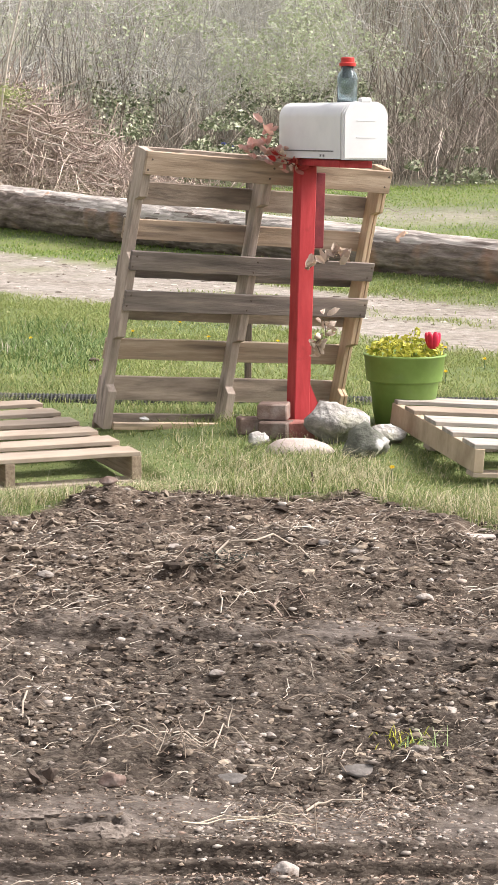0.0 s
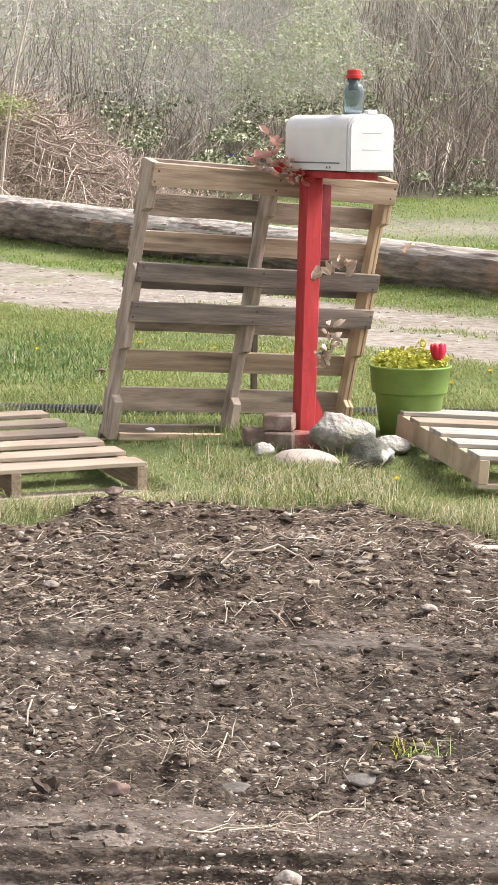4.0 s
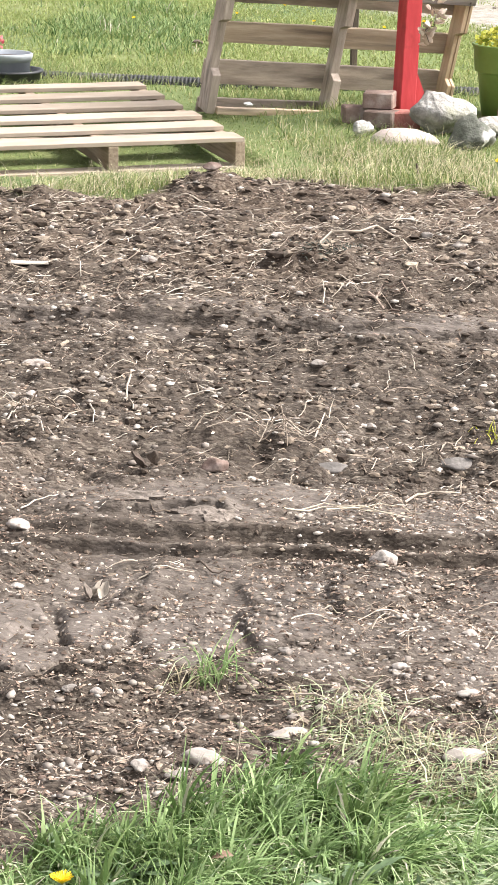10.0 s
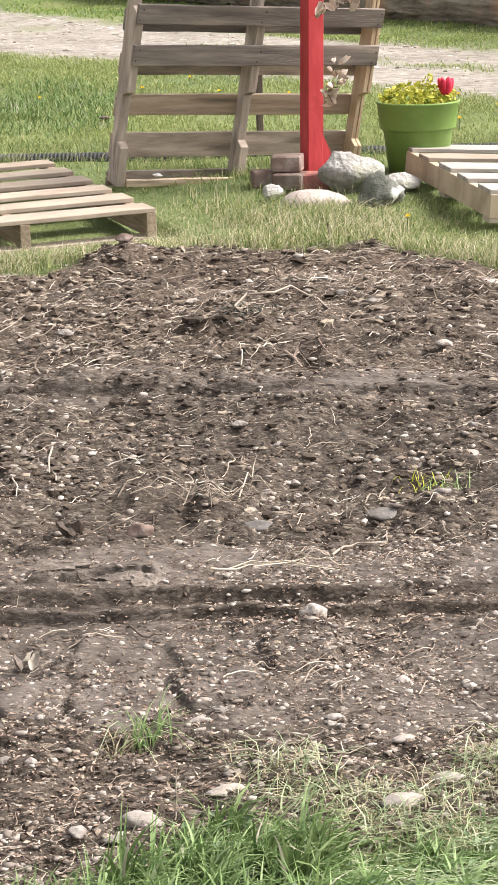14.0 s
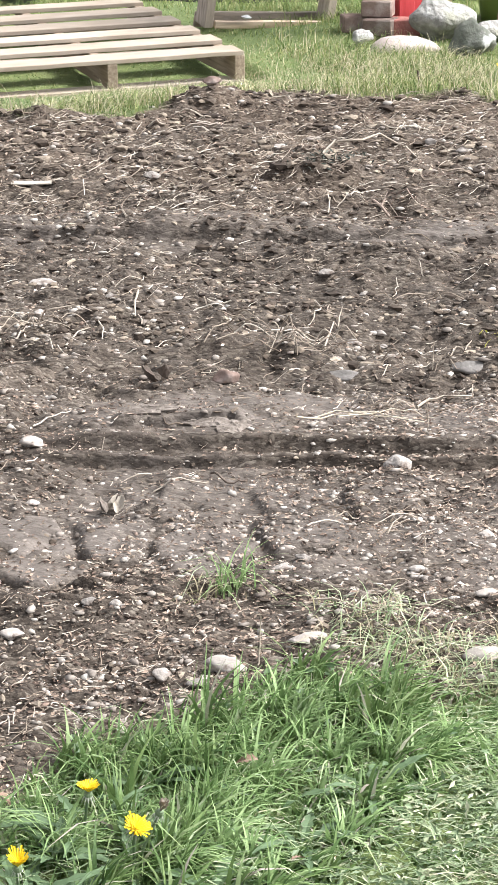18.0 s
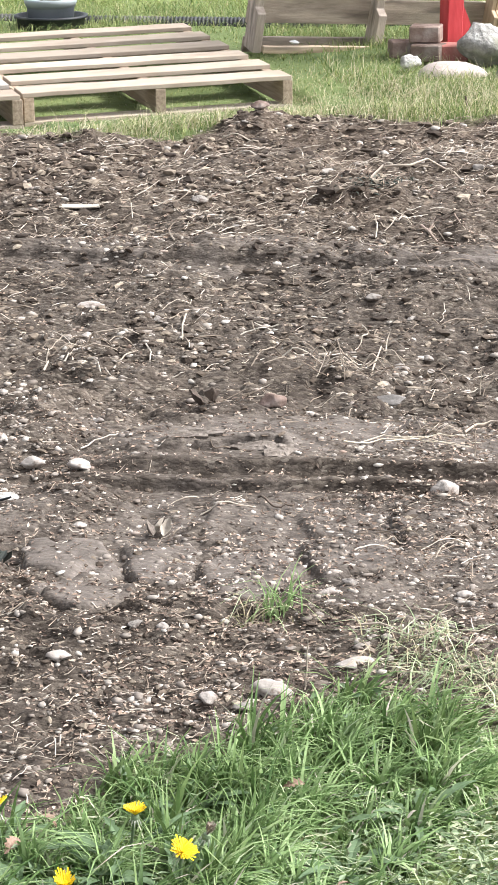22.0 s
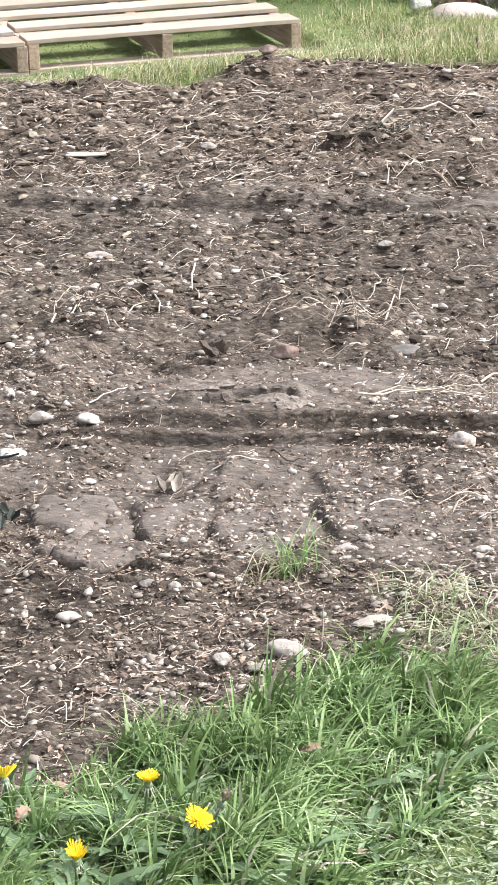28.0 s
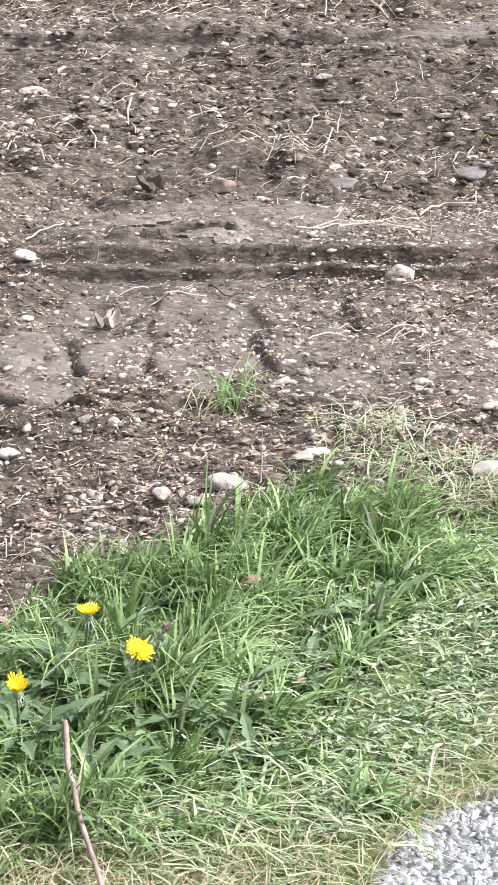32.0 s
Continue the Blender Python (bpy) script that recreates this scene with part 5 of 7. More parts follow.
for k, (x, y, w) in enumerate(((-0.67, 4.092, 0.026), (0.039, 3.205, 0.025), (-0.172, 3.255, 0.029), (-0.138, 3.256, 0.025),
                               (0.155, 3.377, 0.027), (-0.318, 2.79, 0.032), (-0.268, 2.768, 0.026), (-0.552, 2.925, 0.034), (-0.456, 3.046, 0.025), (-0.413, 3.044, 0.026),
                               (-0.614, 3.49, 0.024), (-0.66, 4.93, 0.03), (-0.066, 4.93, 0.032), (-0.028, 4.63, 0.026), (-0.085, 4.55, 0.034), (-0.02, 4.468, 0.023),
                               (-0.36, 6.75, 0.035), (-0.567, 5.915, 0.03), (-0.703, 6.235, 0.046), (-0.786, 4.672, 0.032), (0.216, 5.108, 0.03), (-0.16, 5.08, 0.04),
                               (0.21, 6.68, 0.046), (0.107, 6.69, 0.046), (0.284, 4.5, 0.04), (0.36, 4.72, 0.045), (0.38, 5.95, 0.05), (0.4, 5.1, 0.04))):
    ground_stone(x, y, w * 1.02, M_WHITESTONE if k % 3 == 1 else M_PALE_STONE, 30 + k, "small pale rounded stone on the soil", 0.45, (k * 53) % 180 if k % 2 else k * 7 % 30, 0.7)
ground_stone(-0.748, 3.79, 0.044, M_WHITESTONE, 74, "flat whitish stone beside the rut", 0.5, 5, lift=0.35)
ground_stone(-0.657, 3.765, 0.042, M_WHITESTONE, 75, "flat whitish stone beside the rut", 0.45, -8, lift=0.35)
ground_stone(-0.835, 5.02, 0.07, M_PALE_STONE, 71, "flat pinkish stone sunk in the soil", 0.2, 5)

ground_stone(-0.63, 7.46, 0.06, M_BRICK, 73, "rounded brown stone on the mound of soil", 0.5, 10, lift=0.3)
scrap = box_bm(0.1, 0.035, 0.008, (0, 0, 0), 0.002, None, 0.006, 6, 3)
ob = part("wood_scrap", scrap, M_STONE_PINK, None)
ob.matrix_world = pose(0.61, 6.95, float(height(0.61, 6.95)) + 0.008, 8, 3, 6)
tagged(ob, "pale pinkish broken scrap of wood on the soil", "wood scrap")
plank_bm = box_bm(0.12, 0.026, 0.006, (0, 0, 0), 0.002, None, 0.003, 6)
ob = part("wood_chip", plank_bm, M_STRIP, None)
ob.matrix_world = pose(-1.03, 6.09, float(height(-1.03, 6.09)) + 0.007, 6, 0, 4)
tagged(ob, "white flat strip of wood lying on the soil", "wood strip")


# ---------------------------------------------------------------- roots, stalks and sticks
def strand(points, r, label, name="root", mat=None, lift=0.006, taper=0.5, steps=4, wig=0.0018, category="root"):
    """A thin stem over the soil through the points (x, y) or (x, y, rise)."""
    g = np.random.default_rng(int(abs(points[0][0]) * 9999) + 7)
    path = []
    for a, b in zip(points, points[1:]):
        for k in range(steps):
            t = k / steps
            path.append([a[i] + (b[i] - a[i]) * t for i in range(2)] + [(a[2] if len(a) > 2 else 0) * (1 - t) + (b[2] if len(b) > 2 else 0) * t])
    path.append([points[-1][0], points[-1][1], points[-1][2] if len(points[-1]) > 2 else 0])
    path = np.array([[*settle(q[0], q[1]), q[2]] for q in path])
    path[:, :2] += g.normal(size=(len(path), 2)) * wig
    path[:, 2] += height(path[:, 0], path[:, 1]) + lift + np.abs(g.normal(size=len(path))) * 0.004
    v, f = tubes([path], [r], 6, taper)
    return tagged(fast_mesh(name, v, f, mat or M_STRAW, True), label, category)


ROOT = "pale dry root lying on the soil"
strand(((0.049, 4.055), (0.099, 4.131), (0.154, 4.123), (0.158, 4.18)), 0.0028, ROOT)
strand(((-0.26, 6.4), (-0.182, 6.528, 0.02), (-0.1, 6.63, 0.035), (0.0, 6.667, 0.02), (0.06, 6.6)), 0.0052, ROOT, steps=2, wig=0.0005, lift=0.014)
strand(((-0.591, 4.895), (-0.583, 4.769), (-0.554, 4.626)), 0.0028, ROOT)
strand(((-0.146, 4.485), (-0.125, 4.598, 0.015), (-0.106, 4.716, 0.02)), 0.0022, ROOT)
strand(((0.116, 4.432), (0.152, 4.477), (0.172, 4.521, 0.02)), 0.0022, ROOT)
strand(((-0.179, 3.903, 0.01), (-0.085, 3.942, 0.012), (0.032, 3.948)), 0.0016, "long straw stalk lying along the rut", "straw_stalk", M_PALESTRAW, lift=0.014, wig=0.0006, category="straw")
strand(((-0.15, 3.93, 0.01), (-0.06, 3.95, 0.012), (0.06, 3.93)), 0.0014, "long straw stalk lying along the rut", "straw_stalk", M_PALESTRAW, lift=0.014, wig=0.0006, category="straw")
strand(((-0.1, 3.92, 0.01), (0.0, 3.96, 0.012), (0.08, 3.96)), 0.0014, "long straw stalk lying along the rut", "straw_stalk", M_PALESTRAW, lift=0.014, wig=0.0006, category="straw")
strand(((-0.318, 3.654), (-0.284, 3.596), (-0.25, 3.603)), 0.0025, "dark forked twig on the soil", "twig", M_DARKWOOD, category="twig")
strand(((-0.702, 4.483), (-0.663, 4.598)), 0.0022, ROOT)
strand(((-0.84, 4.432), (-0.811, 4.478), (-0.801, 4.569)), 0.003, ROOT)
strand(((-0.04, 5.861), (0.052, 5.936, 0.02)), 0.004, "grey forked stick on the soil", "stick", M_BROWNSTICK, category="stick")
strand(((-0.06, 5.9), (0.03, 5.7)), 0.005, "grey forked stick on the soil", "stick", M_BROWNSTICK, category="stick")
strand(((-0.115, 3.065), (-0.012, 3.027), (0.09, 3.087)), 0.0016, ROOT)
strand(((-0.002, 4.343), (-0.024, 4.241)), 0.0018, ROOT)
strand(((0.1, 6.62, 0.0), (0.18, 6.66, 0.02), (0.26, 6.6)), 0.003, ROOT)
strand(((-0.184, 2.823), (-0.182, 2.826, 0.04), (-0.181, 2.83, 0.075)), 0.0014, "dry upright stalk beside a stone", "stalk", category="stalk", wig=0.0005)
strand(((0.081, 4.306), (0.082, 4.307, 0.03), (0.082, 4.31, 0.058)), 0.0015, "dry upright stalk standing in the soil", "stalk", category="stalk", wig=0.0005)
strand(((0.066, 3.898), (0.066, 3.9, 0.03), (0.064, 3.9, 0.06)), 0.0014, "dry upright stalk standing in the soil", "stalk", category="stalk", wig=0.0005)
strand(((-0.011, 3.8), (-0.012, 3.8, 0.02), (-0.005, 3.8, 0.04)), 0.0007, "dry upright stalk beside the stone", "stalk", category="stalk", wig=0.0005)
strand(((-0.353, 2.1, 0.042), (-0.34, 2.02, 0.042), (-0.316, 1.93, 0.034), (-0.275, 1.815, 0.012)), 0.0034, "brown bent stick lying in the grass", "stick", M_BROWNSTICK, taper=0.8, wig=0.0005, category="stick")

# the heap of pulled grass roots in the middle of the soil
g = np.random.default_rng(77)


def straw_heap(cx, cy, n, sx, sy, label, length=(0.03, 0.1), thick=(0.0008, 0.0017), arch=0.018):
    c = np.stack([cx + g.normal(size=n) * sx, cy + g.normal(size=n) * sy], -1)
    a, ln = g.normal(size=n) * 0.8, g.uniform(*length, n)
    t = np.linspace(-0.5, 0.5, 9)
    turn = a[:, None] + np.cumsum(g.normal(size=(n, 9)) * 0.12, 1)
    step = np.stack([np.cos(turn), np.sin(turn)], -1) * (ln / 8)[:, None, None]
    path = np.zeros((n, 9, 3))
    path[..., :2] = c[:, None] + step.cumsum(1) - step.sum(1, keepdims=True) / 2
    path[..., 2] = height(path[..., 0], path[..., 1]) + 0.006 + g.random((n, 1)) * arch * 1.2 + arch * np.sin((t + 0.5) * 3.14) * g.random((n, 1))
    return tagged(fast_mesh("straw_heap", *tubes(path, g.uniform(*thick, n), 4, 0.5), M_STRAW), label, "straw", kind="stuff")


straw_heap(-0.2, 4.4, 30, 0.075, 0.04, "tangle of pale pulled roots and straw on the soil", (0.04, 0.14), (0.001, 0.0021), 0.035)
straw_heap(-0.78, 4.5, 18, 0.06, 0.07, "tangle of pale roots on the soil", (0.05, 0.14), (0.001, 0.002), 0.03)
straw_heap(0.0, 3.95, 16, 0.06, 0.025, "strands of straw along the rut")
straw_heap(-0.02, 3.38, 16, 0.05, 0.04, "few dry straws on the soil")
straw_heap(-0.35, 6.0, 30, 0.25, 0.12, "loose straw on the soil")
straw_heap(0.15, 6.9, 60, 0.25, 0.2, "reddish-brown dry litter on the soil")
straw_heap(-0.46, 2.6, 48, 0.07, 0.045, "dry brown straw matted along the edge of the turf", (0.012, 0.05), (0.0005, 0.0011), 0.005)
straw_heap(-0.57, 2.57, 26, 0.05, 0.035, "dry brown straw matted along the edge of the turf", (0.012, 0.05), (0.0005, 0.0011), 0.005)


# ---------------------------------------------------------------- dandelions
def toothed_leaf(length, wide, seed):
    """A lobed leaf along +x that arches."""
    bm = bmesh.new()
    n, rows_ = 9, []
    for k in range(n + 1):
        t = k / n
        w = wide * math.sin(math.pi * min(1, t * 0.92 + 0.06)) ** 0.8 * (1.0 if k % 2 else 0.55) * (0.4 + 0.9 * t)
        x, z = length * t, length * (0.45 * t - 0.5 * t * t)
        rows_.append([bm.verts.new((x - (0.02 * length if k % 2 else 0), s * w * 0.5, z + abs(s) * 0.15 * w)) for s in (-1, 0, 1)])
    for a, b in zip(rows_, rows_[1:]):
        for j in range(2):
            bm.faces.new((a[j], a[j + 1], b[j + 1], b[j]))
    return bm


def dandelion(x, y, heads, leaves=9, label="yellow dandelion in full bloom with toothed leaves", seed=1, reach=0.11, size=1.0, cup=0.0, roll=0.0):
    """heads: (dx, dy, height, tilt, open)"""
    r = random.Random(seed)
    z = float(height(x, y))
    plant = thing("dandelion", pose(x, y, z), label, "dandelion", "dandelions")
    for k in range(leaves):
        bm = toothed_leaf(reach * r.uniform(0.7, 1.2), 0.019 * r.uniform(0.7, 1.3), k)
        bm.transform(Matrix.Rotation(k * 6.283 / max(1, leaves) + r.uniform(-0.3, 0.3), 4, "Z") @ Matrix.Rotation(-r.uniform(0.1, 0.6), 4, "Y"))
        part("leaf", bm, M_LEAF, plant)
    for dx, dy, hgt, tilt, opened in heads:
        v, f = tubes([[(0, 0, 0), (dx * 0.4, dy * 0.4, hgt * 0.5), (dx, dy, hgt)]], [0.0022], 6, 0.9)
        fast_mesh("stem", v, f, M_LEAF, True).parent = plant
        m = Matrix.Translation((dx, dy, hgt)) @ Matrix.Rotation(tilt, 4, "X") @ Matrix.Rotation(roll + r.uniform(-0.1, 0.1), 4, "Y")
        head = bmesh.new()
        for ring, (cnt, rad, lift) in enumerate(((22, 0.0165, 0.35 + cup), (19, 0.0135, 0.55 + cup), (15, 0.0095, 0.85 + cup), (9, 0.005, 1.2 + cup))):
            for k in range(cnt):
                a = 6.283 * k / cnt + ring * 0.4 + r.uniform(-0.08, 0.08)
                rr = rad * size * r.uniform(0.8, 1.12) * (1.0 if opened else 0.35)
                w = 0.0022 * size
                up = 0.004 + rr * lift * (1 if opened else 5)
                ca, sa = math.cos(a), math.sin(a)
                q = [head.verts.new(c) for c in ((-sa * w * 0.5, ca * w * 0.5, 0.002), (sa * w * 0.5, -ca * w * 0.5, 0.002), (ca * rr + sa * w * 0.6, sa * rr - ca * w * 0.6, up), (ca * rr * 1.05, sa * rr * 1.05, up - 0.0008), (ca * rr - sa * w * 0.6, sa * rr + ca * w * 0.6, up))]
                head.faces.new(q)
        head.transform(m)
        part("petals", head, M_YELLOW if opened else M_STRAW, plant, "yellow petals" if opened else "closed brown flower head")
        bud = lathe_bm([(0.0022, -0.009), (0.0045, -0.006), (0.0052, 0.0), (0.004, 0.003)], 12)
        bud.transform(m)
        for k in range(9 if size > 0.7 else 0):
            a = 6.283 * k / 9 + r.uniform(-0.2, 0.2)
            ca, sa, ln = math.cos(a), math.sin(a), 0.012 * size * r.uniform(0.55, 1.0)
            bract = bmesh.new()
            q = [bract.verts.new(m @ Vector(c)) for c in ((ca * 0.0045 - sa * 0.0012, sa * 0.0045 + ca * 0.0012, -0.003), (ca * 0.0045 + sa * 0.0012, sa * 0.0045 - ca * 0.0012, -0.003), (ca * 0.009, sa * 0.009, -0.005 - ln), (ca * 0.0065, sa * 0.0065, -0.006))]
            for tri in ((0, 1, 2), (1, 3, 2), (3, 0, 2), (0, 3, 1)):
                bract.faces.new([q[c] for c in tri])
            part("bract", bract, M_PALEBRACT, plant)
        part("calyx", bud, M_LEAF, plant, "green cup under the petals")
    return plant


dandelion(-0.36, 2.3, [(0.009, -0.01, 0.071, 0.0, True)], 7, seed=3, cup=0.35, size=0.78)
dandelion(-0.29, 2.22, [(0.004, -0.02, 0.073, 0.4, True), (0.03, 0.01, 0.08, 0.2, False)], 9, "yellow dandelion with one open and one closed head", seed=4, cup=0.05, roll=0.35)
dandelion(-0.41, 2.13, [(0.005, -0.02, 0.079, 0.25, True)], 10, seed=5, cup=0.9, size=0.8)
dandelion(-0.51, 2.29, [(-0.004, -0.015, 0.078, -0.55, True)], 8, seed=6, cup=0.3, roll=-0.35)
for k, (x, y) in enumerate(((-0.33, 2.05), (-0.2, 2.18), (-0.47, 2.2), (-0.1, 2.3), (-0.3, 2.45), (-0.02, 2.42), (-0.38, 2.24), (-0.44, 2.07), (-0.27, 2.1), (-0.36, 2.15), (-0.53, 2.2), (-0.24, 2.28), (-0.15, 2.1))):
    dandelion(x, y, [], 8, "dandelion rosette of toothed green leaves", seed=20 + k, reach=0.085 if k < 6 else 0.065)
# small ones in the far lawn
for k, (x, y) in enumerate(((-0.96, 12.9), (-0.72, 13.6), (0.37, 8.05), (0.83, 12.2), (-0.5, 12.6), (-0.1, 12.4), (0.12, 12.8), (-1.5, 12.4), (0.75, 10.9), (1.0, 11.6), (-0.35, 11.5), (-2.2, 13.5))):
    dandelion(x, y, [(0.0, -0.01, 0.055, 0.6, True)], 4, "small yellow dandelion in the lawn", seed=40 + k, reach=0.05, size=0.6)

# a dark withered weed, a white stone and a black splinter at the side of the soil
g = np.random.default_rng(91)
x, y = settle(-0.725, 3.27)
c = np.array([x, y, float(height(x, y)) + 0.012]) + g.normal(size=(34, 3)) * [0.018, 0.016, 0.009]
tagged(fast_mesh("withered_weed", *leaf_quads(c, g.uniform(0.007, 0.016, 34), 1.2, 0.5, 0.3), M_DARKWEED), "dark withered weed clump lying on the soil", "weed", kind="stuff")
ground_stone(-0.775, 3.62, 0.05, M_STONE, 72, "whitish stone at the side of the rut", 0.6, 20)
strand(((-0.82, 3.6), (-0.75, 3.585)), 0.004, "black splinter of wood beside a white stone", "splinter", M_BLACK, category="splinter", wig=0.001)
for k, (x, y, s_) in enumerate(((-0.19, 2.47, 0.018), (-0.5, 2.25, 0.02), (-0.46, 2.37, 0.02), (-0.09, 2.22, 0.014))):
    c = np.array([[x, y, float(height(x, y)) + 0.04]])
    bm = toothed_leaf(s_ * 1.6, s_ * 1.1, k)
    ob = part("dead_leaf", bm, M_DEADBROWN, None)
    ob.matrix_world = pose(x, y, float(height(x, y)) + (0.035 if y < 2.36 or k == 0 else 0.012), 20, -15, 70 * k)
    tagged(ob, "dry reddish-brown dead leaf at the edge of the grass", "leaf")

# a grass tuft left in the soil, a weed and a thin patch
def tuft(x, y, n, spread, length, label, seed, mat=None):
    g = np.random.default_rng(seed)
    p = np.stack([x + g.normal(size=n) * spread, y + g.normal(size=n) * spread * 0.8], -1)
    p = np.concatenate([p, height(p[:, 0], p[:, 1])[:, None] - 0.003], 1)
    return tagged(fast_mesh("grass_tuft", *blades(p, g.uniform(0.5, 1.1, n) * length, g.uniform(0.0022, 0.0042, n), g.uniform(0.4, 1.3, n), 0.8, 4), mat or M_GRASS), label, "grass tuft")


tuft(-0.245, 3.115, 40, 0.014, 0.085, "green grass tuft growing in the bare soil", 61)
tuft(-0.275, 3.09, 22, 0.018, 0.05, "withered straw-coloured grass on the soil", 62, M_DRYGRASS)
tuft(0.246, 4.62, 26, 0.025, 0.04, "small yellow-green weed in the soil", 63, M_YELLOWLEAF)
tuft(0.3, 4.6, 26, 0.03, 0.05, "small green weed in the soil", 67)


def thin_turf(x, y):
    """Straggling withered grass between the turf and the bare soil."""
    return smooth(-0.14, 0.02, x) * smooth(2.68, 2.76, y) * smooth(3.12, 2.9, y + 0.2 * (fbm(x, y, 0.12, 2, 361) - 0.5)) * smooth(0.36, 0.56, fbm(x, y, 0.09, 3, 363))


g = np.random.default_rng(69)
for count, reach, mat, label, share in ((1700, 0.045, M_DRYGRASS, "withered straw-coloured grass straggling over the soil's edge", 1.0), (3000, 0.055, M_PALEGRASS, "thin pale green grass at the soil's edge", 0.8)):
    p = np.stack([g.uniform(-0.14, 0.6, count), g.uniform(2.66, 3.15, count)], -1)
    p = p[g.random(count) < share * thin_turf(p[:, 0], p[:, 1])]
    p = np.concatenate([p, height(p[:, 0], p[:, 1])[:, None] + 0.002], 1)
    n = len(p)
    tagged(fast_mesh("withered_grass", *blades(p, g.uniform(0.35, 1.1, n) * reach, g.uniform(0.0016, 0.0036, n), g.uniform(1.1, 1.8, n), 0.7, 3), mat), label, "grass", kind="stuff")
for x, y, w, seed in ((0.205, 2.965, 0.042, 101), (0.135, 2.885, 0.05, 102), (0.044, 3.225, 0.026, 103), (0.046, 2.81, 0.022, 104), (0.147, 3.12, 0.03, 106)):
    ground_stone(x, y, w, M_WHITESTONE, seed, "whitish stone among withered grass at the soil's edge", 0.4, seed % 30, 0.6, facet=0.42)


# ---------------------------------------------------------------- dried vine and garland on the post, bits of litter
def curled_leaf(size, curl, seed, pointed=0.9):
    """A dried leaf or petal with thickness, along +x, its sides rolled up and its edge uneven."""
    r = random.Random(seed)
    bm = bmesh.new()
    top, low = [], []
    n = 6
    for k in range(n + 1):
        t = k / n
        half = size * 0.33 * math.sin(math.pi * (0.08 + 0.9 * t)) ** pointed * r.uniform(0.8, 1.15)
        x, sag = size * t, size * curl * (t * t - 0.35 * t)
        row = [(x, half * q, sag + abs(q) ** 1.6 * half * curl * 1.3 + r.uniform(-0.03, 0.03) * size) for q in (-1, -0.45, 0, 0.5, 1)]
        top.append([bm.verts.new(p) for p in row])
        low.append([bm.verts.new((p[0], p[1], p[2] - 0.0009)) for p in row])
    for a, b, c, d in zip(top, top[1:], low, low[1:]):
        for j in range(4):
            bm.faces.new((a[j], b[j], b[j + 1], a[j + 1]))
            bm.faces.new((c[j], c[j + 1], d[j + 1], d[j]))
        for j in (0, 4):
            bm.faces.new((a[j], c[j], d[j], b[j]) if j == 0 else (a[j], b[j], d[j], c[j]))
    for a, c in ((top[0], low[0]), (top[-1], low[-1])):
        for j in range(4):
            bm.faces.new((a[j], a[j + 1], c[j + 1], c[j]))
    bmesh.ops.recalc_face_normals(bm, faces=bm.faces)
    return bm


def dry_leaves(name, centres, n, spread, size, mat, label, category, seed, piece="leaf"):
    g = np.random.default_rng(seed)
    start = np.array(centres[0])
    spray_of = thing(name, Matrix.Translation(centres[0]), label, category)
    for c, q in enumerate(centres):
        for k in range(n):
            at = np.array(q) - start + g.normal(size=3) * spread
            bm = curled_leaf(g.uniform(*size), g.uniform(0.6, 1.8), seed * 100 + c * 20 + k, g.uniform(0.5, 1.0))
            bm.transform(Matrix.Translation(at) @ Euler((g.uniform(-1.2, 1.2), g.uniform(-0.6, 1.2), g.uniform(0, 6.28))).to_matrix().to_4x4())
            part(piece, bm, mat, spray_of)
    for p, q in zip(centres, centres[1:]):
        fast_mesh("stem", *tubes([[np.array(c) - start for c in (p, (np.array(p) + np.array(q)) / 2 + [0, 0, 0.01], q)]], [0.002], 5, 0.8), M_DARKWOOD).parent = spray_of
    return spray_of


dry_leaves("dry_leaf_spray", [(0.165, 8.98, 0.79), (0.19, 8.98, 0.775), (0.12, 8.97, 0.757), (0.06, 8.97, 0.735)], 4, 0.01, (0.035, 0.06), M_DEADLEAF, "pale dried leaves clinging to the red post", "dried leaves", 81)
dry_leaves("dry_leaf_spray", [(0.118, 8.98, 0.53), (0.13, 8.98, 0.485), (0.128, 8.98, 0.45), (0.085, 8.97, 0.425), (0.11, 8.98, 0.385)], 4, 0.01, (0.028, 0.05), M_DEADLEAF, "pale dried leaves clinging to the red post", "dried leaves", 82)
dry_leaves("garland", [(-0.2, 9.06, 1.215), (-0.165, 9.05, 1.21), (-0.125, 9.05, 1.2), (-0.09, 9.04, 1.195)], 7, 0.014, (0.022, 0.042), M_PINKLEAF, "faded cream and pink artificial flower garland under the mailbox", "garland", 83, "petal")
dry_leaves("garland", [(-0.062, 9.03, 1.2), (-0.045, 9.02, 1.175), (-0.03, 9.01, 1.15), (-0.002, 9.0, 1.145)], 7, 0.014, (0.02, 0.04), M_REDLEAF, "faded red and cream artificial flower garland under the mailbox", "garland", 85, "petal")
dry_leaves("garland", [(-0.118, 9.08, 1.3), (-0.108, 9.08, 1.265)], 3, 0.012, (0.04, 0.07), M_PINKLEAF, "faded pink artificial leaves beside the mailbox", "garland", 84)
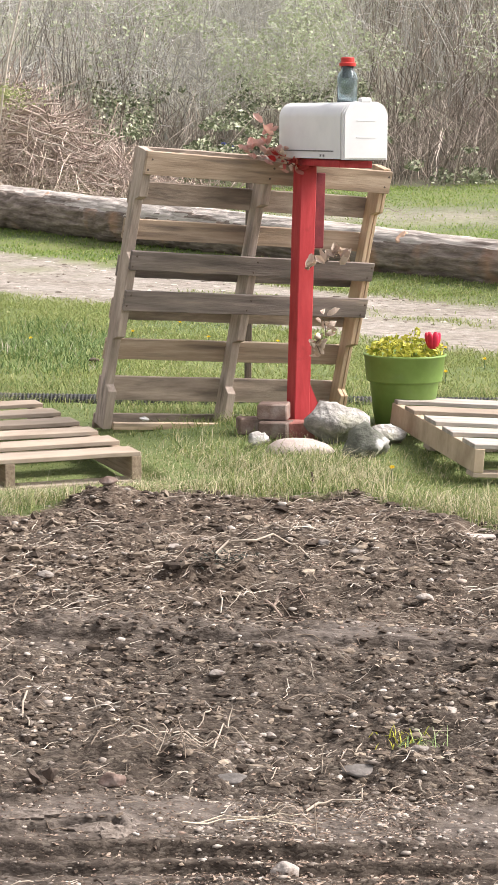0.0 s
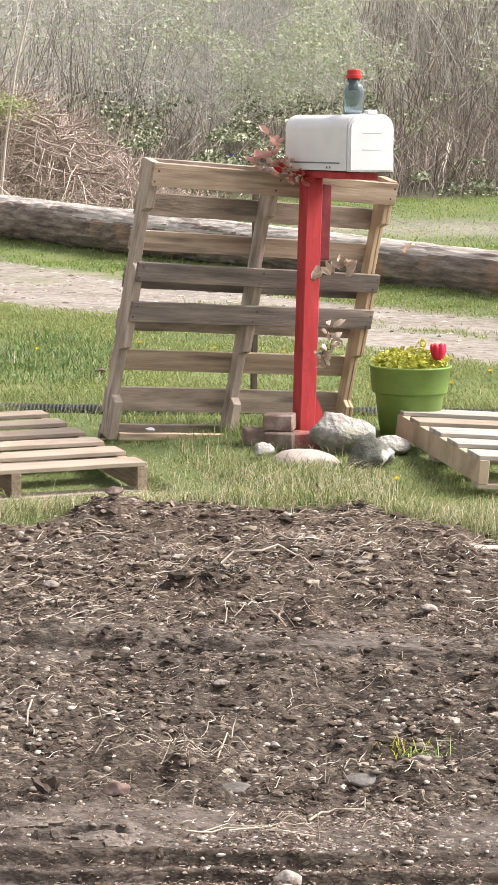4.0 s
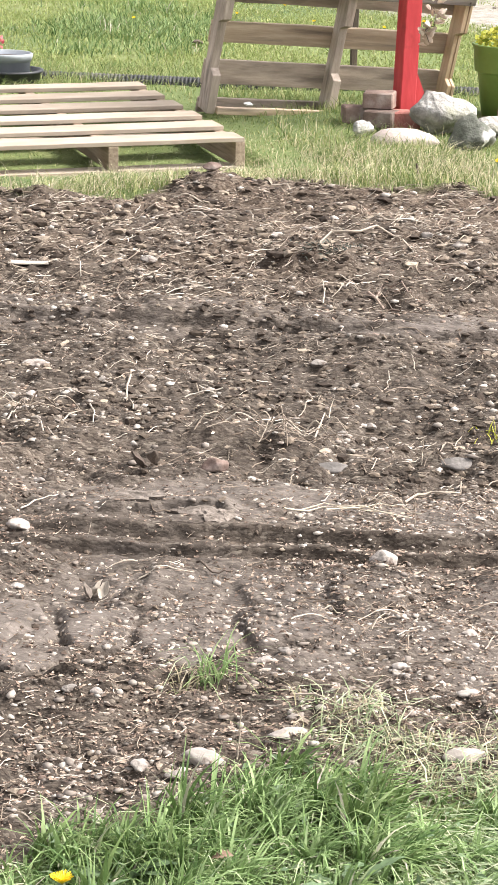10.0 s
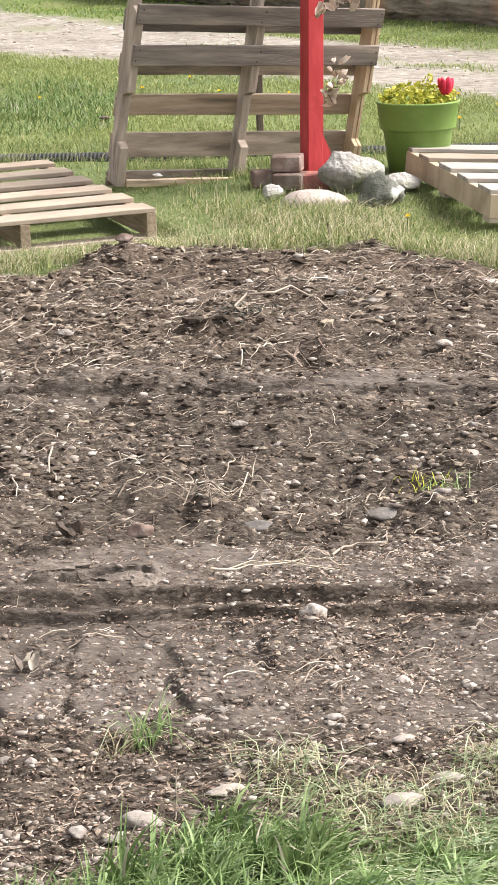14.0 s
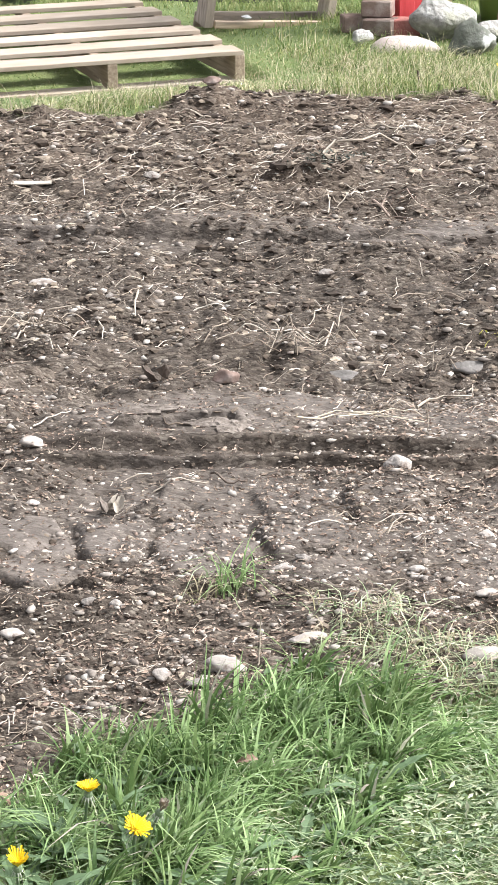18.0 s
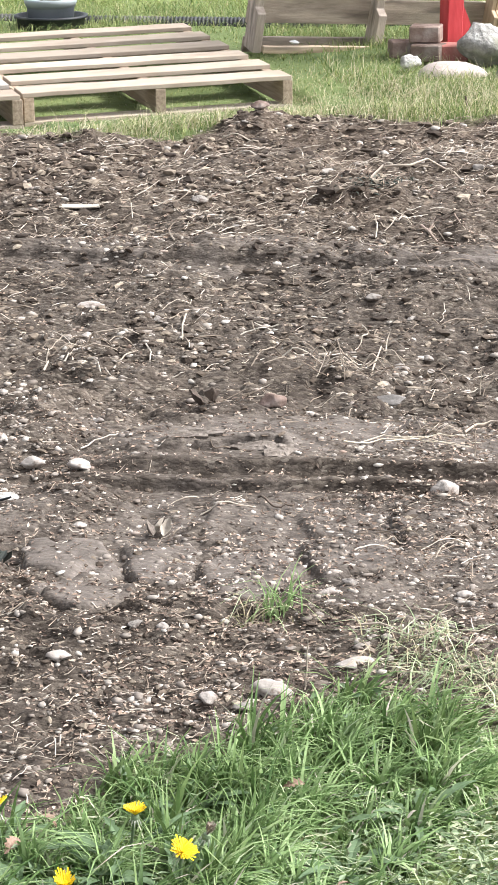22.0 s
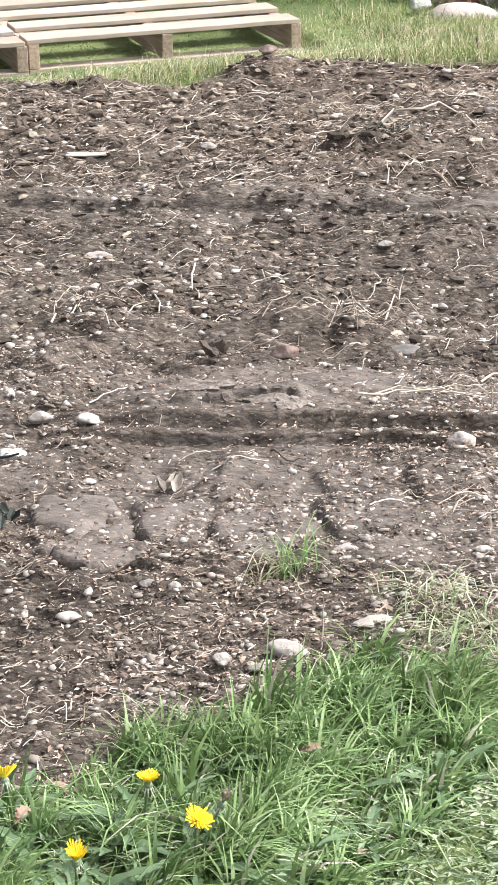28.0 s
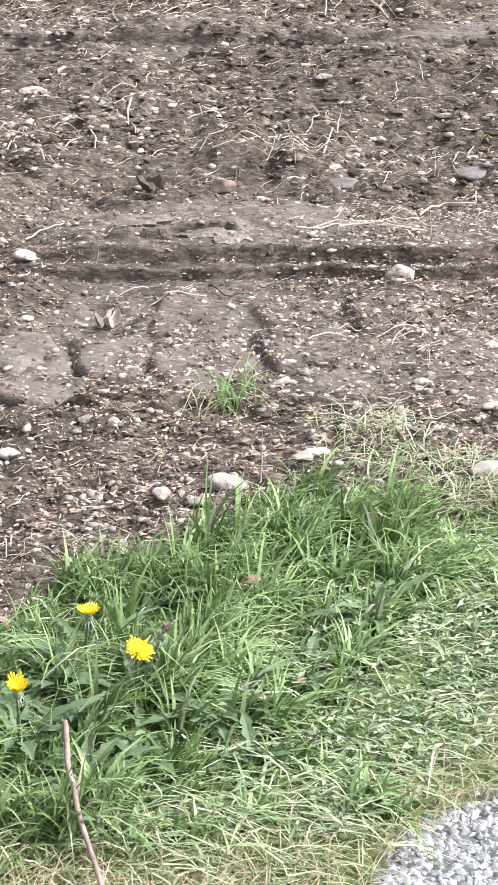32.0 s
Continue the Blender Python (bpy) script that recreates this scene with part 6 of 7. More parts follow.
# flakes of dry crust broken off along the rut, and single dead leaves on the soil
def crust_flake(x, y, w, d, turn, tilt, seed):
    r = random.Random(seed)
    bm = bmesh.new()
    n = 22
    ring = []
    for k in range(n):
        a = 6.283 * k / n
        ragged = 1 + 0.4 * noise.noise((math.cos(a) * 2 + seed, math.sin(a) * 2, seed * 0.7)) + r.uniform(-0.16, 0.16)
        ring.append((math.cos(a) * w / 2 * ragged, math.sin(a) * d / 2 * ragged))
    top = [bm.verts.new((a, b, 0.001 + r.uniform(-0.001, 0.002))) for a, b in ring]
    low = [bm.verts.new((a * 0.96, b * 0.9, -0.003)) for a, b in ring]
    inner = [bm.verts.new((a * 0.5, b * 0.5, 0.002 + r.uniform(-0.0015, 0.003))) for a, b in ring]
    for k in range(n):
        j = (k + 1) % n
        bm.faces.new((top[k], top[j], inner[j], inner[k]))
        bm.faces.new((low[k], low[j], top[j], top[k]))
    bm.faces.new(inner)
    bm.faces.new(low[::-1])
    ob = part("soil_crust", bm, M_CRUST, None)
    ob.matrix_world = pose(x, y, float(height(x, y)) + 0.004, tilt, r.uniform(-5, 5), turn)
    return tagged(ob, "thin dry flake of soil crust at the lip of the rut", "soil flake", "flakes of soil crust")


for k, (x, y, w, d, turn, tilt) in enumerate(((-0.45, 3.87, 0.11, 0.035, -3, 12), (-0.345, 3.85, 0.08, 0.04, -8, 14), (-0.295, 3.825, 0.06, 0.045, 14, 18))):
    crust_flake(x, y, w, d, turn, tilt, 400 + k)
for k, (x, y, size, mat, label) in enumerate(((-0.495, 3.505, 0.036, M_STRIP, "pale curled dead leaf on the soil"), (-0.468, 3.49, 0.03, M_STRIP, "pale curled dead leaf on the soil"), (-0.485, 3.48, 0.028, M_CRUST, "greyish curled dead leaf on the soil"),
                                             (-0.47, 4.18, 0.05, M_DARKSOILLEAF, "dark dead leaf sticking up from the soil"), (-0.45, 4.14, 0.045, M_DARKSOILLEAF, "dark dead leaf lying on the soil"))):
    bm = curled_leaf(size, 0.7, 500 + k)
    ob = part("dead_leaf", bm, mat, None)
    ob.matrix_world = pose(x, y, float(height(x, y)) + 0.006, 20 * (k % 3) - 15, -25, 70 * k)
    tagged(ob, label, "leaf")
g = np.random.default_rng(93)
c = np.array([-0.2, 6.2, float(height(-0.2, 6.2)) + 0.025]) + g.normal(size=(90, 3)) * [0.065, 0.04, 0.01]
c[:, 2] = np.maximum(c[:, 2], height(c[:, 0], c[:, 1]) + 0.006)
tagged(fast_mesh("withered_weed", *leaf_quads(c, g.uniform(0.005, 0.011, 90), 1.2, 0.3, 0.8), M_DARKWEED), "dark withered weed clump under an arching root", "weed", kind="stuff")
bit = rock_bm(0.055, 0.02, 0.026, 9, 2, 0.6, 0.22)
ob = part("plastic_scrap", bit, M_PLASTIC_BIT, None)
ob.matrix_world = pose(-0.625, 9.16, 0.085, 0, 0, 25)
tagged(ob, "small crumpled white plastic scrap on the pallet's lowest board", "litter")
bit = rock_bm(0.07, 0.04, 0.03, 12, 2, 0.5)
ob = part("dead_leaf", bit, M_DARKWOOD, None)
ob.matrix_world = pose(-1.06, 11.55, float(height(-1.06, 11.55)) + 0.03, 0, 0, 10)
tagged(ob, "curled brown dead leaf in the lawn", "leaf")
strand(((0.075, 7.93), (0.078, 7.93, 0.02), (0.074, 7.93, 0.05)), 0.007, "short dark broken stub in the grass", "stub", M_DARKWOOD, wig=0.001, category="stub")
can = lathe_bm([(0.1, 0.0), (0.12, 0.2), (0.11, 0.24), (0.03, 0.25)], 16)
ob = part("blue_bucket", can, M_BLUE, None, smooth_shade=True)
ob.matrix_world = pose(-1.32, 37.4, 0.98, 100, 0, 30)
tagged(ob, "blue plastic bucket lying in the brambles beyond the log", "bucket")
# ---------------------------------------------------------------- the brushy bank
def stems(n, xr, yr, hgt, lean, wig, k=5, seed=1):
    g = np.random.default_rng(seed)
    x, y = g.uniform(*xr, n), g.uniform(*yr, n)
    h = g.uniform(*hgt, n)
    a, ln = g.random(n) * 6.283, g.random(n) * lean
    t = np.linspace(0, 1, k)[None]
    px = x[:, None] + np.cos(a)[:, None] * (ln * h)[:, None] * t**1.6 + wig * g.normal(size=(n, k)).cumsum(1) * 0.4
    py = y[:, None] + np.sin(a)[:, None] * (ln * h)[:, None] * t**1.6
    pz = base_height(x, y)[:, None] - 0.05 + h[:, None] * t * (1 - 0.25 * ln[:, None] * t)
    return np.stack([px, py, pz], -1)


p = tubes(stems(1100, (-7, 6), (38, 48), (0.8, 2.6), 0.7, 0.05, 6, 11), np.random.default_rng(3).uniform(0.005, 0.013, 1100), 3, 0.3)
tagged(fast_mesh("thicket", *p, M_TWIG), "leafless grey-brown thicket stems on the bank", "thicket", kind="stuff")
# dark twigs low and at right, pale ones behind: haze gradient put into colour
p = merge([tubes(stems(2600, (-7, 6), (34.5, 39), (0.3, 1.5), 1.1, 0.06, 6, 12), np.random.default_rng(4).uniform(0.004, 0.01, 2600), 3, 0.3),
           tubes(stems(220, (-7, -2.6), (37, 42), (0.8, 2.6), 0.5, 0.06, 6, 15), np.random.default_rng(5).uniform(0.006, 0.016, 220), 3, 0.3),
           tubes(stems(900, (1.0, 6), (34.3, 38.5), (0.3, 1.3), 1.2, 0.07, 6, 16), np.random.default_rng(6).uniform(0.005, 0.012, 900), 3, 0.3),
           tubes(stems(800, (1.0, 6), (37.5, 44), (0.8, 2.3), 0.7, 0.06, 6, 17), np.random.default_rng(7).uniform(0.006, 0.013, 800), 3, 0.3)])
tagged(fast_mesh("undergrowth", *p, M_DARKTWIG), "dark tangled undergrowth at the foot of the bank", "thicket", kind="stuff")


def spray(n, xr, yr, zr, ln, seed, thresh, scale):
    """Fine twigs pointing every way, in loose bushes."""
    g = np.random.default_rng(seed)
    x, y = g.uniform(*xr, n), g.uniform(*yr, n)
    z = g.uniform(*zr, n)
    keep = fbm(x + 31, z * 1.4 + base_height(x, y) * 1.3, scale, 3, seed) > thresh
    keep &= (x < 1.0) | (g.random(n) < 0.22)
    x, y, z = x[keep], y[keep], z[keep]
    n = len(x)
    a, el, l_ = g.random(n) * 6.283, g.normal(size=n) * 0.6 + 0.5, g.uniform(*ln, n)
    d = np.stack([np.cos(a) * np.cos(el), np.sin(a) * np.cos(el) * 0.4, np.sin(el)], -1)
    t = np.linspace(0, 1, 3)
    path = np.stack([x, y, base_height(x, y) + z], -1)[:, None] + d[:, None] * (l_[:, None] * t)[..., None] + g.normal(size=(n, 3, 3)).cumsum(1) * (l_ * 0.06)[:, None, None]
    return tubes(path, g.uniform(0.003, 0.007, n), 3, 0.4)


p = merge([spray(5000, (-7, 6), (37, 41), (0.5, 1.7), (0.15, 0.6), 13, 0.5, 0.9), spray(16000, (-7, 6), (38, 47), (0.2, 2.3), (0.2, 0.8), 14, 0.42, 1.3)])
tagged(fast_mesh("thicket_twigs", *p, M_FINETWIG), "fine bare twigs of the thicket", "thicket", kind="stuff")


def clumped(n, xr, yr, zr, size, seed, thresh, scale=0.6):
    g = np.random.default_rng(seed)
    x, y = g.uniform(*xr, n), g.uniform(*yr, n)
    z = zr[0] + (zr[1] - zr[0]) * g.random(n) ** 1.2
    keep = 0.6 * fbm(x + 13, z * 1.7 + base_height(x, y) * 1.5, scale, 3, seed) + 0.4 * fbm(x + 5, z + base_height(x, y), scale * 3.5, 2, seed + 5) > thresh
    c = np.stack([x, y, base_height(x, y) + z], -1)[keep]
    return c, g.uniform(*size, len(c))


c, sz = clumped(62000, (-7, 6), (33.9, 38.8), (0.03, 0.95), (0.02, 0.052), 21, 0.522, 0.4)
v, f = leaf_quads(c, sz, 1, 0.7, 0.5)
tagged(fast_mesh("brambles", v, f, M_BRAMBLE), "green bramble leaves at the foot of the bank", "brambles", kind="stuff")
c, sz = clumped(90000, (-7, 6), (37, 47), (0.3, 2.5), (0.02, 0.05), 23, 0.48, 1.1)
keep = np.random.default_rng(24).random(len(c)) < 0.12 + 0.88 * np.exp(-((c[:, 0] + 0.3) / 2.2) ** 2)
c, sz = c[keep], sz[keep]
v, f = leaf_quads(c, sz, 1, 0.6, 0.5)
tagged(fast_mesh("young_foliage", v, f, M_BUD), "pale green young leaves on the thicket", "foliage", kind="stuff")

# brush pile behind the log
g = np.random.default_rng(31)
pile = thing("brush_pile", pose(-4.3, 30.6, base_height(-4.3, 30.6)), "heap of dead brown branches behind the log", "brush pile")
n = 4200
u = g.normal(size=(n, 2)) * [1.5, 0.75] + [0.25, 0]
top = 1.75 * np.exp(-((u[:, 0] - 0.2) / 1.75) ** 2 - (u[:, 1] / 1.1) ** 2)
z = top * g.random(n) ** 0.6
a, el, ln = g.random(n) * 6.283, g.normal(size=n) * 0.75, g.uniform(0.25, 1.2, n)
d = np.stack([np.cos(a) * np.cos(el), np.sin(a) * np.cos(el) * 0.6, np.sin(el)], -1)
t = np.linspace(-0.5, 0.5, 6)
path = np.stack([u[:, 0], u[:, 1], z], -1)[:, None] + d[:, None] * (ln[:, None] * t)[..., None] + g.normal(size=(n, 6, 3)).cumsum(1) * 0.022
path[..., 2] = np.maximum(path[..., 2], -0.02)
ob = tagged(fast_mesh("twig_tangle", *tubes(path, g.uniform(0.0035, 0.011, n), 3, 0.35), M_DEADBRANCH), kind="stuff")
ob.parent = pile
for k in range(60):
    x0, z0, a0, l0 = g.uniform(-1.6, 2.0), g.uniform(0.1, 1.9), g.uniform(-0.8, 1.3), g.uniform(0.6, 1.8)
    pts = [(x0 + math.cos(a0) * l0 * q + 0.05 * g.normal(), -0.8 + 0.2 * g.random(), max(0.02, z0 * (1 - abs(x0) / 2.4) + math.sin(a0) * l0 * q + 0.04 * g.normal())) for q in np.linspace(-0.5, 0.5, 7)]
    ob = fast_mesh("branch", *tubes([pts], [g.uniform(0.013, 0.028)], 6, 0.4), M_DEADBRANCH, True)
    ob.parent = pile

for k in range(30):
    x0, a0, l0 = g.uniform(-1.5, 2.3), g.uniform(-0.5, 1.2), g.uniform(0.8, 1.9)
    z0 = 1.5 * math.exp(-(x0 / 1.5) ** 2)
    pts = [(x0 + math.cos(a0) * l0 * q + 0.05 * g.normal(), -0.85, max(0.02, z0 + math.sin(a0) * l0 * q + 0.03 * g.normal())) for q in np.linspace(-0.6, 0.4, 6)]
    fast_mesh("branch", *tubes([pts], [g.uniform(0.009, 0.016)], 5, 0.4), M_PALEBRANCH, True).parent = pile
stick = [(-4.1, 29.3, float(base_height(-4.1, 29.3)) - 0.05), (-4.0, 29.25, 1.2), (-3.84, 29.2, 2.25), (-3.63, 29.15, 3.1)]
tagged(fast_mesh("leaning_pole", *tubes([stick], [0.02], 6, 0.7), M_PALEBRANCH, True), "thin pale bare pole leaning over the brush pile", "pole")
bush = thing("bush", pose(-4.1, 29.4, float(base_height(-4.1, 29.4))), "yellow-green leafy bush beside the brush pile", "bush")
gb = np.random.default_rng(35)
for k in range(9):
    a, top = gb.uniform(-0.5, 0.5), gb.uniform(1.2, 1.8)
    fast_mesh("stem", *tubes([[(0.05 * a, 0, -0.03), (0.2 * a, 0.03, top * 0.5), (0.6 * a, 0.05 * gb.normal(), top)]], [0.012], 5, 0.4), M_DEADBRANCH).parent = bush
c = np.array([0, 0, 1.56]) + gb.normal(size=(900, 3)) * [0.26, 0.2, 0.09]
tagged(fast_mesh("leaves", *leaf_quads(c, gb.uniform(0.016, 0.034, 900), 1, 0.6, 0.5), M_BUSH), kind="stuff").parent = bush

# ---------------------------------------------------------------- grass
def scatter(n, xr, yr, density=None, seed=1):
    g = np.random.default_rng(seed)
    x, y = g.uniform(*xr, n), g.uniform(*yr, n)
    if density is not None:
        keep = g.random(n) < density(x, y)
        x, y = x[keep], y[keep]
    return np.stack([x, y, height(x, y) - 0.004], -1), g


def open_lawn(x, y):
    return (1 - soil_mask(x, y)) * (1 - track_mask(x, y)) * (0.35 + 0.65 * smooth(0.35, 0.6, fbm(x, y, 0.5, 3, 301)))


r_, g = scatter(60000, (-2.3, 1.5), (7.0, 10.6), open_lawn, 41)
tagged(fast_mesh("lawn_grass", *blades(r_, g.uniform(0.025, 0.08, len(r_)) * (0.6 + 0.7 * fbm(r_[:, 0], r_[:, 1], 0.3, 2, 321)) * (1 - 0.72 * pallet_bed(r_[:, 0], r_[:, 1], 0.42, 0.25)), g.uniform(0.0025, 0.005, len(r_)), g.uniform(0.3, 1.4, len(r_))), M_LAWN), "short yellow-green lawn grass round the pallets", "grass", kind="stuff")
r_, g = scatter(56000, (-2.0, 1.2), (6.9, 8.9), lambda x, y: (1 - soil_mask(x, y)) * (1 - pallet_bed(x, y, 0.05, 0.02)) * smooth(9.0, 7.8, y) * (0.3 + 0.7 * smooth(0.42, 0.6, fbm(x, y, 0.25, 3, 323))), 49)
tagged(fast_mesh("bleached_grass", *blades(r_, (0.03 + 0.1 * g.random(len(r_)) ** 1.6) * (1 - 0.72 * pallet_bed(r_[:, 0], r_[:, 1], 0.42, 0.25)), g.uniform(0.0016, 0.0036, len(r_)), g.uniform(0.2, 1.5, len(r_)), 0.7, 4), M_STRAWGRASS), "bleached pale grass along the far edge of the soil", "grass", kind="stuff")
r_, g = scatter(9000, (0.3, 1.35), (7.2, 8.7), lambda x, y: (1 - soil_mask(x, y)) * (0.4 + 0.6 * smooth(0.35, 0.6, fbm(x, y, 0.2, 3, 327))) * (1 - pallet_bed(x, y, -0.03, 0.02)), 48)
tagged(fast_mesh("lawn_grass", *blades(r_, g.uniform(0.018, 0.055, len(r_)), g.uniform(0.0025, 0.0048, len(r_)), g.uniform(0.4, 1.5, len(r_))), M_LAWN), "short thin grass before the pallet and the pot", "grass", kind="stuff")
r_, g = scatter(120000, (-3.6, 2.2), (10.6, 18), open_lawn, 42)
tagged(fast_mesh("lawn_grass", *blades(r_, g.uniform(0.022, 0.055, len(r_)), g.uniform(0.005, 0.009, len(r_)), g.uniform(0.5, 1.5, len(r_)), segs=2), M_FARLAWN), "short yellow-green lawn grass before the dirt track", "grass", kind="stuff")
r_, g = scatter(15000, (-2.4, -0.7), (10.4, 15.0), lambda x, y: open_lawn(x, y) * smooth(1.0, 0.5, np.hypot((x + 1.52 + 0.11 * (y - 12.3)) / 0.6, (y - 12.3) / 1.9) + 0.9 * (fbm(x, y, 0.4, 3, 331) - 0.5)), 44)
tagged(fast_mesh("lawn_grass", *blades(r_, g.uniform(0.04, 0.085, len(r_)), g.uniform(0.005, 0.009, len(r_)), g.uniform(0.3, 1.2, len(r_)), segs=3), M_DEEPGRASS), "patch of longer, deeper green grass in the lawn", "grass", kind="stuff")
r_, g = scatter(120000, (-6.0, 4.2), (14, 35), lambda x, y: open_lawn(x, y) * (y + 1.55 * x > 17.5), 43)
tagged(fast_mesh("verge_grass", *blades(r_, g.uniform(0.02, 0.055, len(r_)), g.uniform(0.008, 0.015, len(r_)), g.uniform(0.4, 1.4, len(r_)), segs=2), M_VERGE), "green grass round the log", "grass", kind="stuff")


def near_turf(x, y):
    return (1 - soil_mask(x, y)) * (1 - gravel_mask(x, y)) * (0.15 + 0.85 * smooth(0.03, 0.15, y - gravel_edge(x))) * smooth(1.8, 1.98, y + 0.12 * (fbm(x, y, 0.2, 3, 305) - 0.5))


def weedy(x, y):
    """A patch of small-leaved weed in the trodden grass."""
    return smooth(0.35, 0.65, fbm(x, y, 0.12, 3, 351) + 0.35 - 1.6 * np.hypot((x - 0.1) / 1.2, y - 2.17))


def lushness(x, y):
    """Tall towards the soil and the dandelions, flattened and short towards the gravel."""
    return np.clip(smooth(0.12, -0.3, x - 0.35 * (y - 2.3)) * 0.75 + 0.5 * smooth(0.42, 0.62, fbm(x, y, 0.16, 3, 315)), 0.12, 1.0) * smooth(1.86, 2.2, y + 0.28 * smooth(-0.1, -0.34, x))


r_, g = scatter(26000, (-0.95, 0.6), (1.85, 3.1), lambda x, y: near_turf(x, y) * (0.4 + 0.6 * lushness(x, y)), 44)
lush = lushness(r_[:, 0], r_[:, 1])
# short under layer takes the deep green, painting shade between the tussocks
under = blades(r_, g.uniform(0.02, 0.05, len(r_)) * (0.5 + 0.6 * lush) * (1 - 0.5 * weedy(r_[:, 0], r_[:, 1])), g.uniform(0.0034, 0.0065, len(r_)), g.uniform(0.4, 1.6, len(r_)) * (1.25 - 0.5 * lush), 0.8, 3)


def tussocks(count, per, seed, share, length, width):
    """Clumps whose blades fan out from one foot and arch over."""
    c_, g = scatter(count, (-0.95, 0.6), (1.95, 3.02), lambda x, y: near_turf(x, y + 0.03) * share(x, y), seed)
    lush = np.repeat(lushness(c_[:, 0], c_[:, 1]), per)
    ang = g.random(len(lush)) * 6.283
    off = 0.02 * np.sqrt(g.random(len(lush)))
    roots = np.repeat(c_, per, 0) + np.stack([np.cos(ang) * off, np.sin(ang) * off, 0 * off], -1)
    size = np.repeat(g.uniform(0.65, 1.25, len(c_)) * (1 - 0.55 * weedy(c_[:, 0], c_[:, 1])), per)
    flow = -0.5 + 2.2 * (fbm(roots[:, 0], roots[:, 1], 0.3, 2, 341) - 0.5)        # the side to which the wind and feet laid it
    fan = np.where(g.random(len(lush)) < 0.45, ang, flow + g.normal(size=len(lush)) * 0.6)
    return blades(roots, g.uniform(*length, len(roots)) * (0.42 + 0.6 * lush) * size, g.uniform(*width, len(roots)), g.uniform(0.12, 1.15, len(roots)) * (1.45 - 0.65 * lush), 0.75, 5, fan)


def deep_share(x, y):
    return (0.15 + 0.85 * lushness(x, y)) * (0.2 + 0.8 * smooth(0.44, 0.56, fbm(x, y, 0.14, 2, 343) + 0.25 * smooth(-0.05, -0.3, x) - 0.1))


deep = tussocks(800, 30, 48, deep_share, (0.045, 0.1), (0.005, 0.0098))
tops = tussocks(720, 30, 52, lambda x, y: (0.25 + 0.75 * lushness(x, y)) * (1.1 - 0.8 * deep_share(x, y)) * (1 - 0.62 * smooth(-0.16, -0.34, x)), (0.04, 0.1), (0.0042, 0.0082))
tagged(fast_mesh("turf_grass", *merge([under, deep]), M_DEEPGRASS), "deep green grass tussocks along the dug soil", "grass", kind="stuff")
tagged(fast_mesh("turf_grass", *tops, M_GRASS), "lush light green grass along the edge of the dug soil", "grass", kind="stuff")
r_, g = scatter(17000, (-0.95, 0.6), (1.8, 3.1), lambda x, y: near_turf(x, y) * (1 - lushness(x, y)), 46)
tagged(fast_mesh("cut_grass", *blades(r_ + np.array([0, 0, 0.006]), g.uniform(0.02, 0.058, len(r_)), g.uniform(0.0026, 0.005, len(r_)), g.uniform(1.3, 1.8, len(r_)), 0.5, 3, g.normal(size=len(r_)) * 0.45 - 0.2 + 3.14 * (g.random(len(r_)) < 0.35)), M_PALEGRASS), "pale flattened cut grass", "grass", kind="stuff")
r_, g = scatter(5200, (-0.1, 0.5), (1.9, 2.5), lambda x, y: near_turf(x, y) * weedy(x, y), 50)
tagged(fast_mesh("creeping_weed", *leaf_quads(r_ + np.array([0, 0, 0.012]) + g.random((len(r_), 1)) * np.array([0, 0, 0.022]), g.uniform(0.004, 0.0095, len(r_)), 0.4, 0.34, 1.2), M_GREYLEAF), "grey-green small-leaved creeping weed in the grass", "weeds", kind="stuff")
r_, g = scatter(900, (-0.95, 0.6), (1.9, 2.8), near_turf, 47)
tagged(fast_mesh("weed_leaves", *leaf_quads(r_ + np.array([0, 0, 0.02]) + g.random((len(r_), 1)) * np.array([0, 0, 0.03]), g.uniform(0.004, 0.0105, len(r_)), 0.6, 0.42, 1.0), M_LEAF), "small broad weed leaves in the grass", "weeds", kind="stuff")
r_, g = scatter(24000, (-1.1, 0.7), (1.6, 2.35), lambda x, y: (1 - gravel_mask(x, y)) * np.maximum(0.8 * smooth(2.06, 1.84, y), smooth(0.16, 0.06, y - gravel_edge(x))), 45)
tagged(fast_mesh("dry_grass", *blades(r_, g.uniform(0.02, 0.055, len(r_)), g.uniform(0.0014, 0.0028, len(r_)), g.uniform(1.0, 1.8, len(r_)), 0.6, 3), M_DRYGRASS), "dry flattened straw-coloured grass beside the gravel", "grass", kind="stuff")


# ---------------------------------------------------------------- soil: clods, pebbles, straw
def loose(x, y):
    return soil_mask(x, y) * (1 - 0.88 * calm(x, y)) * (0.3 + 0.7 * smooth(0.4, 0.6, fbm(x, y, 0.22, 3, 317)))


def cluster(size, seed, low=0.42, high=0.62):
    return lambda x, y: soil_mask(x, y) * (1 - 0.6 * calm(x, y)) * (0.25 + 0.75 * smooth(low, high, fbm(x, y, size, 3, seed)))


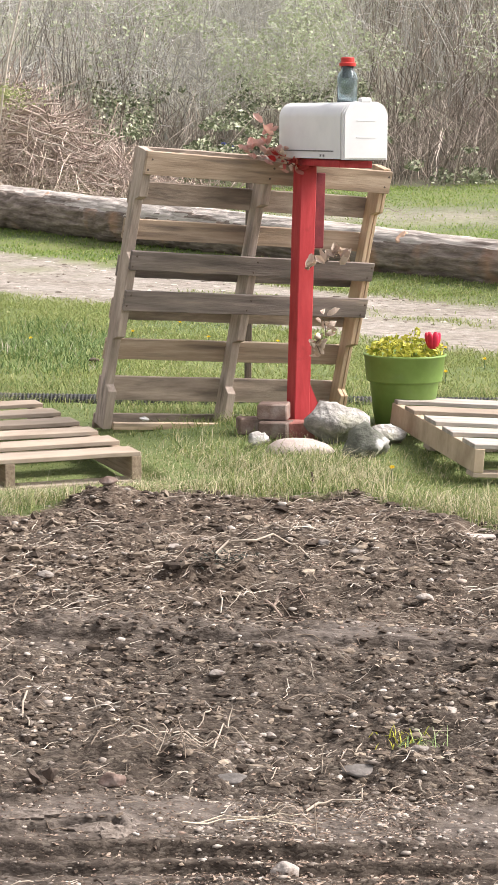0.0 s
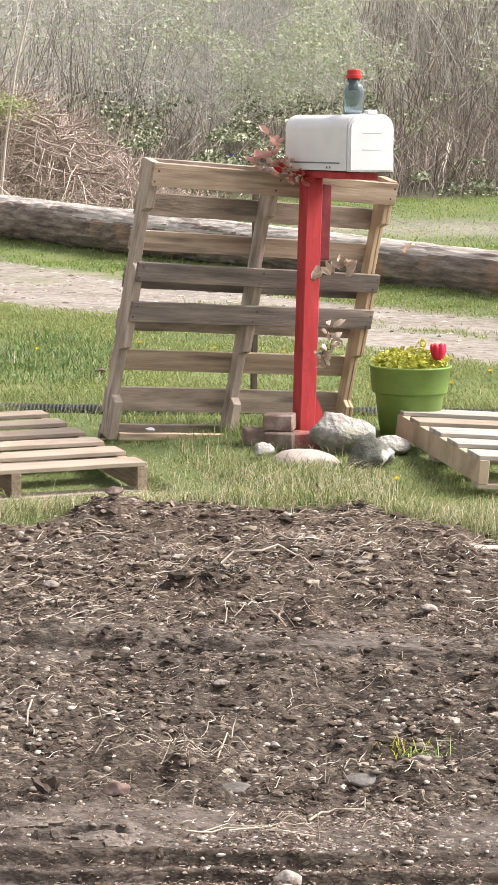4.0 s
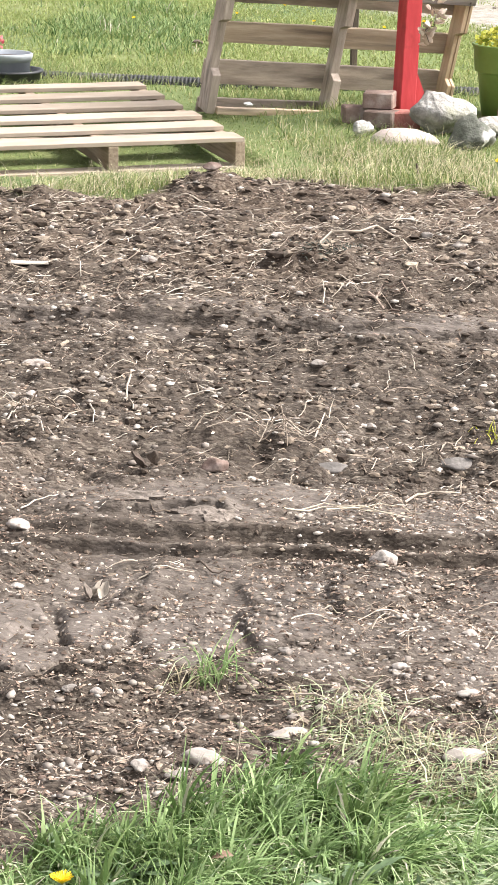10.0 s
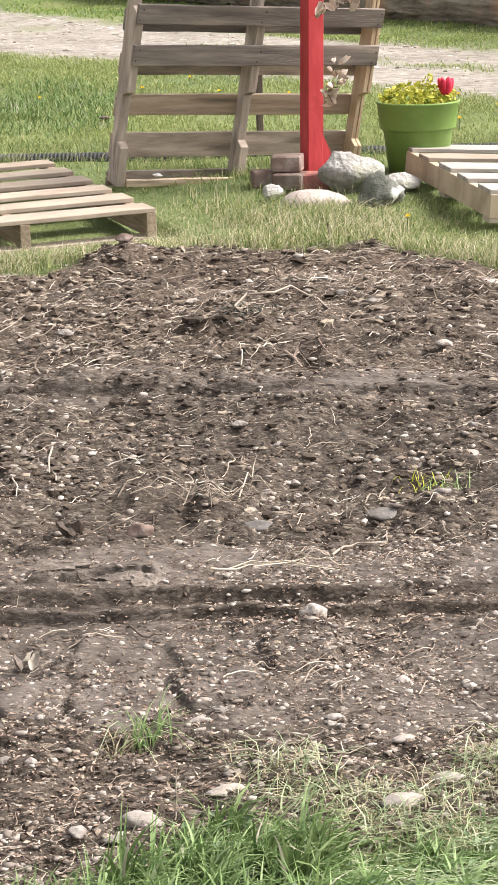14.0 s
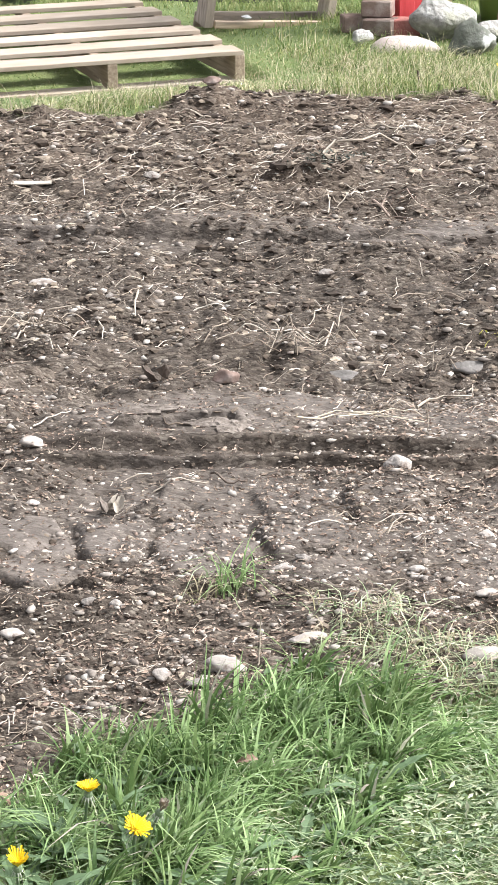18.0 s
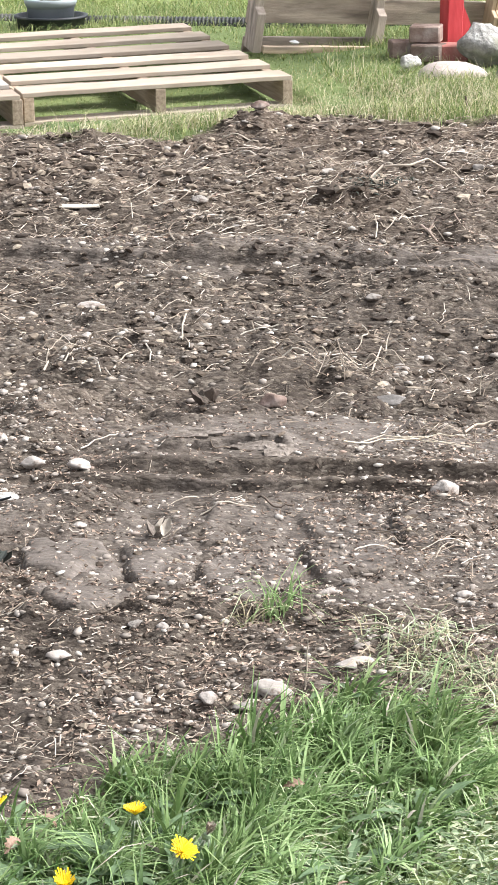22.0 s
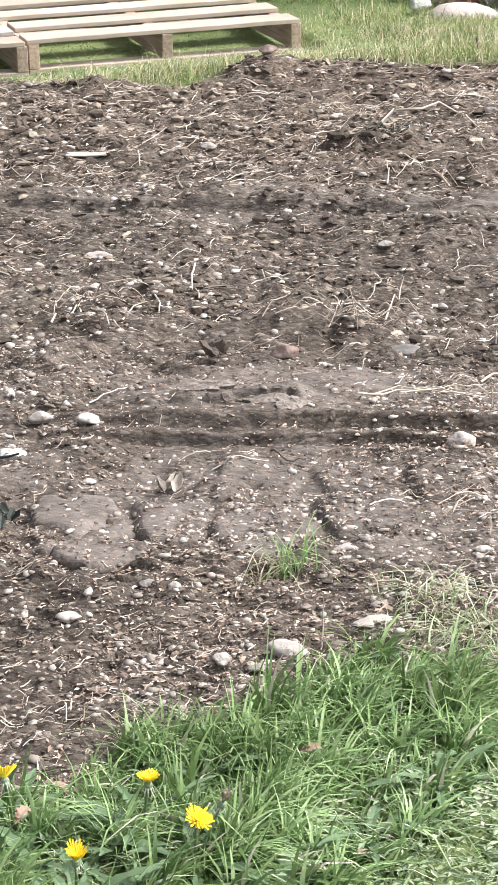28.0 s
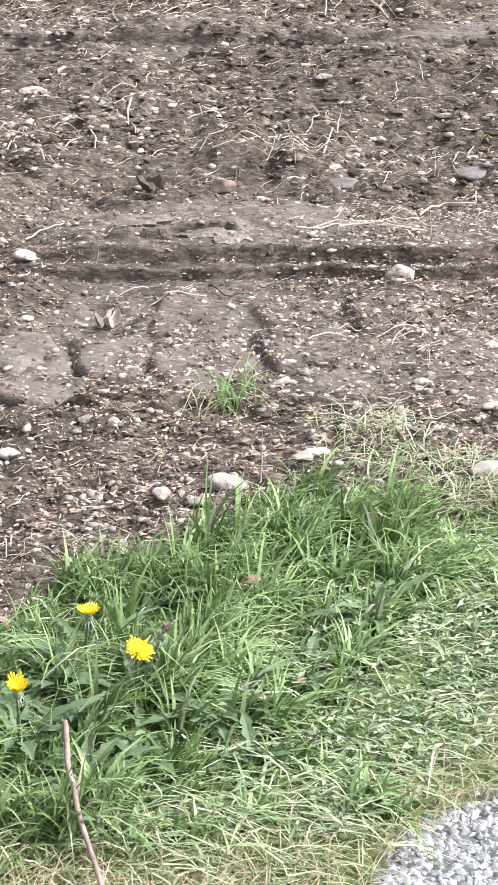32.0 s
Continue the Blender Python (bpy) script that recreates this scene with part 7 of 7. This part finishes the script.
chunks = []
for n, xr, yr, small, big, seed in ((23000, (-0.9, 0.36), (2.3, 4.2), 0.0016, 0.0068, 51), (17000, (-1.15, 0.6), (4.2, 6.0), 0.0026, 0.0115, 56), (11000, (-1.75, 1.05), (6.0, 7.95), 0.0045, 0.0185, 57)):
    r_, g = scatter(n, xr, yr, loose, seed)
    chunks.append(lumps(r_ + np.array([0, 0, 0.002]), small + (big - small) * g.random(len(r_)) ** 2.6, 1, (1.5, 1.0, 0.62), 0.36))
for n, xr, yr, small, big, seed in ((34000, (-0.9, 0.36), (2.3, 4.2), 0.0011, 0.0036, 71), (22000, (-1.3, 0.8), (4.2, 6.0), 0.0016, 0.0048, 72), (16000, (-1.75, 1.05), (6.0, 7.95), 0.002, 0.0062, 73)):
    r_, g = scatter(n, xr, yr, lambda x, y: soil_mask(x, y) * (1 - 0.35 * pressed_mask(x, y)) * (0.45 + 0.55 * smooth(0.4, 0.6, fbm(x, y, 0.1, 3, 319))), seed)
    chunks.append(lumps(r_ + np.array([0, 0, 0.001]), small + (big - small) * g.random(len(r_)) ** 2, 0, (1.4, 1.0, 0.6), 0.4))
tagged(fast_mesh("soil_clods", *merge(chunks), M_CLOD), "dark crumbly clods of dug soil", "soil", kind="stuff")
chunks = []
for n, xr, yr, small, big, seed in ((26000, (-0.95, 0.5), (2.35, 4.2), 0.0014, 0.0072, 52), (6800, (-1.3, 0.8), (4.2, 6.0), 0.002, 0.0105, 58), (4200, (-1.75, 1.05), (6.0, 7.95), 0.0028, 0.0135, 59)):
    r_, g = scatter(n, xr, yr, cluster(0.3, 309), seed)
    chunks.append(lumps(r_ + np.array([0, 0, 0.003]), small + (big - small) * g.random(len(r_)) ** 3.0, 1, (1.45, 1.0, 0.58), 0.25))
tagged(fast_mesh("pebbles", *merge(chunks), M_PEBBLE, True), "small pale pebbles strewn over the soil", "pebbles", kind="stuff")
chunks = []
for n, xr, yr, lo, hi, rad, seed in ((5500, (-0.95, 0.5), (2.35, 4.2), 0.005, 0.036, 0.0009, 53), (3200, (-1.3, 0.8), (4.2, 6.0), 0.008, 0.05, 0.0011, 60), (8500, (-1.75, 1.05), (5.7, 7.95), 0.012, 0.075, 0.0015, 61)):
    r_, g = scatter(n, xr, yr, cluster(0.4, 311), seed)
    n = len(r_)
    ln, a = lo + (hi - lo) * g.random(n) ** 2.5, g.normal(size=n) * 0.7
    t = np.linspace(-0.5, 0.5, 4)
    d = np.stack([np.cos(a), np.sin(a), 0.3 * np.abs(g.normal(size=n))], -1)
    path = r_[:, None] + np.array([0, 0, 0.008]) + d[:, None] * (ln[:, None] * t)[..., None] + g.normal(size=(n, 4, 3)).cumsum(1) * (ln * 0.07)[:, None, None]
    path[..., 2] = np.maximum(path[..., 2], height(path[..., 0], path[..., 1]) + 0.002)
    chunks.append(tubes(path, rad * g.uniform(0.5, 1.5, n), 3, 0.5))
r_, g = scatter(300, (-1.2, 0.7), (2.6, 7.6), cluster(0.5, 347), 64)
n = len(r_)
ln, a = r_[:, 1] * g.uniform(0.008, 0.03, n), g.random(n) * 6.283
turn = a[:, None] + g.normal(size=(n, 7)).cumsum(1) * 0.28
step = np.stack([np.cos(turn), np.sin(turn)], -1) * (ln / 6)[:, None, None]
path = np.concatenate([r_[:, None, :2] + step.cumsum(1), np.zeros((n, 7, 1))], -1)
path[..., 2] = height(path[..., 0], path[..., 1]) + 0.005 + 0.012 * g.random((n, 1)) * np.sin(np.linspace(0, 3.1, 7)) * (ln[:, None] / 0.1)
chunks.append(tubes(path, r_[:, 1] * g.uniform(0.00022, 0.0005, n), 4, 0.5))
tagged(fast_mesh("straw", *merge(chunks), M_STRAW), "dry straw and root ends lying on the soil", "straw", kind="stuff")
chunks = []
for n, xr, yr, lo, hi, seed in ((62000, (-0.9, 0.36), (2.3, 4.2), 0.0014, 0.0066, 81), (14000, (-1.3, 0.8), (4.2, 6.0), 0.0018, 0.008, 82), (20000, (-1.75, 1.05), (5.6, 7.95), 0.003, 0.013, 83)):
    r_, g = scatter(n, xr, yr, lambda x, y: soil_mask(x, y) * (1 - 0.6 * pressed_mask(x, y)) * (0.3 + 0.7 * smooth(0.42, 0.6, fbm(x, y, 0.2, 3, 325))), seed)
    v, f = leaf_quads(r_ + np.array([0, 0, 0.006]), lo + (hi - lo) * g.random(len(r_)) ** 2, 0.35, 0.45, 1.2)
    chunks.append((v, f))
tagged(fast_mesh("plant_litter", *merge(chunks), M_CHAFF), "flakes of dead leaf, bark and straw on the soil", "litter", kind="stuff")
# ---------------------------------------------------------------- crushed gravel at the edge
r_, g = scatter(22000, (-0.4, 0.45), (1.72, 2.3), gravel_mask, 55)
tagged(fast_mesh("gravel", *lumps(r_ + np.array([0, 0, 0.003]), 0.0024 + 0.0036 * g.random(len(r_)) ** 1.3, 1, (1.15, 0.85, 0.75), 0.32), M_GREYSTONE), "grey crushed stone of the driveway edge", "gravel", kind="stuff")

# ---------------------------------------------------------------- stones of the dirt track
r_, g = scatter(9000, (-4.5, 2.6), (12, 24), lambda x, y: smooth(0.3, 0.7, track_mask(x, y)) * (0.2 + 0.8 * smooth(0.42, 0.6, fbm(x, y, 0.5, 3, 331))), 63)
tagged(fast_mesh("track_stones", *lumps(r_ + np.array([0, 0, 0.002]), 0.006 + 0.022 * g.random(len(r_)) ** 2.5, 1, (1.3, 1, 0.5), 0.3), M_TRACKSTONE), "loose pale stones on the dirt track", "stones", kind="stuff")
